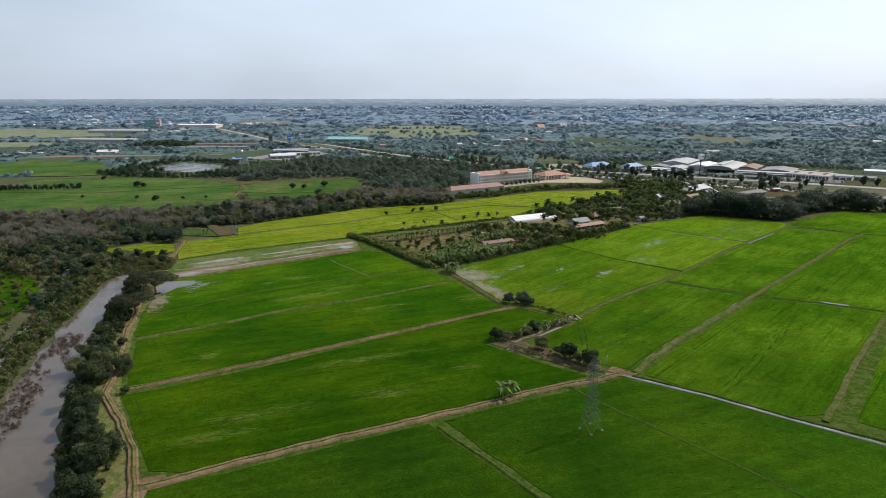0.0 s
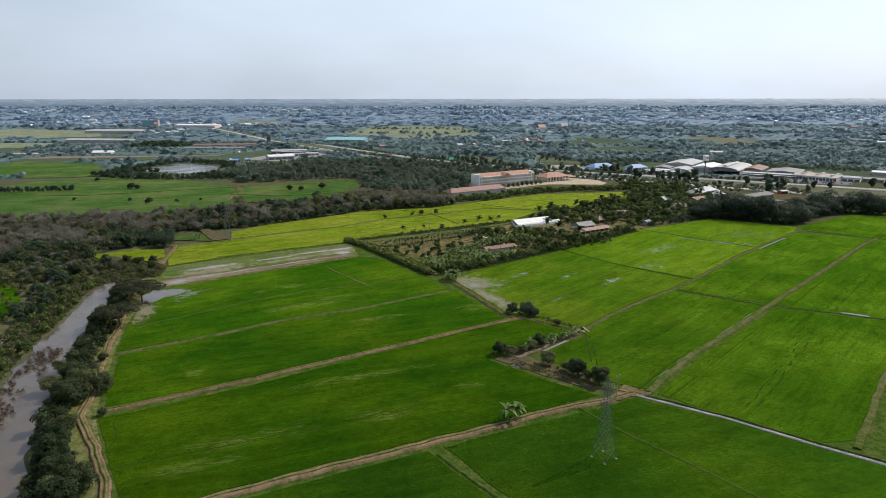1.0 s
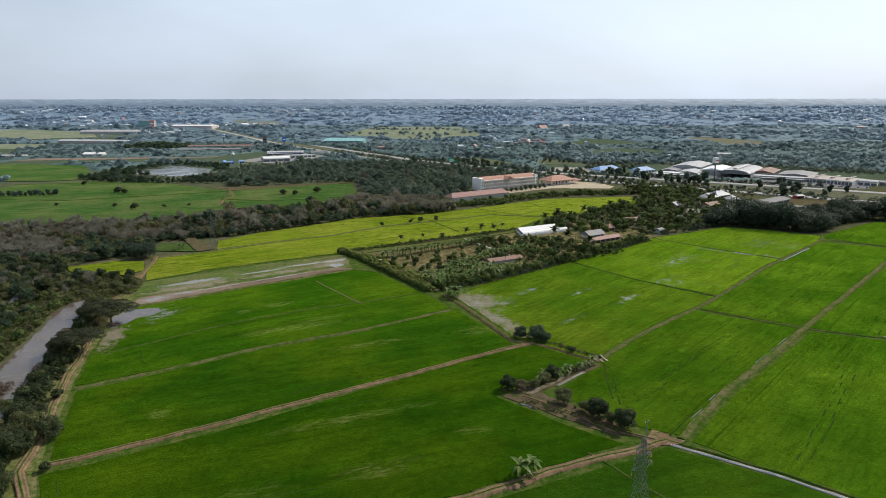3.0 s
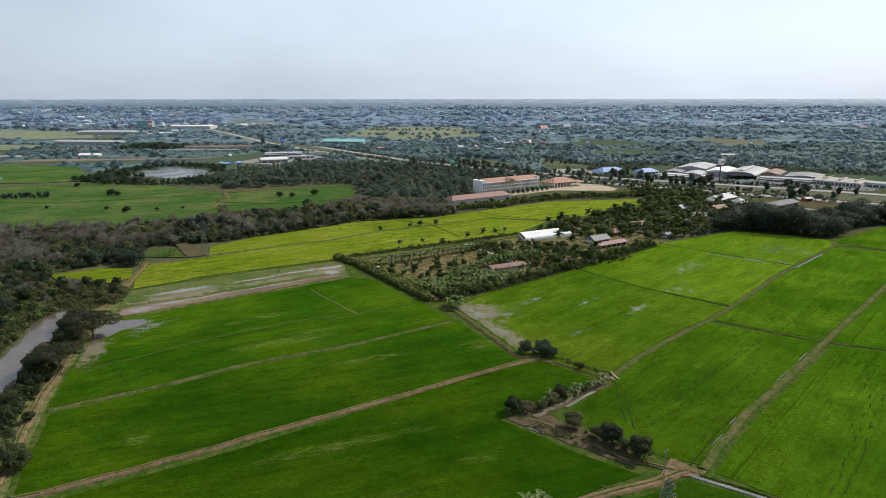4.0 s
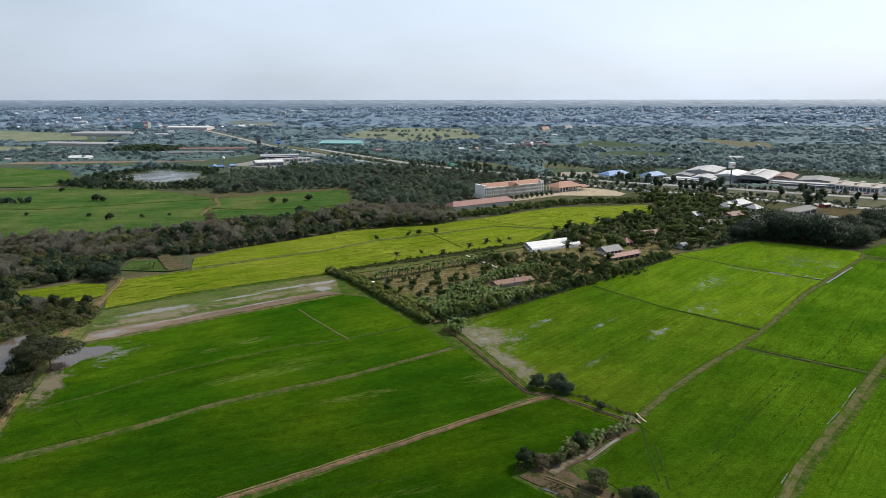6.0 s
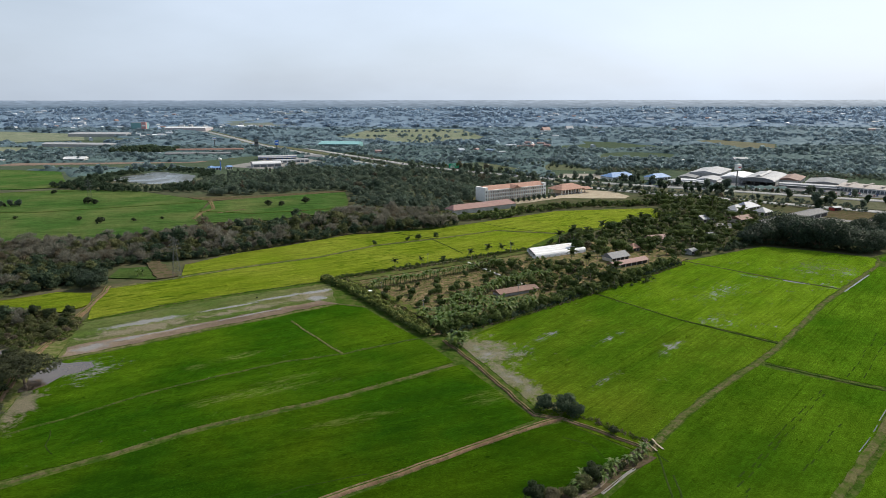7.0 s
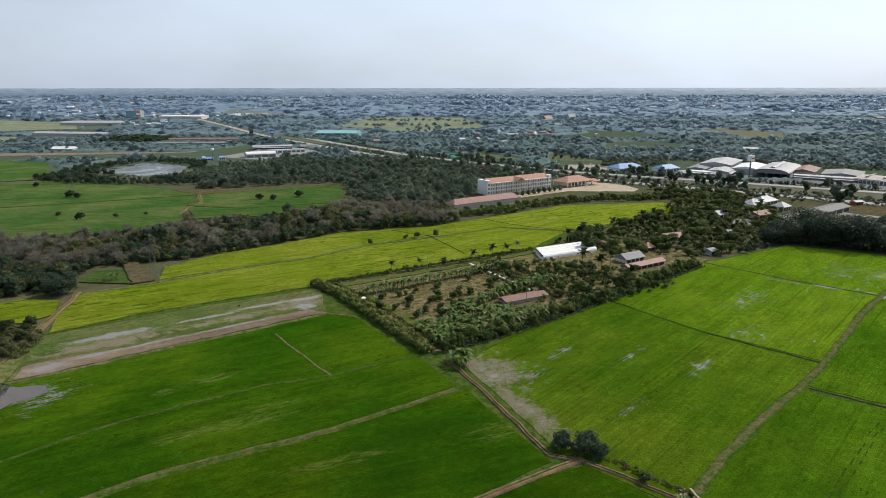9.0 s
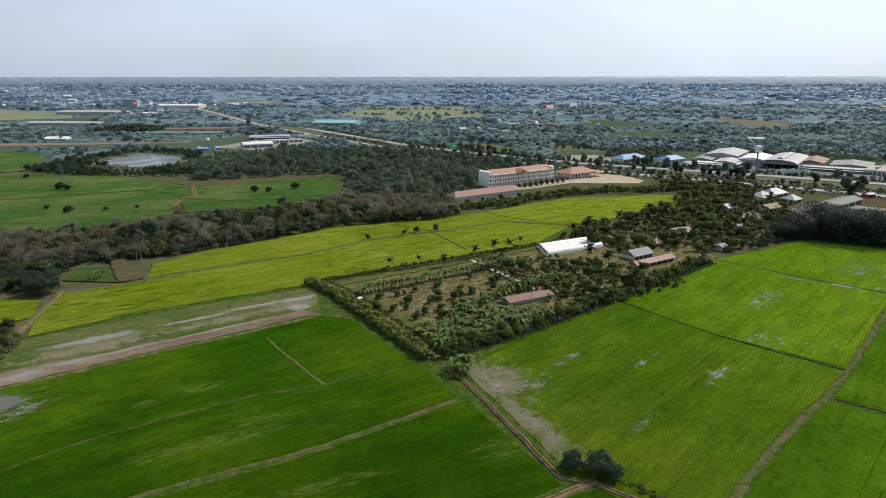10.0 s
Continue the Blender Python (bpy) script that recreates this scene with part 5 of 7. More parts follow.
def carriageway(pts, w, label):
    ribbon("road", pts, [(-w / 2 - 1.5, -0.7), (-w / 2 - 1.0, 0.0), (-w / 2, 0.06), (0, 0.16), (w / 2, 0.06), (w / 2 + 1.0, 0.0), (w / 2 + 1.5, -0.7)], M_PAVE, label, "road", 0.0, 12.0, 0.0, -0.1)
    for o in (-w / 2 + 0.5, w / 2 - 0.5):
        ribbon("edge_line", [(x, y) for x, y in along(pts, 25.0, o)], [(-0.12, 0.075), (0.12, 0.075)], M_WHITE, "white painted line at the road's edge", "road marking", 0.0, 30.0, 0.0, -0.05)
    for o in (-w / 2 - 0.3, w / 2 + 0.3):
        ribbon("kerb", [(x, y) for x, y in along(pts, 25.0, o)], [(-0.2, -0.1), (-0.18, 0.2), (0.18, 0.2), (0.2, -0.1)], M_KERB, "pale concrete kerb", "kerb", 0.0, 30.0, 0.0, -0.05)


M_PAVE = plain("worn_road_concrete", (0.27, 0.265, 0.25), 0.8, 0.3, 0.12, 0.1)
carriageway(NEAR_LANE, 11.5, "pale worn carriageway of a divided highway")
carriageway(FAR_LANE, 11.5, "pale worn carriageway of a divided highway")
slab("median", [(-880, 2470), (-420, 1612), (-215, 1325), (-60, 1105), (20, 1015), (150, 905), (220, 850), (310, 786), (405, 714), (560, 604), (800, 445), (845, 470), (590, 655), (430, 762), (322, 828), (228, 880), (150, 928), (30, 1033), (-60, 1128), (-215, 1352), (-400, 1630)],
     earth("median_grass", (0.120, 0.112, 0.082), (0.092, 0.094, 0.064), (0.066, 0.078, 0.046), 0.4), "grassy median strip of the highway", "median", -0.3, LOW - 0.2, 0.4)
slab("forecourt", [(270, 880), (320, 862), (400, 815), (450, 790), (492, 776), (520, 820), (500, 880), (400, 915), (290, 935)], plain("worn_tarmac", (0.105, 0.108, 0.112), 0.85, 0.2, 0.25, 0.12), "worn grey tarmac market forecourt", "forecourt", LOW + 0.2, LOW - 0.3, 1.0)
slab("forecourt", [(-350, 1120), (-270, 1080), (-195, 1160), (-240, 1290), (-300, 1300)], M_CONCRETE, "pale concrete filling-station forecourt", "forecourt", LOW + 0.2, LOW - 0.3, 1.0)
slab("yard", [(63, 738), (125, 784), (193, 782), (203, 800), (192, 836), (160, 850), (125, 806), (62, 750)], M_SAND, "pale sandy school yard", "yard", LOW + 0.15, LOW - 0.3, 1.0)
slab("yard", [(-10, 676), (8, 672), (80, 722), (66, 742), (-2, 706)], M_BUND_DRY, "dry grassy yard beside a long shed", "yard", LOW + 0.12, LOW - 0.3, 1.0)
slab("bare_ground", [(-780, 1125), (-560, 1160), (-420, 1190), (-410, 1215), (-560, 1215), (-780, 1225)], earth("bare_pink_earth", (0.215, 0.165, 0.135), (0.165, 0.125, 0.100), None), "strip of bare reddish earth beside the pond", top=LOW + 0.25, amp=3.0)
slab("bare_ground", [(-560, 1260), (-440, 1300), (-380, 1270), (-480, 1235)], M_DIRT, "bare reddish building ground", top=LOW + 0.25, amp=3.0)
slab("bare_ground", [(320, 655), (350, 690), (420, 670), (400, 630)], M_CONCRETE, "worn concrete yard beside the highway", top=LOW + 0.25, amp=2.0)
slab("far_field", [(165, 1016), (226, 1016), (210, 952), (152, 968)], plain("pale_hard_lot", (0.26, 0.24, 0.20), 0.9, 0.1, 0.2, 0.2), "pale bare lot behind the highway", top=LOW + 0.2, amp=2.0)

slab("bare_ground", [(-640, 1232), (-506, 1228), (-470, 1310), (-540, 1370), (-600, 1400), (-560, 1300)], M_DIRT, "bare reddish building lot among trees", top=LOW + 0.25, amp=4.0)
ribbon("road", [(-660, 1560), (-600, 1640), (-546, 1690), (-500, 1750)], [(-9, -0.2), (-7, 0.3), (7, 0.3), (9, -0.2)], M_CONCRETE, "pale side road off the highway", "road", 0.0, 12.0, 0.0, LOW)
slab("yard", [(222, 622), (232, 642), (246, 640), (240, 620)], M_CONCRETE, "grey concrete yard among village trees", "yard", LOW + 0.15, LOW - 0.3, 1.0)
slab("far_field", [(60, 1180), (150, 1215), (200, 1120), (230, 1050), (130, 1080), (40, 1090)], earth("rough_pasture", (0.105, 0.104, 0.072), (0.085, 0.098, 0.060), (0.055, 0.075, 0.045), 0.4), "rough dry field behind the highway", top=LOW + 0.1, amp=3.0)
# school and its shed --------------------------------------------------------
school()
pavilion((139, 826), 34)
shed_ = hall("long_shed", "long low shed with a faded red sheet roof and white walls", "shed", (35, 708), 34, 74, 14, 4.6, 3.4, M_GREYWALL, M_PINKROOF, "gable", 0, 5.0, vents=0)

# glasshouse with four barrel spans -----------------------------------------
gh = thing("greenhouse", "white film greenhouse with four parallel barrel roofs", "greenhouse", "", (74, 533, LOW), 28)
for i in range(4):
    bm = bmesh.new()
    arch_roof(bm, 42 - 2.0 * i, 4.3, 1.7, 2.0, 8, 0.1, 0.08)
    o = part("roof_span", bm, M_WHITEROOF, gh)
    o.location = (1.0 * i, -7.1 + i * 4.75, 0)
    part("span_wall", boxed(-21 + 2.0 * i, -9.3 + i * 4.75, -0.2, 21, -4.95 + i * 4.75, 1.7), M_WHITE, gh)
for i in range(9):
    part("gutter_post", boxed(-20 + i * 5 - 0.08, -9.62, 0, -20 + i * 5 + 0.08, -9.52, 1.8), M_STEEL, gh)

# farm buildings --------------------------------------------------------------
hall("farm_shed", "long open farm shed with a pinkish brown roof", "shed", (38, 440), 28, 24, 7.0, 2.4, 1.0, M_GREYWALL, M_RUST, "gable", 0)
hall("farmhouse", "grey sheet-roofed farmhouse among palms", "house", (112, 514), 32, 15, 9, 3.2, 2.4, M_CREAM, M_ZINC, "gable", 4)
hall("farm_shed", "long low shed with a dull red roof", "shed", (116, 500), 32, 30, 6, 2.8, 1.3, M_GREYWALL, M_PINKROOF, "gable", 6)
hall("hut", "small hut with an orange pyramid roof", "hut", (131, 540), 30, 6, 6, 3.2, 2.2, M_CREAM, M_TILE, "gable", 2, 3.2)
hall("farmhouse", "small house with red and white roof under palms", "house", (156, 568), 20, 14, 8, 3.2, 2.2, M_WHITE, M_PINKROOF, "gable", 3)
hall("hut", "small grey hut at the paddy's edge", "hut", (168, 531), 40, 6, 5, 2.8, 1.0, M_GREYWALL, M_ZINC, "gable", 2)
hall("hut", "small grey hut behind trees", "hut", (205, 585), 10, 7, 5, 2.8, 1.2, M_GREYWALL, M_ZINC, "gable", 2)
hall("farmhouse", "house with pale roof among village trees", "house", (225, 650), 30, 14, 9, 3.4, 2.4, M_CREAM, M_ZINCPALE, "gable", 3)
hall("farmhouse", "house with brown roof among village trees", "house", (257, 650), 30, 18, 12, 3.4, 2.0, M_CREAM, M_RUST, "gable", 4)
hall("villa", "house with a blue and white hipped roof", "house", (272, 694), 35, 18, 12, 4.0, 3.6, M_WHITE, M_ZINCPALE, "gable", 4, 7.0)
hall("villa", "house with a dark blue-grey hipped roof", "house", (288, 708), 35, 24, 14, 4.2, 3.8, M_CREAM, roofing("slate_blue_roof", (0.13, 0.16, 0.22), 35), "gable", 4, 8.0)
hall("villa", "small house with a pale hipped roof", "house", (291, 682), 35, 12, 11, 3.8, 3.2, M_CREAM, M_ZINCPALE, "gable", 3, 6.0)
hall("warehouse", "large low shed with a grey roof beside tall trees", "warehouse", (300, 650), 37, 106, 15, 4.2, 1.8, M_GREYWALL, roofing("dark_sheet_roof", (0.10, 0.102, 0.108), 32, 0.8, 0.7), "gable", 8)
hall("kiosk", "small red and white roadside shelter", "shop", (372, 706), 20, 9, 6, 3.2, 0.8, M_REDPAINT, M_ZINCPALE, "gable", 3)
slab("bare_ground", [(338, 668), (352, 694), (378, 714), (404, 698), (384, 660), (356, 652)], M_BROWNMUD, "brown rubble yard beside the highway", top=LOW + 0.3, amp=2.0)
hall("water_hut", "tiny white pump box at the hedge", "hut", (-42, 440), 30, 3.2, 1.6, 1.2, 0.2, M_WHITE, M_WHITE, "flat", 0)
wd = thing("walkway", "narrow pale concrete walkway across the orchard", "walkway", "", (31, 477, LOW), -60)
for i in range(14):
    part("slab", boxed(-33 + i * 4.8, -0.8, 0.0, -33 + i * 4.8 + 4.6, 0.8, 1.0), M_KERB, wd)

# market and halls beyond the highway ------------------------------------------
# far openings: dark interiors greyed and blued in colour for haze
M_HAZED_OPENING = plain("hazed_opening", (0.115, 0.128, 0.140), 0.6, 0.3, 0.3, 0.4)


def open_hall(at, rot, l, w, h, rise_):
    """The big market hall: barrel roof on rows of posts, open at its front, a ridge monitor along the top."""
    t = thing("market_hall", "large open market hall with a grey arched roof", "market hall", "", (*at, LOW), rot)
    bm = bmesh.new()
    arch_roof(bm, l, w, h, rise_, 12, 0.8, 0.25)
    part("roof", bm, M_ZINCPALE, t)
    bm = bmesh.new()
    seg = 12
    top = [bm.verts.new((-l / 2 + 0.4, -math.cos(math.pi * k / seg) * w / 2, h + math.sin(math.pi * k / seg) * rise_)) for k in range(seg + 1)]
    low_ = [bm.verts.new((-l / 2 + 0.4, -math.cos(math.pi * k / seg) * w / 2, h - 0.6)) for k in range(seg + 1)]
    for k in range(seg):
        bm.faces.new((top[k], top[k + 1], low_[k + 1], low_[k]))
    part("gable_sheet", bm, M_ZINC, t, "grey sheet gable")
    bm = bmesh.new()
    gable_roof(bm, l * 0.8, 6.0, h + rise_ + 1.0, 1.0, 0.3, 0.15)
    part("ridge_monitor", bm, M_ZINCPALE, t)
    part("back_wall", boxed(l / 2 - 0.4, -w / 2, -0.3, l / 2, w / 2, h), M_GREYWALL, t)
    for y in (-w / 2, w / 2 - 0.3):
        part("side_wall", boxed(-l / 2 + 14, y, -0.3, l / 2 - 0.45, y + 0.3, h), M_GREYWALL, t)
    for k in range(6):
        part("post", boxed(-l / 2 + 0.3, -w / 2 + k * (w - 0.6) / 5, -0.3, -l / 2 + 0.8, -w / 2 + k * (w - 0.6) / 5 + 0.5, h), M_STEEL, t)
    return t


hall("showroom", "wide pale building with striped roof vents and haze-greyed windows", "shop", (490, 838), -50, 52, 44, 5.0, 2.2, M_WHITE, roofing("sandy_sheet_roof", (0.34, 0.30, 0.27), 40, 0.8, 0.65), "gable", 13, 0, "", M_HAZED_OPENING, vents=3)
open_hall((408, 917), 53, 88, 37, 6.0, 4.6)
for row in (
    ("shop_house", "house with a faded blue hipped roof behind trees", "house", (232, 955), 30, 42, 22, 4.5, 4.5, M_WHITE, M_BLUEROOF, "gable", 6, 9.0),
    ("shop_house", "house with a bright blue roof behind trees", "house", (282, 948), 30, 30, 18, 4.2, 4.0, M_WHITE, M_BLUEROOF, "gable", 5, 7.0),
    ("shop", "low white roadside shop", "shop", (292, 915), 35, 16, 8, 4.0, 0.4, M_WHITE, M_ZINCPALE, "flat", 3, 0),
    ("warehouse", "low grey sheet-roofed stalls beside the market", "warehouse", (333, 962), 55, 58, 22, 4.2, 1.6, M_GREYWALL, M_ZINC, "gable", 6, 0),
    ("warehouse", "large two-tier grey-roofed warehouse of the market", "warehouse", (368, 985), 55, 74, 38, 7.5, 3.0, M_GREYWALL, M_ZINCPALE, "gable", 8, 0),
    ("market_hall", "market hall with a pale sheet roof", "market hall", (340, 920), 55, 40, 24, 5.0, 2.0, M_GREYWALL, M_ZINCPALE, "gable", 5, 0),
    ("market_hall", "bright white-roofed market hall", "market hall", (386, 942), 55, 62, 30, 6.5, 2.6, M_GREYWALL, M_WHITEROOF, "gable", 6, 0),
    ("warehouse", "market hall with a rusty red roof", "warehouse", (444, 920), 54, 56, 26, 5.5, 2.8, M_GREYWALL, M_RUST, "gable", 5, 0),
    ("warehouse", "low warehouse with a pale grey roof", "warehouse", (472, 890), 54, 54, 40, 5.0, 2.0, M_GREYWALL, M_ZINC, "gable", 6, 0),
    ("stall_row", "long row of market stalls under a pale canopy", "stalls", (438, 864), -33, 66, 14, 4.2, 0.8, M_GREYWALL, M_ZINCPALE, "gable", 0, 0),
    ("stall_row", "row of market stalls with white awnings", "stalls", (318, 912), -33, 34, 12, 4.0, 0.8, M_WHITE, M_WHITEROOF, "gable", 7, 0),
    ("shop", "low shop with a pale arched roof", "store", (514, 812), -40, 20, 14, 4.0, 2.4, M_WHITE, M_ZINCPALE, "arch", 3, 0),
    ("shop", "low grey-roofed shop beside the highway", "store", (538, 806), -40, 22, 12, 4.0, 1.4, M_GREYWALL, M_ZINC, "gable", 4, 0),
    ("shed", "white-roofed shed beyond the market", "shed", (600, 880), -30, 26, 14, 4.0, 1.6, M_GREYWALL, M_WHITEROOF, "gable", 0, 0),
    ("filling_station", "filling station with a white arched canopy", "filling station", (-285, 1125), 25, 44, 22, 5.0, 3.0, M_GREYWALL, M_WHITEROOF, "arch", 4, 0),
    ("filling_station", "white station building with a flat roof", "filling station", (-262, 1195), 25, 60, 14, 4.5, 0.6, M_WHITE, M_ZINCPALE, "flat", 8, 0),
    ("shop", "long pale shop row beside the station", "shop", (-300, 1255), 15, 66, 16, 5.0, 1.8, M_BLUEPAINT, M_ZINCPALE, "gable", 8, 0),
    ("shop", "low white shop behind the station", "shop", (-240, 1275), 15, 30, 14, 4.5, 1.4, M_WHITE, M_ZINC, "gable", 5, 0),
    ("sports_hall", "hall with a long teal roof among trees", "hall", (-235, 1570), -8, 92, 44, 7.0, 5.0, M_TEAL, M_TEALROOF, "gable", 8, 0),
    ("factory", "long pale factory roof", "factory", (-1010, 2010), -3, 175, 60, 8.0, 3.0, M_GREYWALL, M_ZINCPALE, "saw", 0, 0),
    ("factory", "long pale low sheds", "factory", (-835, 1575), -8, 170, 26, 6.0, 3.0, M_GREYWALL, M_ZINCPALE, "gable", 0, 0),
    ("shed", "white-roofed shed beside the pond woods", "shed", (-640, 1215), 5, 34, 18, 5.0, 3.0, M_GREYWALL, M_WHITEROOF, "gable", 0, 0),
    ("shed", "low pale shed at the field's edge", "shed", (-770, 1190), 5, 40, 12, 4.0, 1.6, M_CREAM, M_ZINCPALE, "gable", 0, 0),
    ("shed", "long grey shed beside bare ground", "shed", (-470, 1330), 5, 120, 14, 4.5, 1.8, M_GREYWALL, M_ZINC, "gable", 0, 0),
    ("shed", "long brown-roofed shed beside bare ground", "shed", (-480, 1420), 8, 130, 16, 5.0, 2.0, M_GREYWALL, M_RUST, "gable", 0, 0),
    ("department_store", "large pale pink store with a red sign tower", "store", (-900, 2380), -5, 150, 60, 10.0, 3.0, plain("pink_wall", (0.50, 0.44, 0.44)), M_WHITEROOF, "gable", 0, 0),
    ("office_block", "teal office block far off in town", "office", (-1090, 2420), 0, 50, 30, 26.0, 2.0, M_TEAL, M_ZINC, "flat", 6, 0),
    ("temple_hall", "white hall with a steep red roof in town", "temple", (330, 2200), 40, 34, 15, 9.0, 9.0, M_WHITE, M_PINKROOF, "gable", 6, 0),
    ("temple_hall", "white hall with a steep pale roof in town", "temple", (430, 2320), 20, 26, 14, 9.0, 8.0, M_WHITE, M_ZINCPALE, "gable", 4, 0),
):
    hall(row[0], row[1], row[2], row[3], row[4], row[5], row[6], row[7], row[8], row[9], row[10], row[11], row[12], row[13], "buildings beyond the highway", M_HAZED_OPENING, eave=4.0 if row[2] in ("stalls", "shop", "market hall") else 0.0)
sign_tower((356, 880), 27, M_WHITE, "tall market tower with a white sign box", 6.5, 30, 1, 5.0, 7.0)
sign_tower((-330, 1370), 26, M_BLUEPAINT, "tall blue and white filling-station sign", 7, 30, 1, 2.0, 9.0, M_WHITE)
sign_tower((-372, 1378), 28, M_STEEL, "tall grey frame sign on two posts", 8, 30, 2, 1.0, 14.0, M_DARK)
sign_tower((-985, 2225), 34, plain("muted_red", (0.45, 0.25, 0.24)), "muted red store sign tower", 15, 0, 2, 8.0, 22.0, M_WHITE)
sign_tower((-520, 1560), 22, M_WHITE, "white roadside sign on one pole", 7, 30, 1, 1.5, 6.0, M_BLUEPAINT)
gs = thing("highway_sign", "green highway direction sign on two posts", "sign", "", (14, 1050, LOW), 25)
for x in (-4, 4):
    bm = bmesh.new()
    beam(bm, (x, 0, -0.3), (x, 0, 11.0), 0.4, 0.35, 6)
    part("post", bm, M_STEEL, gs)
gb = part("board", boxed(-8, -0.35, 5.0, 8, -0.15, 11.5), M_GREENPAINT, gs)
for z, x0, x1 in ((9.6, -6, 3), (7.8, -6, 5), (6.2, -6, 1)):
    part("writing_bar", boxed(x0, -0.42, z - 0.35, x1, -0.36, z + 0.35), M_WHITE, gb)
# blue play structures beside the pond
for i, (x, y, l, h) in enumerate(((-346, 1075, 12, 3.2), (-330, 1082, 9, 4.2), (-360, 1088, 8, 2.8))):
    hall("water_slide_block", "bright blue play structure beside the pond", "play structure", (x, y), 20 + 25 * i, l, 5, h, 1.6, M_WHITE, M_BLUEROOF, "gable", 3, 2.0)
wt = thing("water_tower", "white ball water tower on a thin blue stem", "water tower", "", (-338, 1068, LOW))
bm = bmesh.new()
beam(bm, (0, 0, -0.3), (0, 0, 15), 1.2, 0.9, 8)
part("stem", bm, M_BLUEPAINT, wt)
bm = bmesh.new()
bmesh.ops.create_uvsphere(bm, u_segments=16, v_segments=10, radius=2.6, matrix=Matrix.Translation((0, 0, 16.6)) @ Matrix.Diagonal((1, 1, 0.85, 1)))
part("tank", bm, M_WHITE, wt, smooth=True)

# pylons -----------------------------------------------------------------------
pylon("pylon", (46, 179.5), 24.3, 35, "grey steel lattice pylon standing in a green paddy")
pylon("pylon", (-159, 471), 24.3, 35, "grey steel lattice pylon at the yellow paddy's edge")
pylon("pylon", (-363, 752), 24.3, 35, "grey steel lattice pylon in far green paddies")

# street lamps, poles and cars ---------------------------------------------------
proto = lamp_post()
for i, (x, y) in enumerate(along(NEAR_LANE[3:10], 46, -8.5)):
    put(proto, x, y, LOW, 1.0, 40)
for i, (x, y) in enumerate(along(FAR_LANE[3:10], 46, 8.5)):
    put(proto, x, y, LOW, 1.0, 220)
proto = utility_pole()
for x, y in ((-34, 433), (-11, 402), (38, 428), (75, 455), (102, 478), (128, 496), (-11, 496), (45, 534), (229, 800), (262, 788), (207, 862), (300, 742), (-52, 1190), (60, 218)):
    put(proto, x, y, LOW, 1.25 if y > 700 else 1.0, 40)
cars = [car("car", M_CARWHITE, "small white car on the highway"), car("car", M_CARGREY, "small dark grey car on tarmac"), car("pickup_truck", M_CARBLUE, "dark blue pickup truck on tarmac", 0.25, 5.2), car("car", M_CARRED, "small red car on the highway")]
for k, (x, y) in enumerate(along(NEAR_LANE[3:9], 52, 2.4, 1.0)):
    put(cars[(k * 3) % 4], x, y, 0.06, 1.0, -40 + rnd.uniform(-3, 3))
for k, (x, y) in enumerate(along(FAR_LANE[3:9], 60, -2.4, 1.0)):
    put(cars[(k * 3 + 1) % 4], x, y, 0.06, 1.0, 140 + rnd.uniform(-3, 3))
for k in range(26):
    put(cars[(k * 7 + k // 3) % 4], 338 + k * 5.2, 866 - k * 2.9 + (k % 3) * 0.6, LOW + 0.2, 1.0, 57 + rnd.uniform(-4, 4))
for k in range(16):
    put(cars[(k * 5) % 4], -318 + (k % 8) * 10, 1160 + (k // 8) * 66 + (k % 3) * 4, LOW + 0.2, 1.0, rnd.uniform(0, 180))
for k in range(22):
    put(cars[(k * 5 + k // 4) % 4], 420 + (k % 11) * 7.4, 838 - (k % 11) * 4.0 - (k // 11) * 15, LOW + 0.2, 1.0, 57 + rnd.uniform(-5, 5))
put(cars[1], 152, 818, LOW + 0.15, 1.0, 30)
put(cars[2], 122, 800, LOW + 0.15, 1.0, 50)

# ---------------------------------------------------------------- growth
K_WOOD = [crown_leaves(round_blobs(rnd.uniform(5.5, 8.5), rnd.uniform(5.5, 9), 0.4, 7), 460, 0.85, 0.3, 0.42) for _ in range(7)]
K_TWIG = [twig_crown(round_blobs(rnd.uniform(5, 7.5), rnd.uniform(5, 8), 0.3, 7), 520, 1.1) for _ in range(6)]
K_BUSH = [crown_leaves(round_blobs(rnd.uniform(2.2, 3.4), rnd.uniform(1.8, 2.8), 0.1, 4), 120, 0.58) for _ in range(5)]
K_FAR1 = [crown_leaves(round_blobs(rnd.uniform(8, 12), rnd.uniform(4.5, 7.5), 0.3, 5, 0.55), 96, 2.6, 0.12, 0.22, 0.7) for _ in range(8)]
K_FAR2 = [crown_leaves(round_blobs(rnd.uniform(16, 26), rnd.uniform(4.5, 7), 0.3, 5), 66, 5.6, 0.1, 0.2, 0.8) for _ in range(8)]
K_FAR3 = [crown_leaves(round_blobs(rnd.uniform(44, 70), rnd.uniform(4, 6.5), 0.3, 6), 46, 13.0, 0.1, 0.18, 1.0) for _ in range(8)]


def tuft(n, h, w):
    p = np.column_stack((rng.normal(0, w, n), rng.normal(0, w, n), rng.uniform(0.1, 0.5, n) * h))
    d = rng.normal(0, 1, (n, 3))
    d[:, 2] *= 0.3
    return leaf_sprays(p, d, rng.uniform(0.6, 1.2, n) * h, 0.35)


K_TUFT = [tuft(7, 0.7, 0.3) for _ in range(6)]
K_TALLTUFT = [tuft(9, 1.6, 0.5) for _ in range(5)]
K_REED = [twig_crown([(0, 0, 0.3, 1.6, 1.6, 0.9), (0.9, 0.5, 0.2, 1.0, 1.0, 0.6)], 34, 1.5) for _ in range(5)]

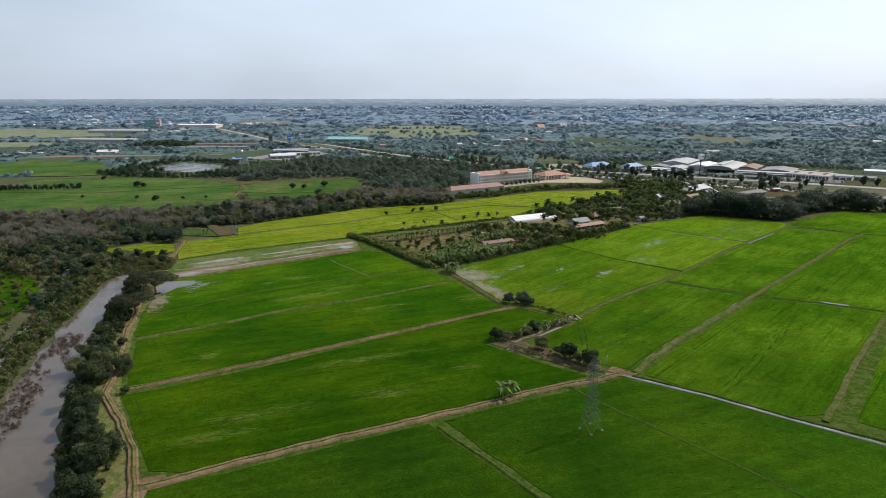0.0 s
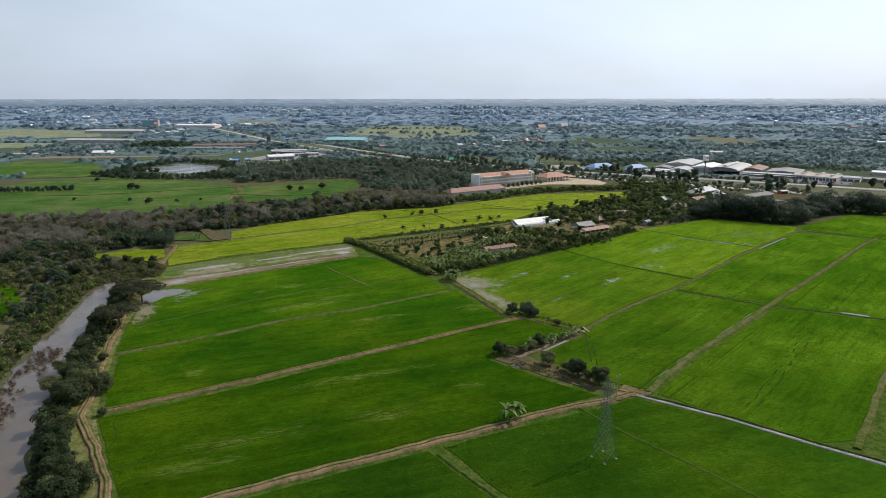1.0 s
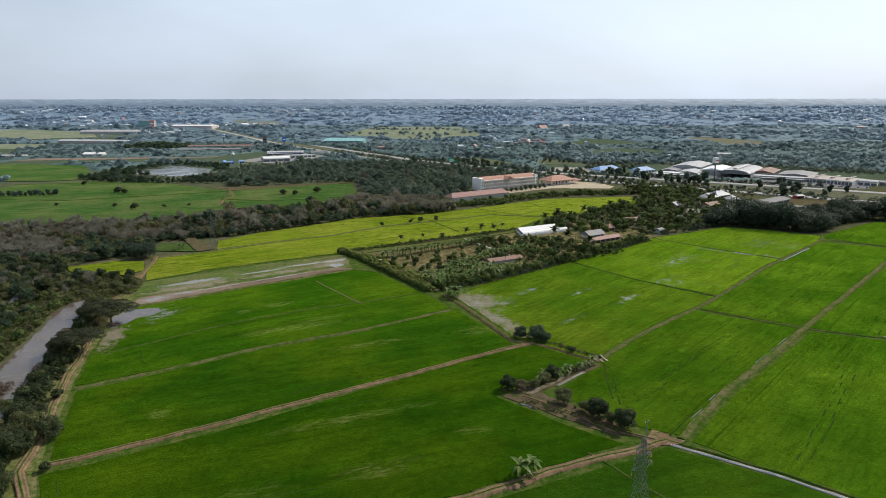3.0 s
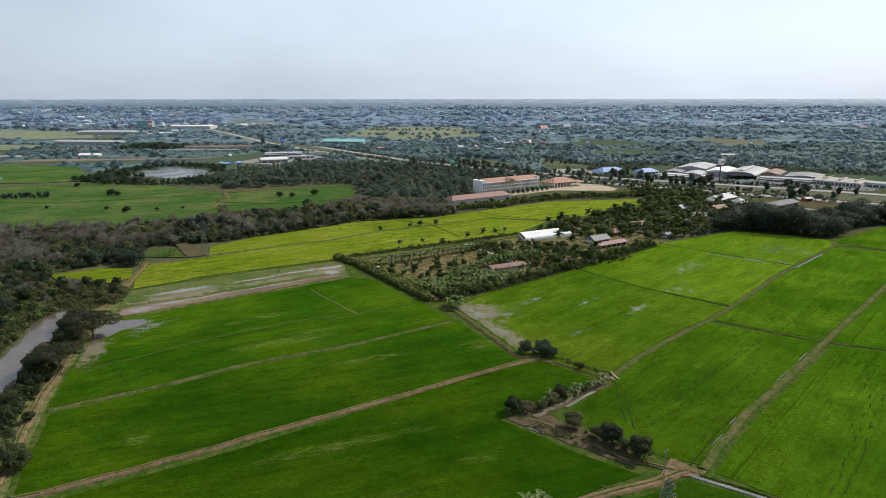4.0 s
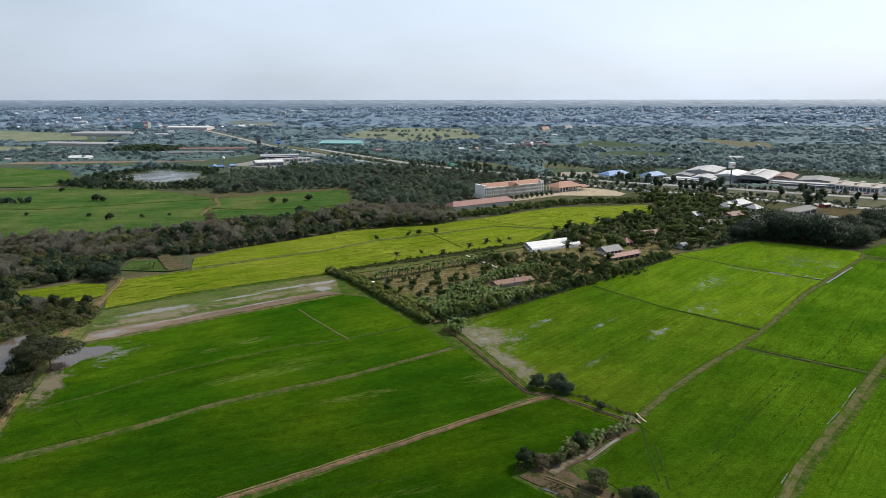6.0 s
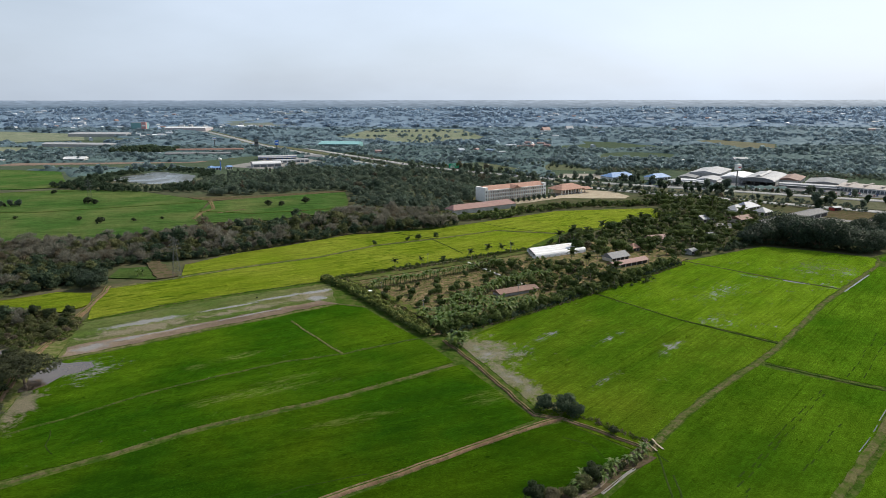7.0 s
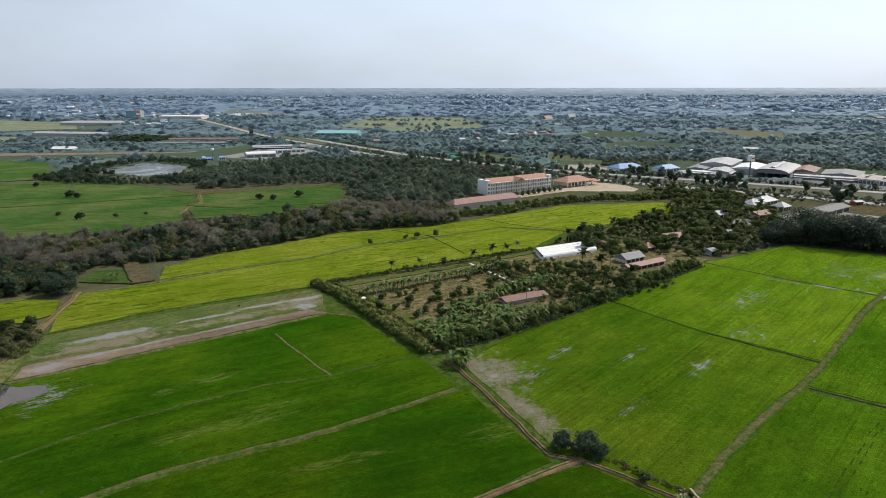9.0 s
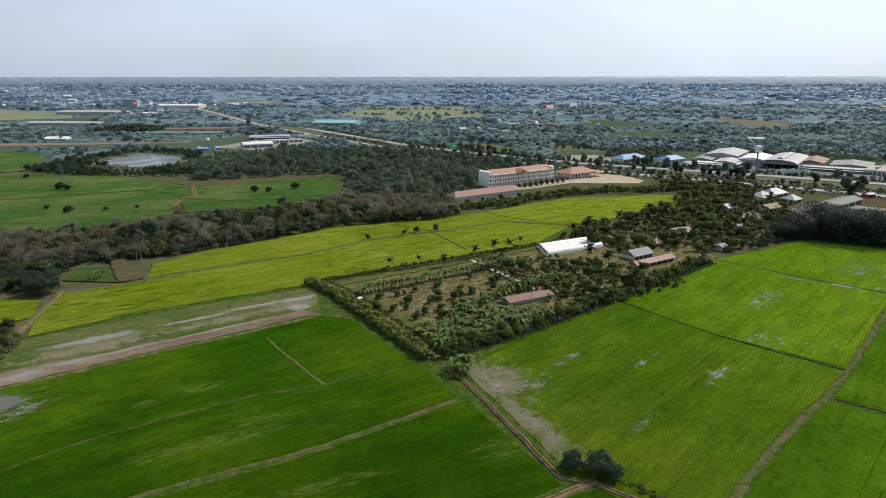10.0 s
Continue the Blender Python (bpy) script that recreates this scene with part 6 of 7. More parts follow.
WOODS = [(-470, 470), (-420, 415), (-300, 400), (-245, 440), (-215, 452), (-208, 500), (-190, 512), (-162, 516), (-142, 535), (-116, 556), (-75, 596), (-12, 615), (14, 636), (2, 668), (-24, 700), (-88, 690), (-150, 634), (-203, 612), (-238, 572), (-320, 552), (-470, 548)]
WOODS2 = [(-270, 830), (-250, 800), (-222, 812), (-118, 850), (-100, 800), (-92, 735), (-88, 695), (-24, 704), (0, 690), (20, 735), (34, 780), (48, 860), (100, 905), (0, 985), (-80, 1075), (-180, 1090), (-240, 1075), (-230, 1010), (-240, 920)]
POND_RIM = [(-480, 930), (-470, 1010), (-430, 1080), (-340, 1050), (-300, 920), (-350, 870), (-430, 880)]
POND_HOLE = [(-456, 950), (-434, 1030), (-424, 1052), (-346, 1004), (-322, 928), (-362, 898), (-415, 920)]
def bare_part(x, y):
    return noise.noise(Vector((x * 0.012, y * 0.02, 1.0))) + 0.5 * noise.noise(Vector((x * 0.05, y * 0.05, 6.0))) - 0.0011 * (x + 190) > -0.06


spots_all = scatter(WOODS, 5.6, 0.96, 1.1)
dry = [p for p in spots_all if bare_part(*p)]
olive = [p for p in spots_all if not bare_part(*p)]
merged("dry_thicket", dry, K_TWIG, M_LEAF_DRY, "grey-brown leafless thicket", "woods", lo=0.55, hi=1.35, big=0.12, swell=0.25)
merged("thicket_undergrowth", [(x + 2.5, y - 1.5) for x, y in dry], K_BUSH, M_LEAF_OLIVE, "olive scrub below the leafless thicket", "scrub", lo=0.8, hi=1.6)
merged("woodland", olive[::3], K_WOOD, M_LEAF_SHADE, "deep green trees of the scrub woodland", "woods", lo=0.6, hi=1.25, big=0.2, swell=0.35)
merged("woodland", olive[1::3] + olive[2::3], K_WOOD, M_LEAF_OLIVE, "olive green scrub woodland", "woods", lo=0.5, hi=1.15, big=0.12, swell=0.35)
merged("woodland", along(WOODS[7:13], 5.0, 3.0, 2.5) + along(WOODS[15:20], 9.0, 3.0, 4.0), K_WOOD, M_LEAF_SHADE, "dark green woodland edge", "woods", lo=0.5, hi=1.2)
spots2 = scatter(WOODS2, 7.2, 0.9, 1.1)
# this darker green is lightened in its base colour for haze
merged("woodland", spots2[::3], K_WOOD, foliage("leaves_hazed_dark_green", (0.078, 0.115, 0.084), (0.125, 0.165, 0.115), through_light=0.62, grain=0.3), "dark green trees beside the highway", "woods", lo=0.6, hi=1.4, big=0.12, swell=0.4)
merged("woodland", spots2[1::3] + spots2[2::3], K_WOOD, M_LEAF_WOOD2, "grey-green woodland beside the highway", "woods", lo=0.5, hi=1.3, big=0.08, swell=0.4)
merged("pond_thicket", [p for p in scatter(POND_RIM, 7.0, 0.9, 0.8, (POND_HOLE,)) if p[1] > 965 or p[0] < -425], K_WOOD, M_LEAF_SHADE, "dark trees round the pond", "woods", lo=0.5, hi=1.1)
merged("pond_thicket", scatter([(-480, 872), (-445, 848), (-393, 832), (-310, 824), (-255, 838), (-262, 872), (-330, 868), (-400, 874), (-440, 900), (-470, 930)], 6.5, 0.9, 1.0), K_WOOD, M_LEAF_SHADE, "dark row of trees in front of the pond", "woods", lo=0.45, hi=1.15, swell=0.4)
merged("woodland", scatter([(-262, 842), (-240, 920), (-232, 1010), (-245, 1070), (-300, 1050), (-316, 940), (-326, 880)], 7.0, 0.85, 1.0), K_WOOD, M_LEAF_WOOD2, "grey-green scrub woodland beside the pond", "woods", lo=0.4, hi=0.9)
merged("pond_scrub", scatter([(-440, 885), (-415, 918), (-362, 896), (-322, 926), (-300, 950), (-320, 880), (-400, 872)], 4.0, 0.8), K_BUSH, M_LEAF_WOOD2, "low grey-green scrub in front of the pond", "scrub", lo=0.5, hi=1.0)
# left of the river
LEFTBANK = [(-140, 150), (-153, 200), (-164, 232), (-173, 263), (-180, 298), (-193, 345), (-190, 362), (-205, 372), (-222, 360), (-206, 310), (-196, 285), (-186, 252), (-166, 206)]
bank_spots = scatter(LEFTBANK, 2.4, 0.8, 1.2)
merged("bank_scrub", bank_spots[::3], K_BUSH, M_LEAF_OLIVE, "olive green scrub on the river bank", "scrub", z=LOW, lo=0.4, hi=1.4)
merged("bank_scrub", bank_spots[1::6], K_BUSH, M_LEAF, "green bushes on the river bank", "scrub", z=LOW, lo=0.7, hi=1.9)
merged("bank_grass", scatter(LEFTBANK, 1.2, 0.7, 1.0), K_TALLTUFT, M_GRASS, "tall olive grass on the river bank", "grass", z=LOW, lo=0.5, hi=1.2)
merged("bank_scrub", scatter([(-160, 190), (-186, 240), (-200, 285), (-216, 330), (-234, 372), (-300, 372), (-270, 300), (-230, 230), (-200, 170)], 4.0, 0.5), K_BUSH, M_LEAF_OLIVE, "dull scrub behind the lane", "scrub", lo=0.6, hi=1.6)
merged("bank_trees", scatter([(-186, 285), (-200, 290), (-225, 350), (-240, 376), (-214, 374), (-198, 340)], 7.5, 0.7, 1.0), K_WOOD, M_LEAF_SHADE, "leafy trees along the lane", "woods", lo=0.5, hi=1.1)
bend = scatter([(-330, 345), (-268, 368), (-240, 355), (-212, 372), (-198, 398), (-222, 403), (-240, 428), (-216, 447), (-214, 470), (-260, 470), (-330, 420)], 6.2, 0.92, 1.1)
merged("woodland", bend[::2], K_WOOD, M_LEAF_OLIVE, "olive trees behind the river bend", "woods", lo=0.5, hi=1.15, big=0.15)
merged("woodland", bend[1::2], K_WOOD, M_LEAF_SHADE, "deep green trees behind the river bend", "woods", lo=0.5, hi=1.2, big=0.15)
merged("bank_scrub", scatter([(-206, 374), (-188, 362), (-178, 360), (-170, 372), (-172, 390), (-182, 402), (-202, 403)], 3.4, 0.8, 1.0), K_WOOD, M_LEAF_OLIVE, "olive scrub at the river's bend", "scrub", lo=0.25, hi=0.6)
merged("bank_grass", scatter([(-206, 374), (-188, 362), (-176, 360), (-166, 372), (-170, 392), (-182, 404), (-214, 404)], 1.3, 0.8, 1.0), K_TALLTUFT, M_GRASS, "rough grass at the river's bend", "grass", z=-0.2, lo=0.5, hi=1.1)
LEFTTREES = [(-200, 372), (-196, 398), (-216, 404), (-240, 426), (-300, 400), (-420, 415), (-430, 360), (-330, 345), (-268, 368), (-238, 358)]
left_spots = scatter(LEFTTREES, 6.0, 0.9, 1.1)
merged("woodland", left_spots[::3], K_WOOD, M_LEAF_DARK, "dark green trees behind the river", "woods", lo=0.7, hi=1.3)
merged("dry_thicket", left_spots[1::3], K_TWIG, M_LEAF_DRY, "leafless grey trees behind the river", "woods", lo=0.6, hi=1.1)
merged("woodland", left_spots[2::3], K_WOOD, M_LEAF_OLIVE, "olive trees behind the river", "woods", lo=0.5, hi=1.1)
merged("dry_reeds", scatter([(-131, 60), (-133, 140), (-134, 182), (-146, 215), (-155, 235), (-162, 232), (-152, 203), (-139, 166)], 2.0, 0.6), K_REED, M_REED, "dry brown reeds standing in the river", "reeds", z=LOW + 0.1, lo=0.35, hi=0.8)
merged("dry_reeds", scatter([(-151, 235), (-158, 262), (-167, 262), (-162, 234)], 1.7, 0.5) + along([(-144, 236), (-156, 272), (-171, 323)], 1.5, 0, 1.5), K_REED, M_REED, "dry brown reeds along the river's edge", "reeds", z=LOW + 0.1, lo=0.5, hi=0.9)
RIGHTBANK = [(-90, 110), (-101, 146), (-121, 182), (-144, 234), (-156, 272), (-172, 322), (-183, 356), (-174, 356), (-160, 315), (-149, 285), (-138, 248), (-124, 205), (-100, 172), (-84, 140)]
merged("bank_scrub", scatter(RIGHTBANK, 2.6, 0.75), K_BUSH, M_LEAF_DARK, "dark scrub along the river track", "scrub", lo=0.6, hi=1.5)
merged("bank_scrub", along([(-88, 100), (-100, 146), (-120, 182), (-143, 234), (-155, 272), (-170, 322)], 2.6, -4.0, 3.0), K_WOOD, M_LEAF_DARK, "dark overhanging scrub at the river's edge", "scrub", lo=0.5, hi=0.95)
merged("tree_skirt", along([(190, 532), (228, 558), (262, 545), (286, 526), (320, 556), (362, 580), (420, 566), (510, 522)], 2.2, 3.0, 3.5), K_WOOD, M_LEAF_SHADE, "dark undergrowth below the tall trees", "scrub", lo=0.3, hi=0.8)
merged("pond_thicket", along([(-480, 962), (-455, 940), (-418, 914), (-398, 905)], 5.0, 0.0, 5.0), K_WOOD, M_LEAF_SHADE, "dark trees on the pond's near bank", "thicket", lo=0.75, hi=1.25)
# far country
def far_ok(x, y, lim):
    for poly in FAR_HOLES:
        if inside(poly, x, y):
            return False
    return noise.noise(Vector((x * 0.0016 + 3, y * 0.0016, 5.0))) + 0.4 * noise.noise(Vector((x * 0.006, y * 0.006, 2.0))) > lim


FAR_HOLES = [[(430, 960), (640, 930), (740, 780), (560, 730), (400, 830)], [(-40, 1100), (60, 1200), (130, 1060), (60, 1000)], [(-320, 1930), (-260, 2520), (70, 2470), (130, 1850), (-60, 1640)], [(640, 1780), (720, 1810), (800, 1640), (700, 1450), (645, 1500)], [(-1500, 2300), (-1130, 2140), (-950, 1820), (-1250, 1640), (-1600, 1800)],
             [(-1200, 1580), (-920, 1550), (-850, 1390), (-1060, 1350)], [(-720, 1180), (-430, 1200), (-370, 1310), (-300, 1320), (-180, 1180), (-280, 1060), (-420, 1090), (-760, 1060)],
             [(-900, 2530), (-420, 1640), (-190, 1380), (40, 1060), (150, 955), (230, 905), (330, 855), (430, 850), (620, 900), (700, 800), (560, 560), (400, 680), (300, 750), (140, 870), (0, 985), (-90, 1085), (-250, 1310), (-440, 1590), (-920, 2430)],
             [(215, 990), (290, 990), (330, 1070), (420, 1070), (600, 960), (640, 880), (450, 860), (280, 880), (200, 930)],
             [(-560, 850), (-760, 900), (-700, 1090), (-560, 1050), (-450, 880)], [(-290, 1540), (-180, 1540), (-180, 1620), (-290, 1620)]]
wedge1 = [(-780, 860), (-1180, 1560), (1180, 1560), (700, 800), (300, 800), (-100, 1080), (-260, 1080), (-480, 1060), (-560, 840)]
far1 = [p for p in scatter(wedge1, 11.0, 1.0, 1.4) if far_ok(*p, -0.5)]
wedge2 = [(-1180, 1560), (-1900, 2550), (1900, 2550), (1180, 1560)]
far2 = [p for p in scatter(wedge2, 23.0, 1.0, 1.4) if far_ok(*p, -0.5)]
wedge3 = [(-1900, 2550), (-3500, 4780), (3500, 4780), (1900, 2550)]
far3 = [p for p in scatter(wedge3, 56.0, 1.0, 1.4) if far_ok(*p, -0.5)]
# haze comes from the leaf colours, one step for each band of distance
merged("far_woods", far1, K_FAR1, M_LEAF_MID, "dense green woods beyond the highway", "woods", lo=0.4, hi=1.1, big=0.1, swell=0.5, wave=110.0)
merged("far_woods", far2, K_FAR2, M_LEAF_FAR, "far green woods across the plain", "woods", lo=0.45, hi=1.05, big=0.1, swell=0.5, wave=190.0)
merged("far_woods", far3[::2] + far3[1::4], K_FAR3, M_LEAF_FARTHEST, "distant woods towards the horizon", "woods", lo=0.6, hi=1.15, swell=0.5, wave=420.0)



def canopy(name, poly, step, height, lump, mat, label):
    """The closed canopy of a far wood as one lumpy sheet, open over the clearings."""
    xs, ys = [p[0] for p in poly], [p[1] for p in poly]
    nx, ny = int((max(xs) - min(xs)) / step) + 1, int((max(ys) - min(ys)) / step) + 1
    verts, keep = [], []
    for j in range(ny + 1):
        for i in range(nx + 1):
            x, y = min(xs) + i * step + rnd.uniform(-0.3, 0.3) * step, min(ys) + j * step + rnd.uniform(-0.3, 0.3) * step
            ok = inside(poly, x, y) and far_ok(x, y, -0.5)
            h = height * (0.35 + 0.65 * abs(noise.noise(Vector((x / lump, y / lump, 4.0)))) * 1.8 + 0.25 * noise.noise(Vector((x / lump * 2.7, y / lump * 2.7, 8.0))))
            verts.append((x, y, rise(y) + (max(h, 0.5) if ok else -1.0)))
            keep.append(ok)
    faces = []
    for j in range(ny):
        for i in range(nx):
            q = (j * (nx + 1) + i, j * (nx + 1) + i + 1, (j + 1) * (nx + 1) + i + 1, (j + 1) * (nx + 1) + i)
            if any(keep[k] for k in q):
                faces.append(q)
    me = bpy.data.meshes.new(name)
    me.from_pydata(verts, [], faces)
    me.shade_smooth()
    return tagged(finish(name, me, mat), label, "woods", "", "stuff")


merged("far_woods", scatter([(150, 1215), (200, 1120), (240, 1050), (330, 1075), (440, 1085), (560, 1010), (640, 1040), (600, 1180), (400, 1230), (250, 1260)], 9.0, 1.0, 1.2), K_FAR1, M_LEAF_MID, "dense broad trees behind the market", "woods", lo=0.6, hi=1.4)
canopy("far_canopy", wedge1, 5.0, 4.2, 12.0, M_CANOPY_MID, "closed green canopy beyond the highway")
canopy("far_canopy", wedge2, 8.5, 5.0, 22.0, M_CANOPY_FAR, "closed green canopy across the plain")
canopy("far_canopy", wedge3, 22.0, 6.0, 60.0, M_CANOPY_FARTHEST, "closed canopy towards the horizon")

# far town: too many small houses to count
tv, tf, tt = [], [], []
def far_house(x, y, s, h, a, tint):
    z, k = rise(y) - 0.3, len(tv)
    c, sn = math.cos(a), math.sin(a)
    l, w = s * rnd.uniform(0.8, 1.6), s * rnd.uniform(0.5, 0.8)
    for px, py, pz in ((-l, -w, 0), (l, -w, 0), (l, w, 0), (-l, w, 0), (-l, -w, h), (l, -w, h), (l, w, h), (-l, w, h), (-l, 0, h + w * 0.45), (l, 0, h + w * 0.45)):
        tv.append((x + px * c - py * sn, y + px * sn + py * c, z + pz))
    for f in ((0, 1, 5, 4), (1, 2, 6, 9, 5), (2, 3, 7, 6), (3, 0, 4, 8, 7), (4, 5, 9, 8), (6, 7, 8, 9)):
        tf.append([k + i for i in f])
    tt.extend([tint] * 10)


HAMLETS = ((-2421, 3930, 160, 200, 20), (-1663, 3070, 190, 170, 26), (-1503, 2630, 170, 120, 16), (-1743, 3930, 150, 160, 12), (-1402, 3590, 170, 180, 18),
           (-968, 2630, 170, 160, 26), (-752, 2560, 60, 60, 18), (-963, 3930, 260, 150, 22), (-242, 4370, 300, 120, 14), (543, 3590, 150, 200, 28),
           (440, 3100, 90, 90, 14), (1380, 3070, 200, 220, 38), (2012, 3790, 260, 160, 24), (1878, 3070, 190, 200, 24), (1400, 2240, 100, 60, 9),
           (776, 3070, 180, 160, 12), (1241, 3930, 320, 200, 18), (471, 1166, 55, 22, 10), (49, 1388, 55, 40, 8), (196, 1540, 50, 50, 22), (-840, 1950, 60, 120, 14))
for cx_, cy_, rx_, ry_, n_ in HAMLETS:
    for i in range(int(n_ * 0.55)):
        x, y = rnd.gauss(cx_, rx_ * 0.6), min(4760, rnd.gauss(cy_, ry_ * 0.6))
        if any(inside(h, x, y) for h in FAR_HOLES):
            continue
        grow = 1 + max(0.0, y - 1800) / 4500
        far_house(x, y, rnd.uniform(4.5, 8.5) * min(grow, 2.0), rnd.choice((5, 6, 7, 8)) * min(grow, 1.5), rnd.uniform(0, 3.14), 0.6 if cy_ == 1540 and rnd.random() < 0.6 else rnd.random())
for i in range(90):
    y = 1250 + 3300 * rnd.random() ** 0.8
    x = rnd.uniform(-0.72, 0.72) * y
    if not any(inside(h, x, y) for h in FAR_HOLES):
        far_house(x, y, rnd.uniform(4, 8), rnd.choice((5, 6, 7)), rnd.uniform(0, 3.14), rnd.random())
tm = bpy.data.meshes.new("far_town")
tm.from_pydata(tv, [], tf)
tm.attributes.new("tint", "FLOAT", "POINT").data.foreach_set("value", tt)
m_town, nt_, b_ = material("far_roofs", 0.6, 0.3)
at_ = nt_.nodes.new("ShaderNodeAttribute")
at_.attribute_name = "tint"
rp_ = nt_.nodes.new("ShaderNodeValToRGB")
rp_.color_ramp.interpolation = "CONSTANT"
els = rp_.color_ramp.elements
els[0].color = (0.38, 0.42, 0.46, 1)
els[1].position, els[1].color = 0.35, (0.48, 0.50, 0.52, 1)
for pos_, col_ in ((0.55, (0.30, 0.21, 0.19, 1)), (0.68, (0.40, 0.41, 0.42, 1)), (0.82, (0.22, 0.30, 0.40, 1)), (0.90, (0.78, 0.79, 0.80, 1))):
    e_ = els.new(pos_)
    e_.color = col_
nt_.links.new(at_.outputs["Fac"], rp_.inputs[0])
nt_.links.new(rp_.outputs[0], b_.inputs["Base Color"])
tagged(finish("far_town", tm, m_town), "pale roofs of a far town among trees", "town", "", "stuff")

# grass on bunds and track edges
spots_b = []
for pts, w in BUND_LINES:
    if min(p[1] for p in pts) < 560:
        spots_b += along(pts, 0.9, 0.0, w * 0.8)
merged("bund_grass", spots_b, K_TUFT, M_GRASS, "rough grass on the paddy bunds", "grass", z=0.1, lo=0.35, hi=0.85)
spots_t = []
for pts, w in TRACK_LINES:
    if min(p[1] for p in pts) < 560:
        for o in (-w * 0.58, w * 0.58):
            spots_t += along(pts, 1.3, o * 1.1, 0.5)
merged("verge_grass", spots_t, K_TUFT, M_GRASS, "rough grass along the farm tracks", "grass", z=0.05, lo=0.35, hi=0.8)

# orchard ------------------------------------------------------------------
slab("orchard_ground", [(-6, 374), (55, 419), (110, 467), (160, 515), (150, 545), (110, 570), (57, 541), (4, 507), (-64, 467)], M_ORCHARD, "dry brown orchard soil with straw and weeds", "orchard", -0.1, LOW - 0.3, 0.8)
O, U, V = Vector((-6, 374)), Vector((0.83, 0.555)), Vector((-0.53, 0.85))


def orch(s, r):
    p = O + U * s + V * r
    return p.x, p.y


for r in (24, 47, 66, 93):
    a, b = orch(6, r), orch(100, r)
    ribbon("ditch_bank", [a, orch(50, r + 1), b], [(-1.4, -0.3), (-0.7, 0.25), (0.7, 0.25), (1.4, -0.3)], M_ORCHARD, "low earth ridge between orchard rows", "ridge", 0.6, 4.0, 0.1, -0.05)
M_HEDGE = foliage("hedge_leaves", (0.095, 0.135, 0.032), (0.195, 0.215, 0.055), dry=0.03, through_light=0.4)
HEDGE_W = [(-4, 376), (-28, 414), (-50, 448), (-68, 468)]
HEDGE_S = [(-2, 376), (30, 399), (56, 420), (110, 467), (150, 502)]
HEDGE_N = [(-64, 468), (4, 508), (57, 542)]
merged("hedge", along(HEDGE_W, 0.55, 3.4, 2.6), K_BUSH, M_HEDGE, "overgrown olive green hedge at the orchard's edge", "hedge", z=-0.2, lo=0.9, hi=1.7)
merged("hedge", along(HEDGE_W, 1.8, 5.4, 1.0), K_BUSH, M_LEAF, "dark lower growth of the orchard hedge", "hedge", z=-0.2, lo=0.8, hi=1.5)
merged("hedge", along(HEDGE_S, 1.1, 2.2, 3.0), K_WOOD, M_LEAF, "tall green hedge of shrubs and trees", "hedge", z=-0.2, lo=0.35, hi=0.82)
merged("hedge", along(HEDGE_S, 1.2, -0.6, 1.2), K_BUSH, M_LEAF_SHADE, "dark foot of the tall hedge", "hedge", z=-0.2, lo=0.6, hi=1.1)
slab("grass_verge", [(-1, 378), (-25, 416), (-47, 450), (-60, 466), (-56, 469), (-41, 452), (-19, 419), (6, 382)], earth("verge_grass", (0.085, 0.095, 0.028), (0.055, 0.085, 0.016), (0.11, 0.10, 0.04), 0.5), "olive grass strip inside the hedge", "verge", 0.0, LOW, 0.5)
slab("grass_verge", [(-60, 466), (4, 504), (57, 538), (60, 533), (8, 499), (-54, 461)], earth("bank_grass", (0.075, 0.085, 0.030), (0.05, 0.075, 0.016), (0.10, 0.095, 0.04), 0.5), "grassy bank along the orchard's far side", "verge", 0.25, LOW, 0.5)
merged("hedge", along(HEDGE_N, 1.3, 1.0, 0.8), K_BUSH, M_LEAF, "low green hedge along the yellow paddy", "hedge", z=-0.2, lo=0.5, hi=1.0)
merged("verge_grass", along(HEDGE_S, 0.8, -2.6, 0.8) + along(HEDGE_N, 0.7, -3.0, 1.5) + along(HEDGE_W, 0.7, -4.5, 1.0), K_TALLTUFT, M_GRASS, "tall rough grass along the hedges", "grass", z=-0.1, lo=0.5, hi=1.1)
orchard_weeds = scatter([orch(4, 4), orch(95, 4), orch(95, 92), orch(4, 98)], 1.5, 0.7)
merged("orchard_weeds", orchard_weeds, K_TUFT, M_GRASS, "dry weeds between orchard rows", "grass", z=-0.1, lo=0.4, hi=1.0)


merged("orchard_undergrowth", scatter([orch(74, 4), orch(160, 2), orch(150, 60), orch(105, 96), orch(78, 92)], 3.2, 0.5), K_BUSH, M_LEAF, "green undergrowth between orchard trees", "scrub", z=-0.1, lo=0.6, hi=1.4)


def leaf_blade(bm, length, width, droop, bend=5):
    """A long arching leaf with a folded midrib, along x from the origin."""
    rows = []
    for i in range(bend + 1):
        f = i / bend
        w = width * math.sin(math.pi * min(0.97, 0.12 + 0.85 * f)) * 0.5
        x, z = length * f * (1 - 0.18 * droop * f), length * (0.75 * f - droop * f * f)
        rows.append([bm.verts.new((x, -w, z + w * 0.25)), bm.verts.new((x, 0, z)), bm.verts.new((x, w, z + w * 0.25))])
    for a, b in zip(rows, rows[1:]):
        for k in (0, 1):
            bm.faces.new((a[k], b[k], b[k + 1], a[k + 1]))


LEAFS = []
for droop in (0.75, 1.0, 1.3):
    bm = bmesh.new()
    leaf_blade(bm, 2.9, 0.85, droop)
    me_ = bpy.data.meshes.new("leaf")
    bm.to_mesh(me_)
    bm.free()
    me_.materials.append(M_BANANA)
    LEAFS.append(me_)


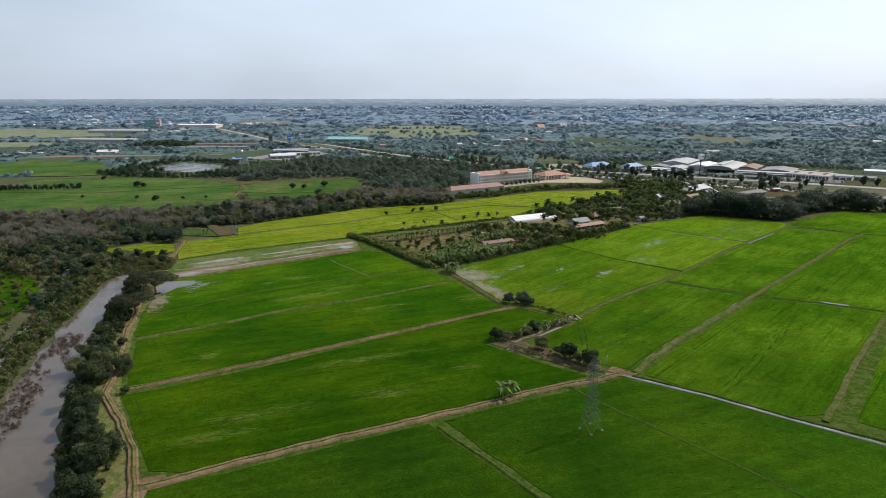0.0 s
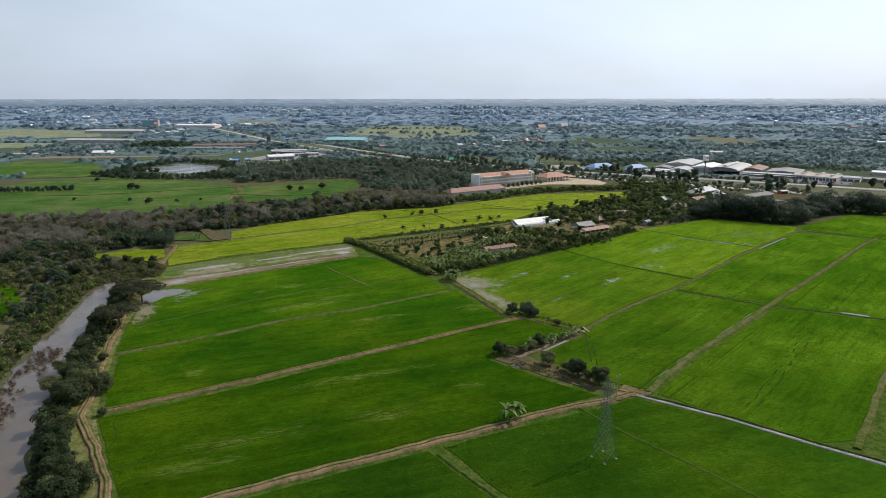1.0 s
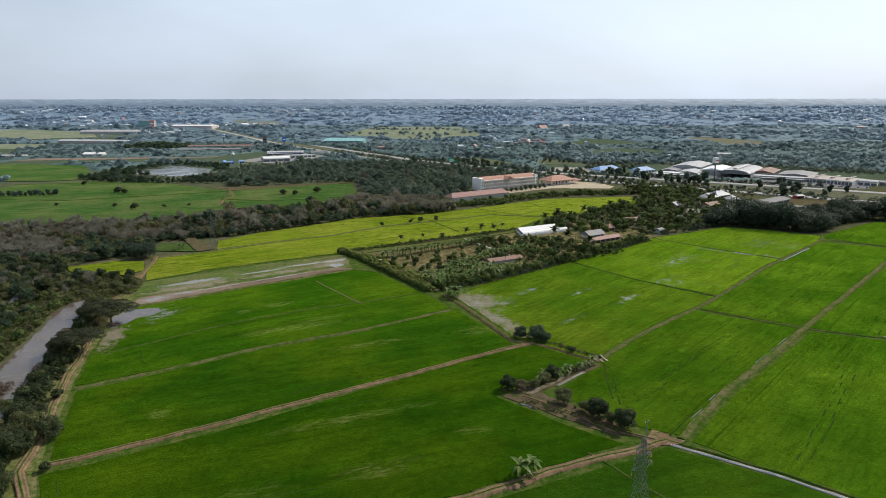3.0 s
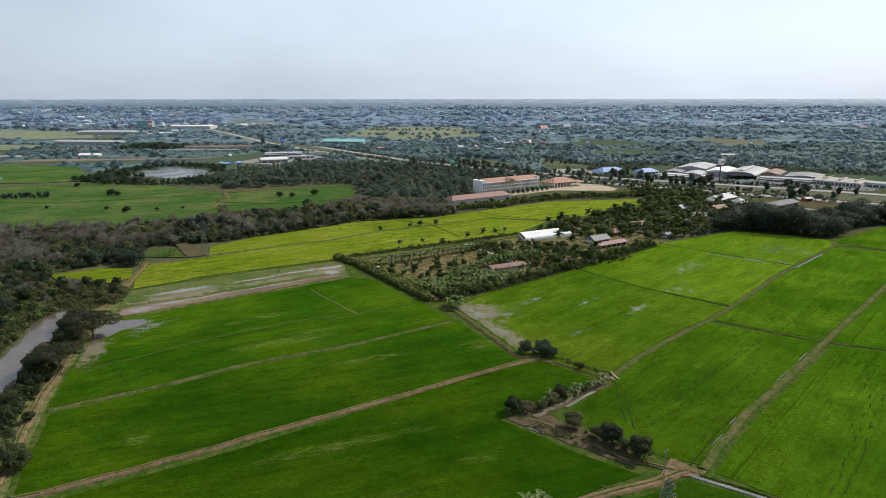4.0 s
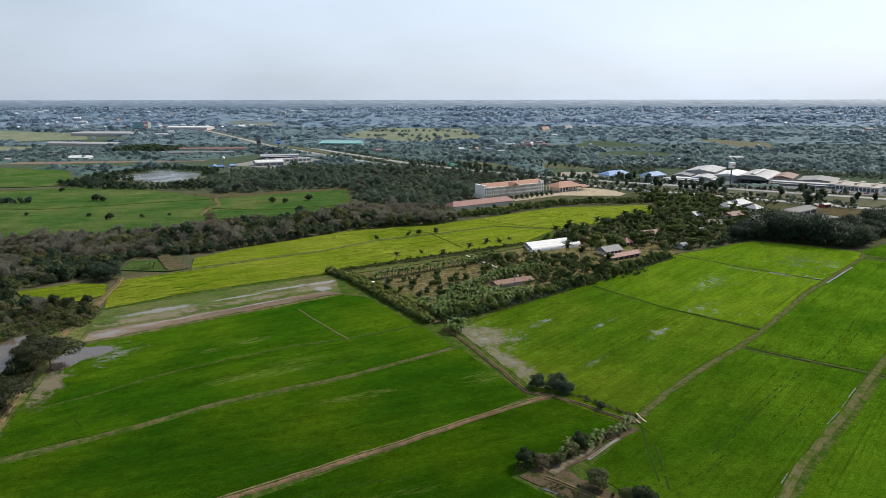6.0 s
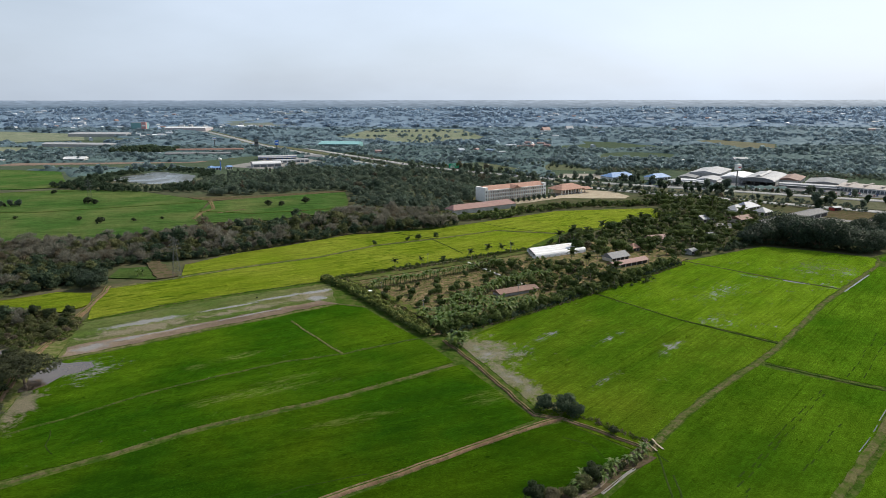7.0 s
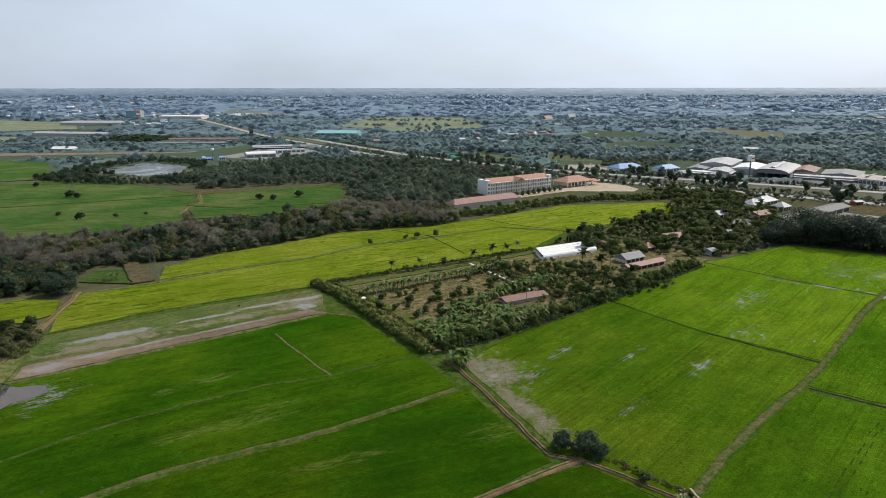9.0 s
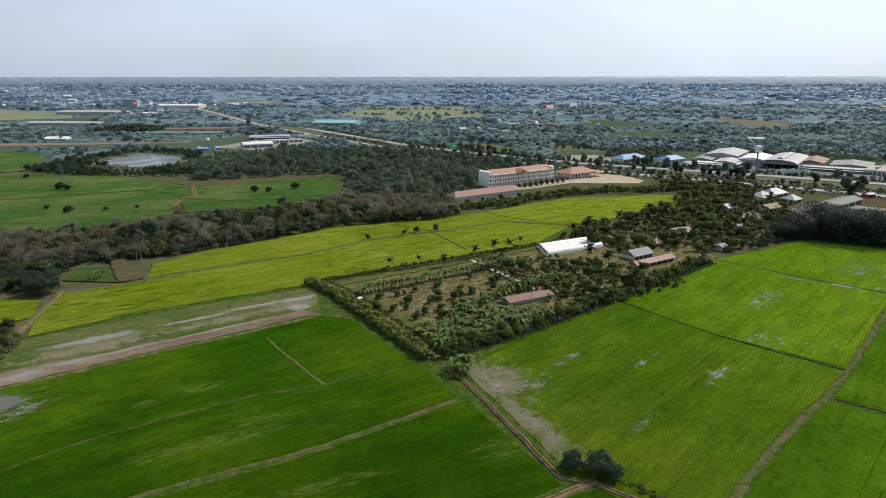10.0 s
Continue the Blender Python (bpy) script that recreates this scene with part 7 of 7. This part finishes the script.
def banana(k):
    t = thing("banana_plant", "green banana plant with long arching leaves", "banana plant", "banana plants of the orchard")
    bm = bmesh.new()
    beam(bm, (0, 0, -0.2), (0.05, 0, 2.2), 0.34, 0.2, 6)
    part("stem", bm, M_STEM, t)
    for i in range(8):
        o = new("leaf", LEAFS[(i + k) % 3])
        o.parent = t
        o.matrix_basis = pose(0, 0, 1.9 + 0.05 * i, 0, (-40, -22, -6)[i % 3], i * 137.5 + 20 * k) @ Matrix.Scale(0.85 + 0.1 * ((i * 7 + k) % 4), 4)
    return t


def shed_near(x, y):
    """True on and just in front of the long farm shed."""
    dx, dy = x - 37, y - 441
    a, b = dx * 0.883 + dy * 0.469, -dx * 0.469 + dy * 0.883
    return abs(a) < 14 and -13 < b < 6


bananas = [banana(0), banana(1), banana(2)]
row_spots = []
for i in range(44):
    row_spots.append(orch(8 + i * 2.1 + rnd.uniform(-0.5, 0.5), 80 + rnd.uniform(-1.8, 1.8)))
for i in range(120):
    row_spots.append(orch(rnd.uniform(6, 72), rnd.choice((6, 9.5, 13, 16.5, 20, 23.5)) + rnd.uniform(-0.8, 0.8)))
for i in range(26):
    row_spots.append(orch(28 + i * 1.7, 30 + i * 0.5 + rnd.uniform(-2, 2)))
for i in range(24):
    row_spots.append(orch(66 + i * 1.9, 44 + rnd.uniform(-2.5, 2.5)))
for i in range(10):
    row_spots.append((4 + rnd.uniform(-3, 4), 366 + rnd.uniform(-5, 3)))
row_spots = [p for p in row_spots if not shed_near(*p)]
row_spots += [(20.5, 201), (22.5, 202.5), (24, 203), (-183, 472), (-181, 474), (-184, 475)]
for k, (x, y) in enumerate(row_spots):
    put(bananas[k % 3], x, y, -0.1, rnd.uniform(1.0, 1.6))

# single trees -------------------------------------------------------------
T_BUSH = make_tree("bush", "rounded dark green bush", "bush", 3.6, 2.9, 0.2, 6, 280, 0.5, M_LEAF_DARK, 0.16)
T_MANGO = make_tree("fruit_tree", "small dark green fruit tree in bare soil", "tree", 4.4, 3.8, 0.35, 7, 620, 0.42, M_LEAF, 0.2)
T_GREY = make_tree("thorn_tree", "dense grey-green small tree beside the canal", "tree", 8.4, 6.2, 0.1, 12, 2200, 0.45, M_LEAF_SHADE, 0.35)
T_RAIN = make_tree("rain_tree", "wide spreading dark rain tree with umbrella crown", "tree", 17.0, 11.0, 5.2, 12, 3300, 0.5, M_LEAF_RAIN, 0.9, 0.42, 0.95, -0.3)
T_BANK = make_tree("bank_tree", "dense green tree on the river bank", "tree", 11.0, 9.0, 1.6, 9, 2400, 0.5, M_LEAF, 0.5)
T_BANK2 = make_tree("bank_tree", "dark shaggy tree on the river bank", "tree", 10.0, 8.0, 1.0, 10, 3000, 0.44, M_LEAF_DARK, 0.5)
T_OLIVE = make_tree("bank_tree", "dry olive tree on the river bank", "tree", 9.0, 6.5, 0.8, 9, 1900, 0.46, M_LEAF_OLIVE, 0.4)
T_BIG = make_tree("big_tree", "tall broad dark green tree", "tree", 20.0, 15.0, 0.8, 18, 5200, 0.68, M_LEAF_BIG, 0.9, 0.8, 0.85, -0.9)
T_MID = make_tree("tree", "mid-sized leafy green village tree", "tree", 8.5, 9.0, 1.2, 9, 1400, 0.58, M_LEAF, 0.4)
T_ROAD = make_tree("roadside_tree", "compact grey-green roadside tree", "tree", 6.5, 8.5, 0.2, 8, 460, 0.85, M_LEAF_WOOD2, 0.3, low=-0.95)
T_TALL = make_tree("tall_tree", "tall dark bushy tree in front of the market", "tree", 9.0, 15.0, 0.2, 10, 900, 1.0, M_LEAF_SHADE, 0.5, low=-0.95)
for x, y, s in ((52, 290, 1.0), (-135, 249, 1.3), (-112, 205, 1.0), (62, 283, 0.5), (-100, 430, 0.3)):
    put(T_BUSH, x, y, 0, s)
for x, y, s in ((33, 306, 0.8), (39.5, 304, 1.0), (42.5, 301.5, 0.75)):
    put(T_GREY, x, y, 0.1, s)
for x, y, s in ((22.5, 255.5, 0.62), (40, 265, 0.6), (50, 235, 0.8), (56.5, 228, 0.78)):
    put(T_BANK2, x, y, 0.1, s)
for x, y, s in ((27, 255, 0.55), (32, 257, 0.5), (36.5, 261, 0.55), (40.5, 245, 0.75), (46.5, 239, 0.6), (53, 231.5, 0.6)):
    put(T_OLIVE, x, y, 0.1, s)
for k in range(14):
    x, y = 33 + k * 1.9, 259 + k * 1.45
    put(bananas[k % 3], x + rnd.uniform(-2, 2), y + rnd.uniform(-1, 1), 0.0, rnd.uniform(0.6, 1.0))
merged("grove_undergrowth", along([(20, 253), (34, 259), (46, 267), (58, 277)], 1.8, 0.0, 1.2) + along([(34, 246), (46, 237), (57, 228)], 3.2, 1.5, 1.0), K_BUSH, M_LEAF_OLIVE, "olive shrubs under the small grove", "scrub", z=-0.1, lo=0.35, hi=0.8)
merged("grove_grass", along([(20, 254), (34, 260), (46, 269), (58, 279)], 0.6, 1.0, 1.0) + along([(26, 246), (44, 235), (58, 224)], 0.6, 0.0, 2.2) + along([(34, 304), (45, 298), (60, 283)], 0.6, 2.0, 1.2), K_TALLTUFT, M_GRASS, "tall rough grass round the grove", "grass", z=0.0, lo=0.4, hi=0.9)
put(T_RAIN, -148, 289, -0.2, 1.0)
put(T_RAIN, -153, 322, -0.2, 1.1)
put(T_RAIN, -163, 333, -0.2, 0.8)
for x, y, s in ((-127, 212, 0.9), (-130, 226, 1.0), (-137, 233, 0.8), (-121, 222, 0.75), (-100, 160, 0.9), (-118, 196, 0.7)):
    put(T_OLIVE if (x * 7 + y) % 3 < 1 else T_BANK2, x, y, -0.3, s * 1.15)
for x, y, s in ((-104, 168, 1.0), (-97, 156, 1.1), (-92, 142, 1.0), (-112, 180, 1.0), (-96, 164, 0.9), (-116, 186, 0.9), (-86, 130, 1.0), (-108, 174, 0.8), (-125, 214, 0.9), (-130, 230, 0.9), (-136, 233, 0.8), (-132, 218, 0.8), (-142, 250, 0.6)):
    put(T_BANK2, x, y, -0.3, s)
for x, y, s in ((-139, 222, 0.9), (-146, 240, 0.7), (-150, 262, 0.7), (-160, 290, 0.7), (-165, 305, 0.7), (-174, 335, 0.7), (-176, 352, 0.7), (-172, 372, 0.7), (-180, 380, 0.7)):
    put(T_OLIVE, x, y, -0.3, s)
put(T_BIG, -197, 450, LOW, 0.72, label="broad dark tree beside the fork of a dirt track")
put(T_BIG, -212, 462, LOW, 0.6)
merged("wood_edge", scatter([(-250, 438), (-214, 446), (-204, 458), (-207, 495), (-190, 506), (-164, 520), (-190, 524), (-225, 505), (-262, 460)], 4.0, 0.9, 1.0), K_WOOD, M_LEAF_SHADE, "dark green growth at the edge of the woods", "woods", lo=0.4, hi=0.95)
for x, y, s in ((-203, 448, 0.8), (-178, 388, 0.55), (-190, 398, 0.7), (-184, 404, 0.6), (-200, 402, 0.7)):
    put(T_BANK2, x, y, -0.3, s)
# fruit trees in the orchard
for i in range(64):
    s, r = 6 + rnd.random() * 74, (33, 40, 52, 60, 70)[i % 5] + rnd.uniform(-2, 2)
    if not shed_near(*orch(s, r)):
        put(T_MANGO, *orch(s, r), -0.1, rnd.uniform(0.5, 1.1))
for i in range(66):
    s, r = 80 + 62 * rnd.random() ** 0.7, rnd.uniform(6, 92)
    if (s < 104 or r < 62) and not shed_near(*orch(s, r)):
        put(T_MID if i % 4 else T_OLIVE, *orch(s, r), -0.1, rnd.uniform(0.35, 0.75))
for x, y, s in ((-363, 746, 2.6), (-354, 744, 2.0), (-175, 733, 2.3), (-162, 732, 2.0), (-142, 748, 2.6), (-439, 816, 1.8), (-294, 640, 2.2), (-320, 655, 1.4), (-270, 650, 1.2), (-250, 660, 1.0), (-380, 660, 1.2)):
    put(T_BUSH, x, y, -0.2, s)
for k in range(34):
    put(T_ROAD, -560 + k * 4.2, 698 + k * 1.0 + rnd.uniform(-2, 2), -0.2, rnd.uniform(0.55, 0.95), label="slender green tree of a row across far paddies")
for x, y, s in ((-51, 556, 0.9), (-7, 580, 1.1), (-20, 574, 1.2), (-28, 570, 0.9)):
    put(T_MANGO, x, y, 0, s)
# tall dark trees behind the right-hand paddies
for x, y, s in ((222, 560, 0.7), (236, 566, 0.85), (252, 556, 0.9), (266, 548, 1.0), (281, 542, 1.0), (297, 541, 1.0), (312, 556, 1.0), (330, 572, 0.9), (348, 585, 0.85), (368, 590, 0.8), (390, 584, 0.9), (412, 574, 0.8), (440, 560, 0.8), (470, 545, 0.8),
                (260, 580, 0.9), (284, 574, 1.0), (306, 584, 0.95), (330, 600, 0.85), (360, 612, 0.8), (400, 605, 0.8), (440, 590, 0.8), (280, 604, 0.8), (500, 530, 0.8)):
    put(T_BIG, x, y, LOW, s * (1.22 + 0.32 * math.sin(x * 0.052 + 0.9)))
village_clear = [[(218, 618), (228, 646), (252, 646), (246, 614)], [(246, 655), (262, 690), (300, 712), (310, 690), (290, 662)]]
village = [(104, 520), (120, 532), (160, 520), (190, 534), (222, 566), (250, 600), (262, 640), (300, 690), (282, 742), (232, 780), (205, 740), (212, 700), (160, 640), (100, 596), (74, 560)]
for x, y in scatter(village, 9.0, 0.9, 0.8, village_clear):
    put(T_MID if rnd.random() < 0.55 else (T_BANK if rnd.random() < 0.6 else T_OLIVE), x, y, LOW, rnd.choice((0.4, 0.55, 0.7, 0.95)) * rnd.uniform(0.9, 1.1))
for x, y in scatter([(205, 748), (282, 735), (318, 716), (335, 722), (300, 752), (240, 796), (215, 800)], 9.0, 0.9):
    put(T_MID if rnd.random() < 0.6 else T_OLIVE, x, y, LOW, rnd.uniform(0.4, 0.75))
merged("village_scrub", scatter(village, 5.5, 0.6), K_BUSH, M_LEAF, "green undergrowth between village trees", "scrub", lo=1.0, hi=1.8)
merged("school_hedge", along([(8, 660), (40, 664), (84, 706), (130, 728), (200, 738), (250, 770)], 0.9, 0.0, 8.0), K_BUSH, M_LEAF, "overgrown green bank below the school", "scrub", lo=1.1, hi=2.3)
for x, y in along([(10, 668), (84, 712), (140, 734), (205, 744)], 16, 0.0, 4.0):
    put(T_MID, x, y, LOW, rnd.uniform(0.4, 0.75))
for k in range(9):
    put(T_ROAD, 70 + k * 6.0, 751 + k * 4.6, LOW, rnd.uniform(0.6, 0.8))
for x, y in scatter([(60, 1170), (150, 1205), (200, 1120), (225, 1060), (130, 1090)], 15.0, 0.7):
    put(T_ROAD, x, y, LOW, rnd.uniform(0.4, 0.9))
merged("plantation", scatter([(322, 1062), (440, 1084), (560, 1010), (640, 940), (600, 915), (540, 945), (480, 955), (420, 1005), (375, 1045)], 5.5, 0.95, 1.0), K_WOOD, M_LEAF_WOOD2, "pale green plantation behind the market", "trees", lo=0.35, hi=0.8)
merged("plantation", scatter([(205, 985), (300, 1000), (318, 1060), (240, 1055)], 7.0, 0.9, 1.0), K_WOOD, M_LEAF_WOOD2, "green garden trees behind the blue roofs", "trees", lo=0.5, hi=1.1)
# roadside trees
merged("median_scrub", along(NEAR_LANE[3:10], 2.6, 16.0, 7.0) + along(FAR_LANE[3:10], 3.0, 11.0, 3.0) + along(NEAR_LANE[4:10], 3.0, -12.0, 3.5), K_BUSH, M_LEAF_WOOD2, "haze-paled shrubs along the highway", "scrub", lo=0.8, hi=2.3)
for x, y in along(NEAR_LANE[4:10], 13, 20.0, 5.0) + along(FAR_LANE[4:10], 11, 13.0, 3.5):
    put(T_ROAD, x, y, LOW, rnd.choice((0.5, 0.7, 0.9, 1.1, 1.5)) * rnd.uniform(0.85, 1.15))
for x, y in along(NEAR_LANE[4:8], 17, -13.0, 4.0):
    put(T_ROAD, x, y, LOW, rnd.uniform(0.5, 0.9))
for x, y in ((254, 853), (258, 848), (276, 832), (281, 826), (288, 822), (304, 815), (308, 811), (300, 819), (230, 925), (246, 916), (262, 906), (381, 758), (386, 745), (396, 752), (356, 706), (428, 745), (446, 744), (500, 752), (512, 745), (540, 735), (560, 718), (238, 918), (366, 778), (417, 822)):
    put(T_TALL, x, y, LOW, rnd.uniform(0.6, 0.95))
merged("far_woods", scatter([(-668, 1378), (-560, 1372), (-548, 1440), (-640, 1490)], 9.0, 0.95, 1.0), K_FAR1, M_LEAF_SHADE, "tall dark trees beside the building ground", "woods", lo=1.2, hi=1.9)
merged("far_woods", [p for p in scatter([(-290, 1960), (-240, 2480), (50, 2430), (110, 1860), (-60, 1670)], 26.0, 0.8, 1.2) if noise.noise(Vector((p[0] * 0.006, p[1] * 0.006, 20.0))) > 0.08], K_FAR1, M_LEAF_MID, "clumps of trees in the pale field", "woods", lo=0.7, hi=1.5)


# palms ----------------------------------------------------------------------
def frond_mesh():
    bm = bmesh.new()
    L = 3.6
    pts = [(L * f * (1 - 0.12 * f), L * (0.55 * f - 0.95 * f * f)) for f in (0, 0.2, 0.4, 0.6, 0.8, 1.0)]
    for (x0, z0), (x1, z1) in zip(pts, pts[1:]):
        for s in (-1, 1):
            for q in (0.0, 0.33, 0.66):
                xa, za = x0 + (x1 - x0) * q, z0 + (z1 - z0) * q
                w = 1.15 * (1 - 0.55 * abs(xa / L - 0.35))
                v = [bm.verts.new(p) for p in ((xa, 0, za), (xa + 0.2, 0, za), (xa + 0.5, s * w, za - 0.32), (xa + 0.22, s * w, za - 0.36))]
                bm.faces.new(v)
    me = bpy.data.meshes.new("frond")
    bm.to_mesh(me)
    bm.free()
    me.materials.append(M_PALM)
    return me


FROND = frond_mesh()


def palm(k, h):
    t = thing("coconut_palm", "coconut palm with a thin grey trunk", "palm", "palms round the orchard and village")
    bm = bmesh.new()
    p = Vector((0, 0, -0.4))
    for i in range(5):
        q = Vector((0.06 * (i + 1) ** 1.5 * (1 if k % 2 else -1), 0.05 * i * k, h * (i + 1) / 5))
        beam(bm, p, q, 0.42 - 0.05 * i, 0.37 - 0.05 * i, 7)
        p = q
    part("trunk", bm, M_PALMBARK, t, smooth=True)
    for i in range(17):
        o = new("frond", FROND)
        o.parent = t
        o.matrix_basis = pose(p.x, p.y, p.z, 0, (-78, -55, -32, -8, 18)[i % 5], i * 137.5 + 31 * k) @ Matrix.Scale(0.9 + 0.05 * (i % 4), 4)
    bm = bmesh.new()
    for i in range(6):
        bmesh.ops.create_icosphere(bm, subdivisions=1, radius=0.17, matrix=Matrix.Translation((p.x + 0.3 * math.cos(i * 1.05), p.y + 0.3 * math.sin(i * 1.05), p.z - 0.3)))
    part("coconuts", bm, M_STEM, t)
    return t


palms = [palm(0, 7.5), palm(1, 9.0), palm(2, 5.0)]
for i, (x, y, s) in enumerate(((-31, 487, 0.8), (-15, 493, 0.7), (-1, 494, 1.0), (17, 510, 0.9), (28, 516, 0.95), (38, 530, 1.0), (46, 537, 0.7), (-22, 490, 0.4), (8, 502, 0.5))):
    put(palms[i % 3], x, y, -0.2, s * 0.9)
for i, (x, y) in enumerate(scatter(village, 18.0, 0.8)):
    put(palms[i % 3], x, y, LOW, rnd.uniform(0.8, 1.25))
for i in range(12):
    put(palms[i % 3], *orch(rnd.uniform(100, 160), rnd.uniform(5, 60)), -0.2, rnd.uniform(0.8, 1.3))
for i, (x, y) in enumerate(along(FAR_LANE[4:9], 26, -16.0, 3.0)):
    put(palms[i % 3], x, y, LOW, rnd.uniform(0.8, 1.2))
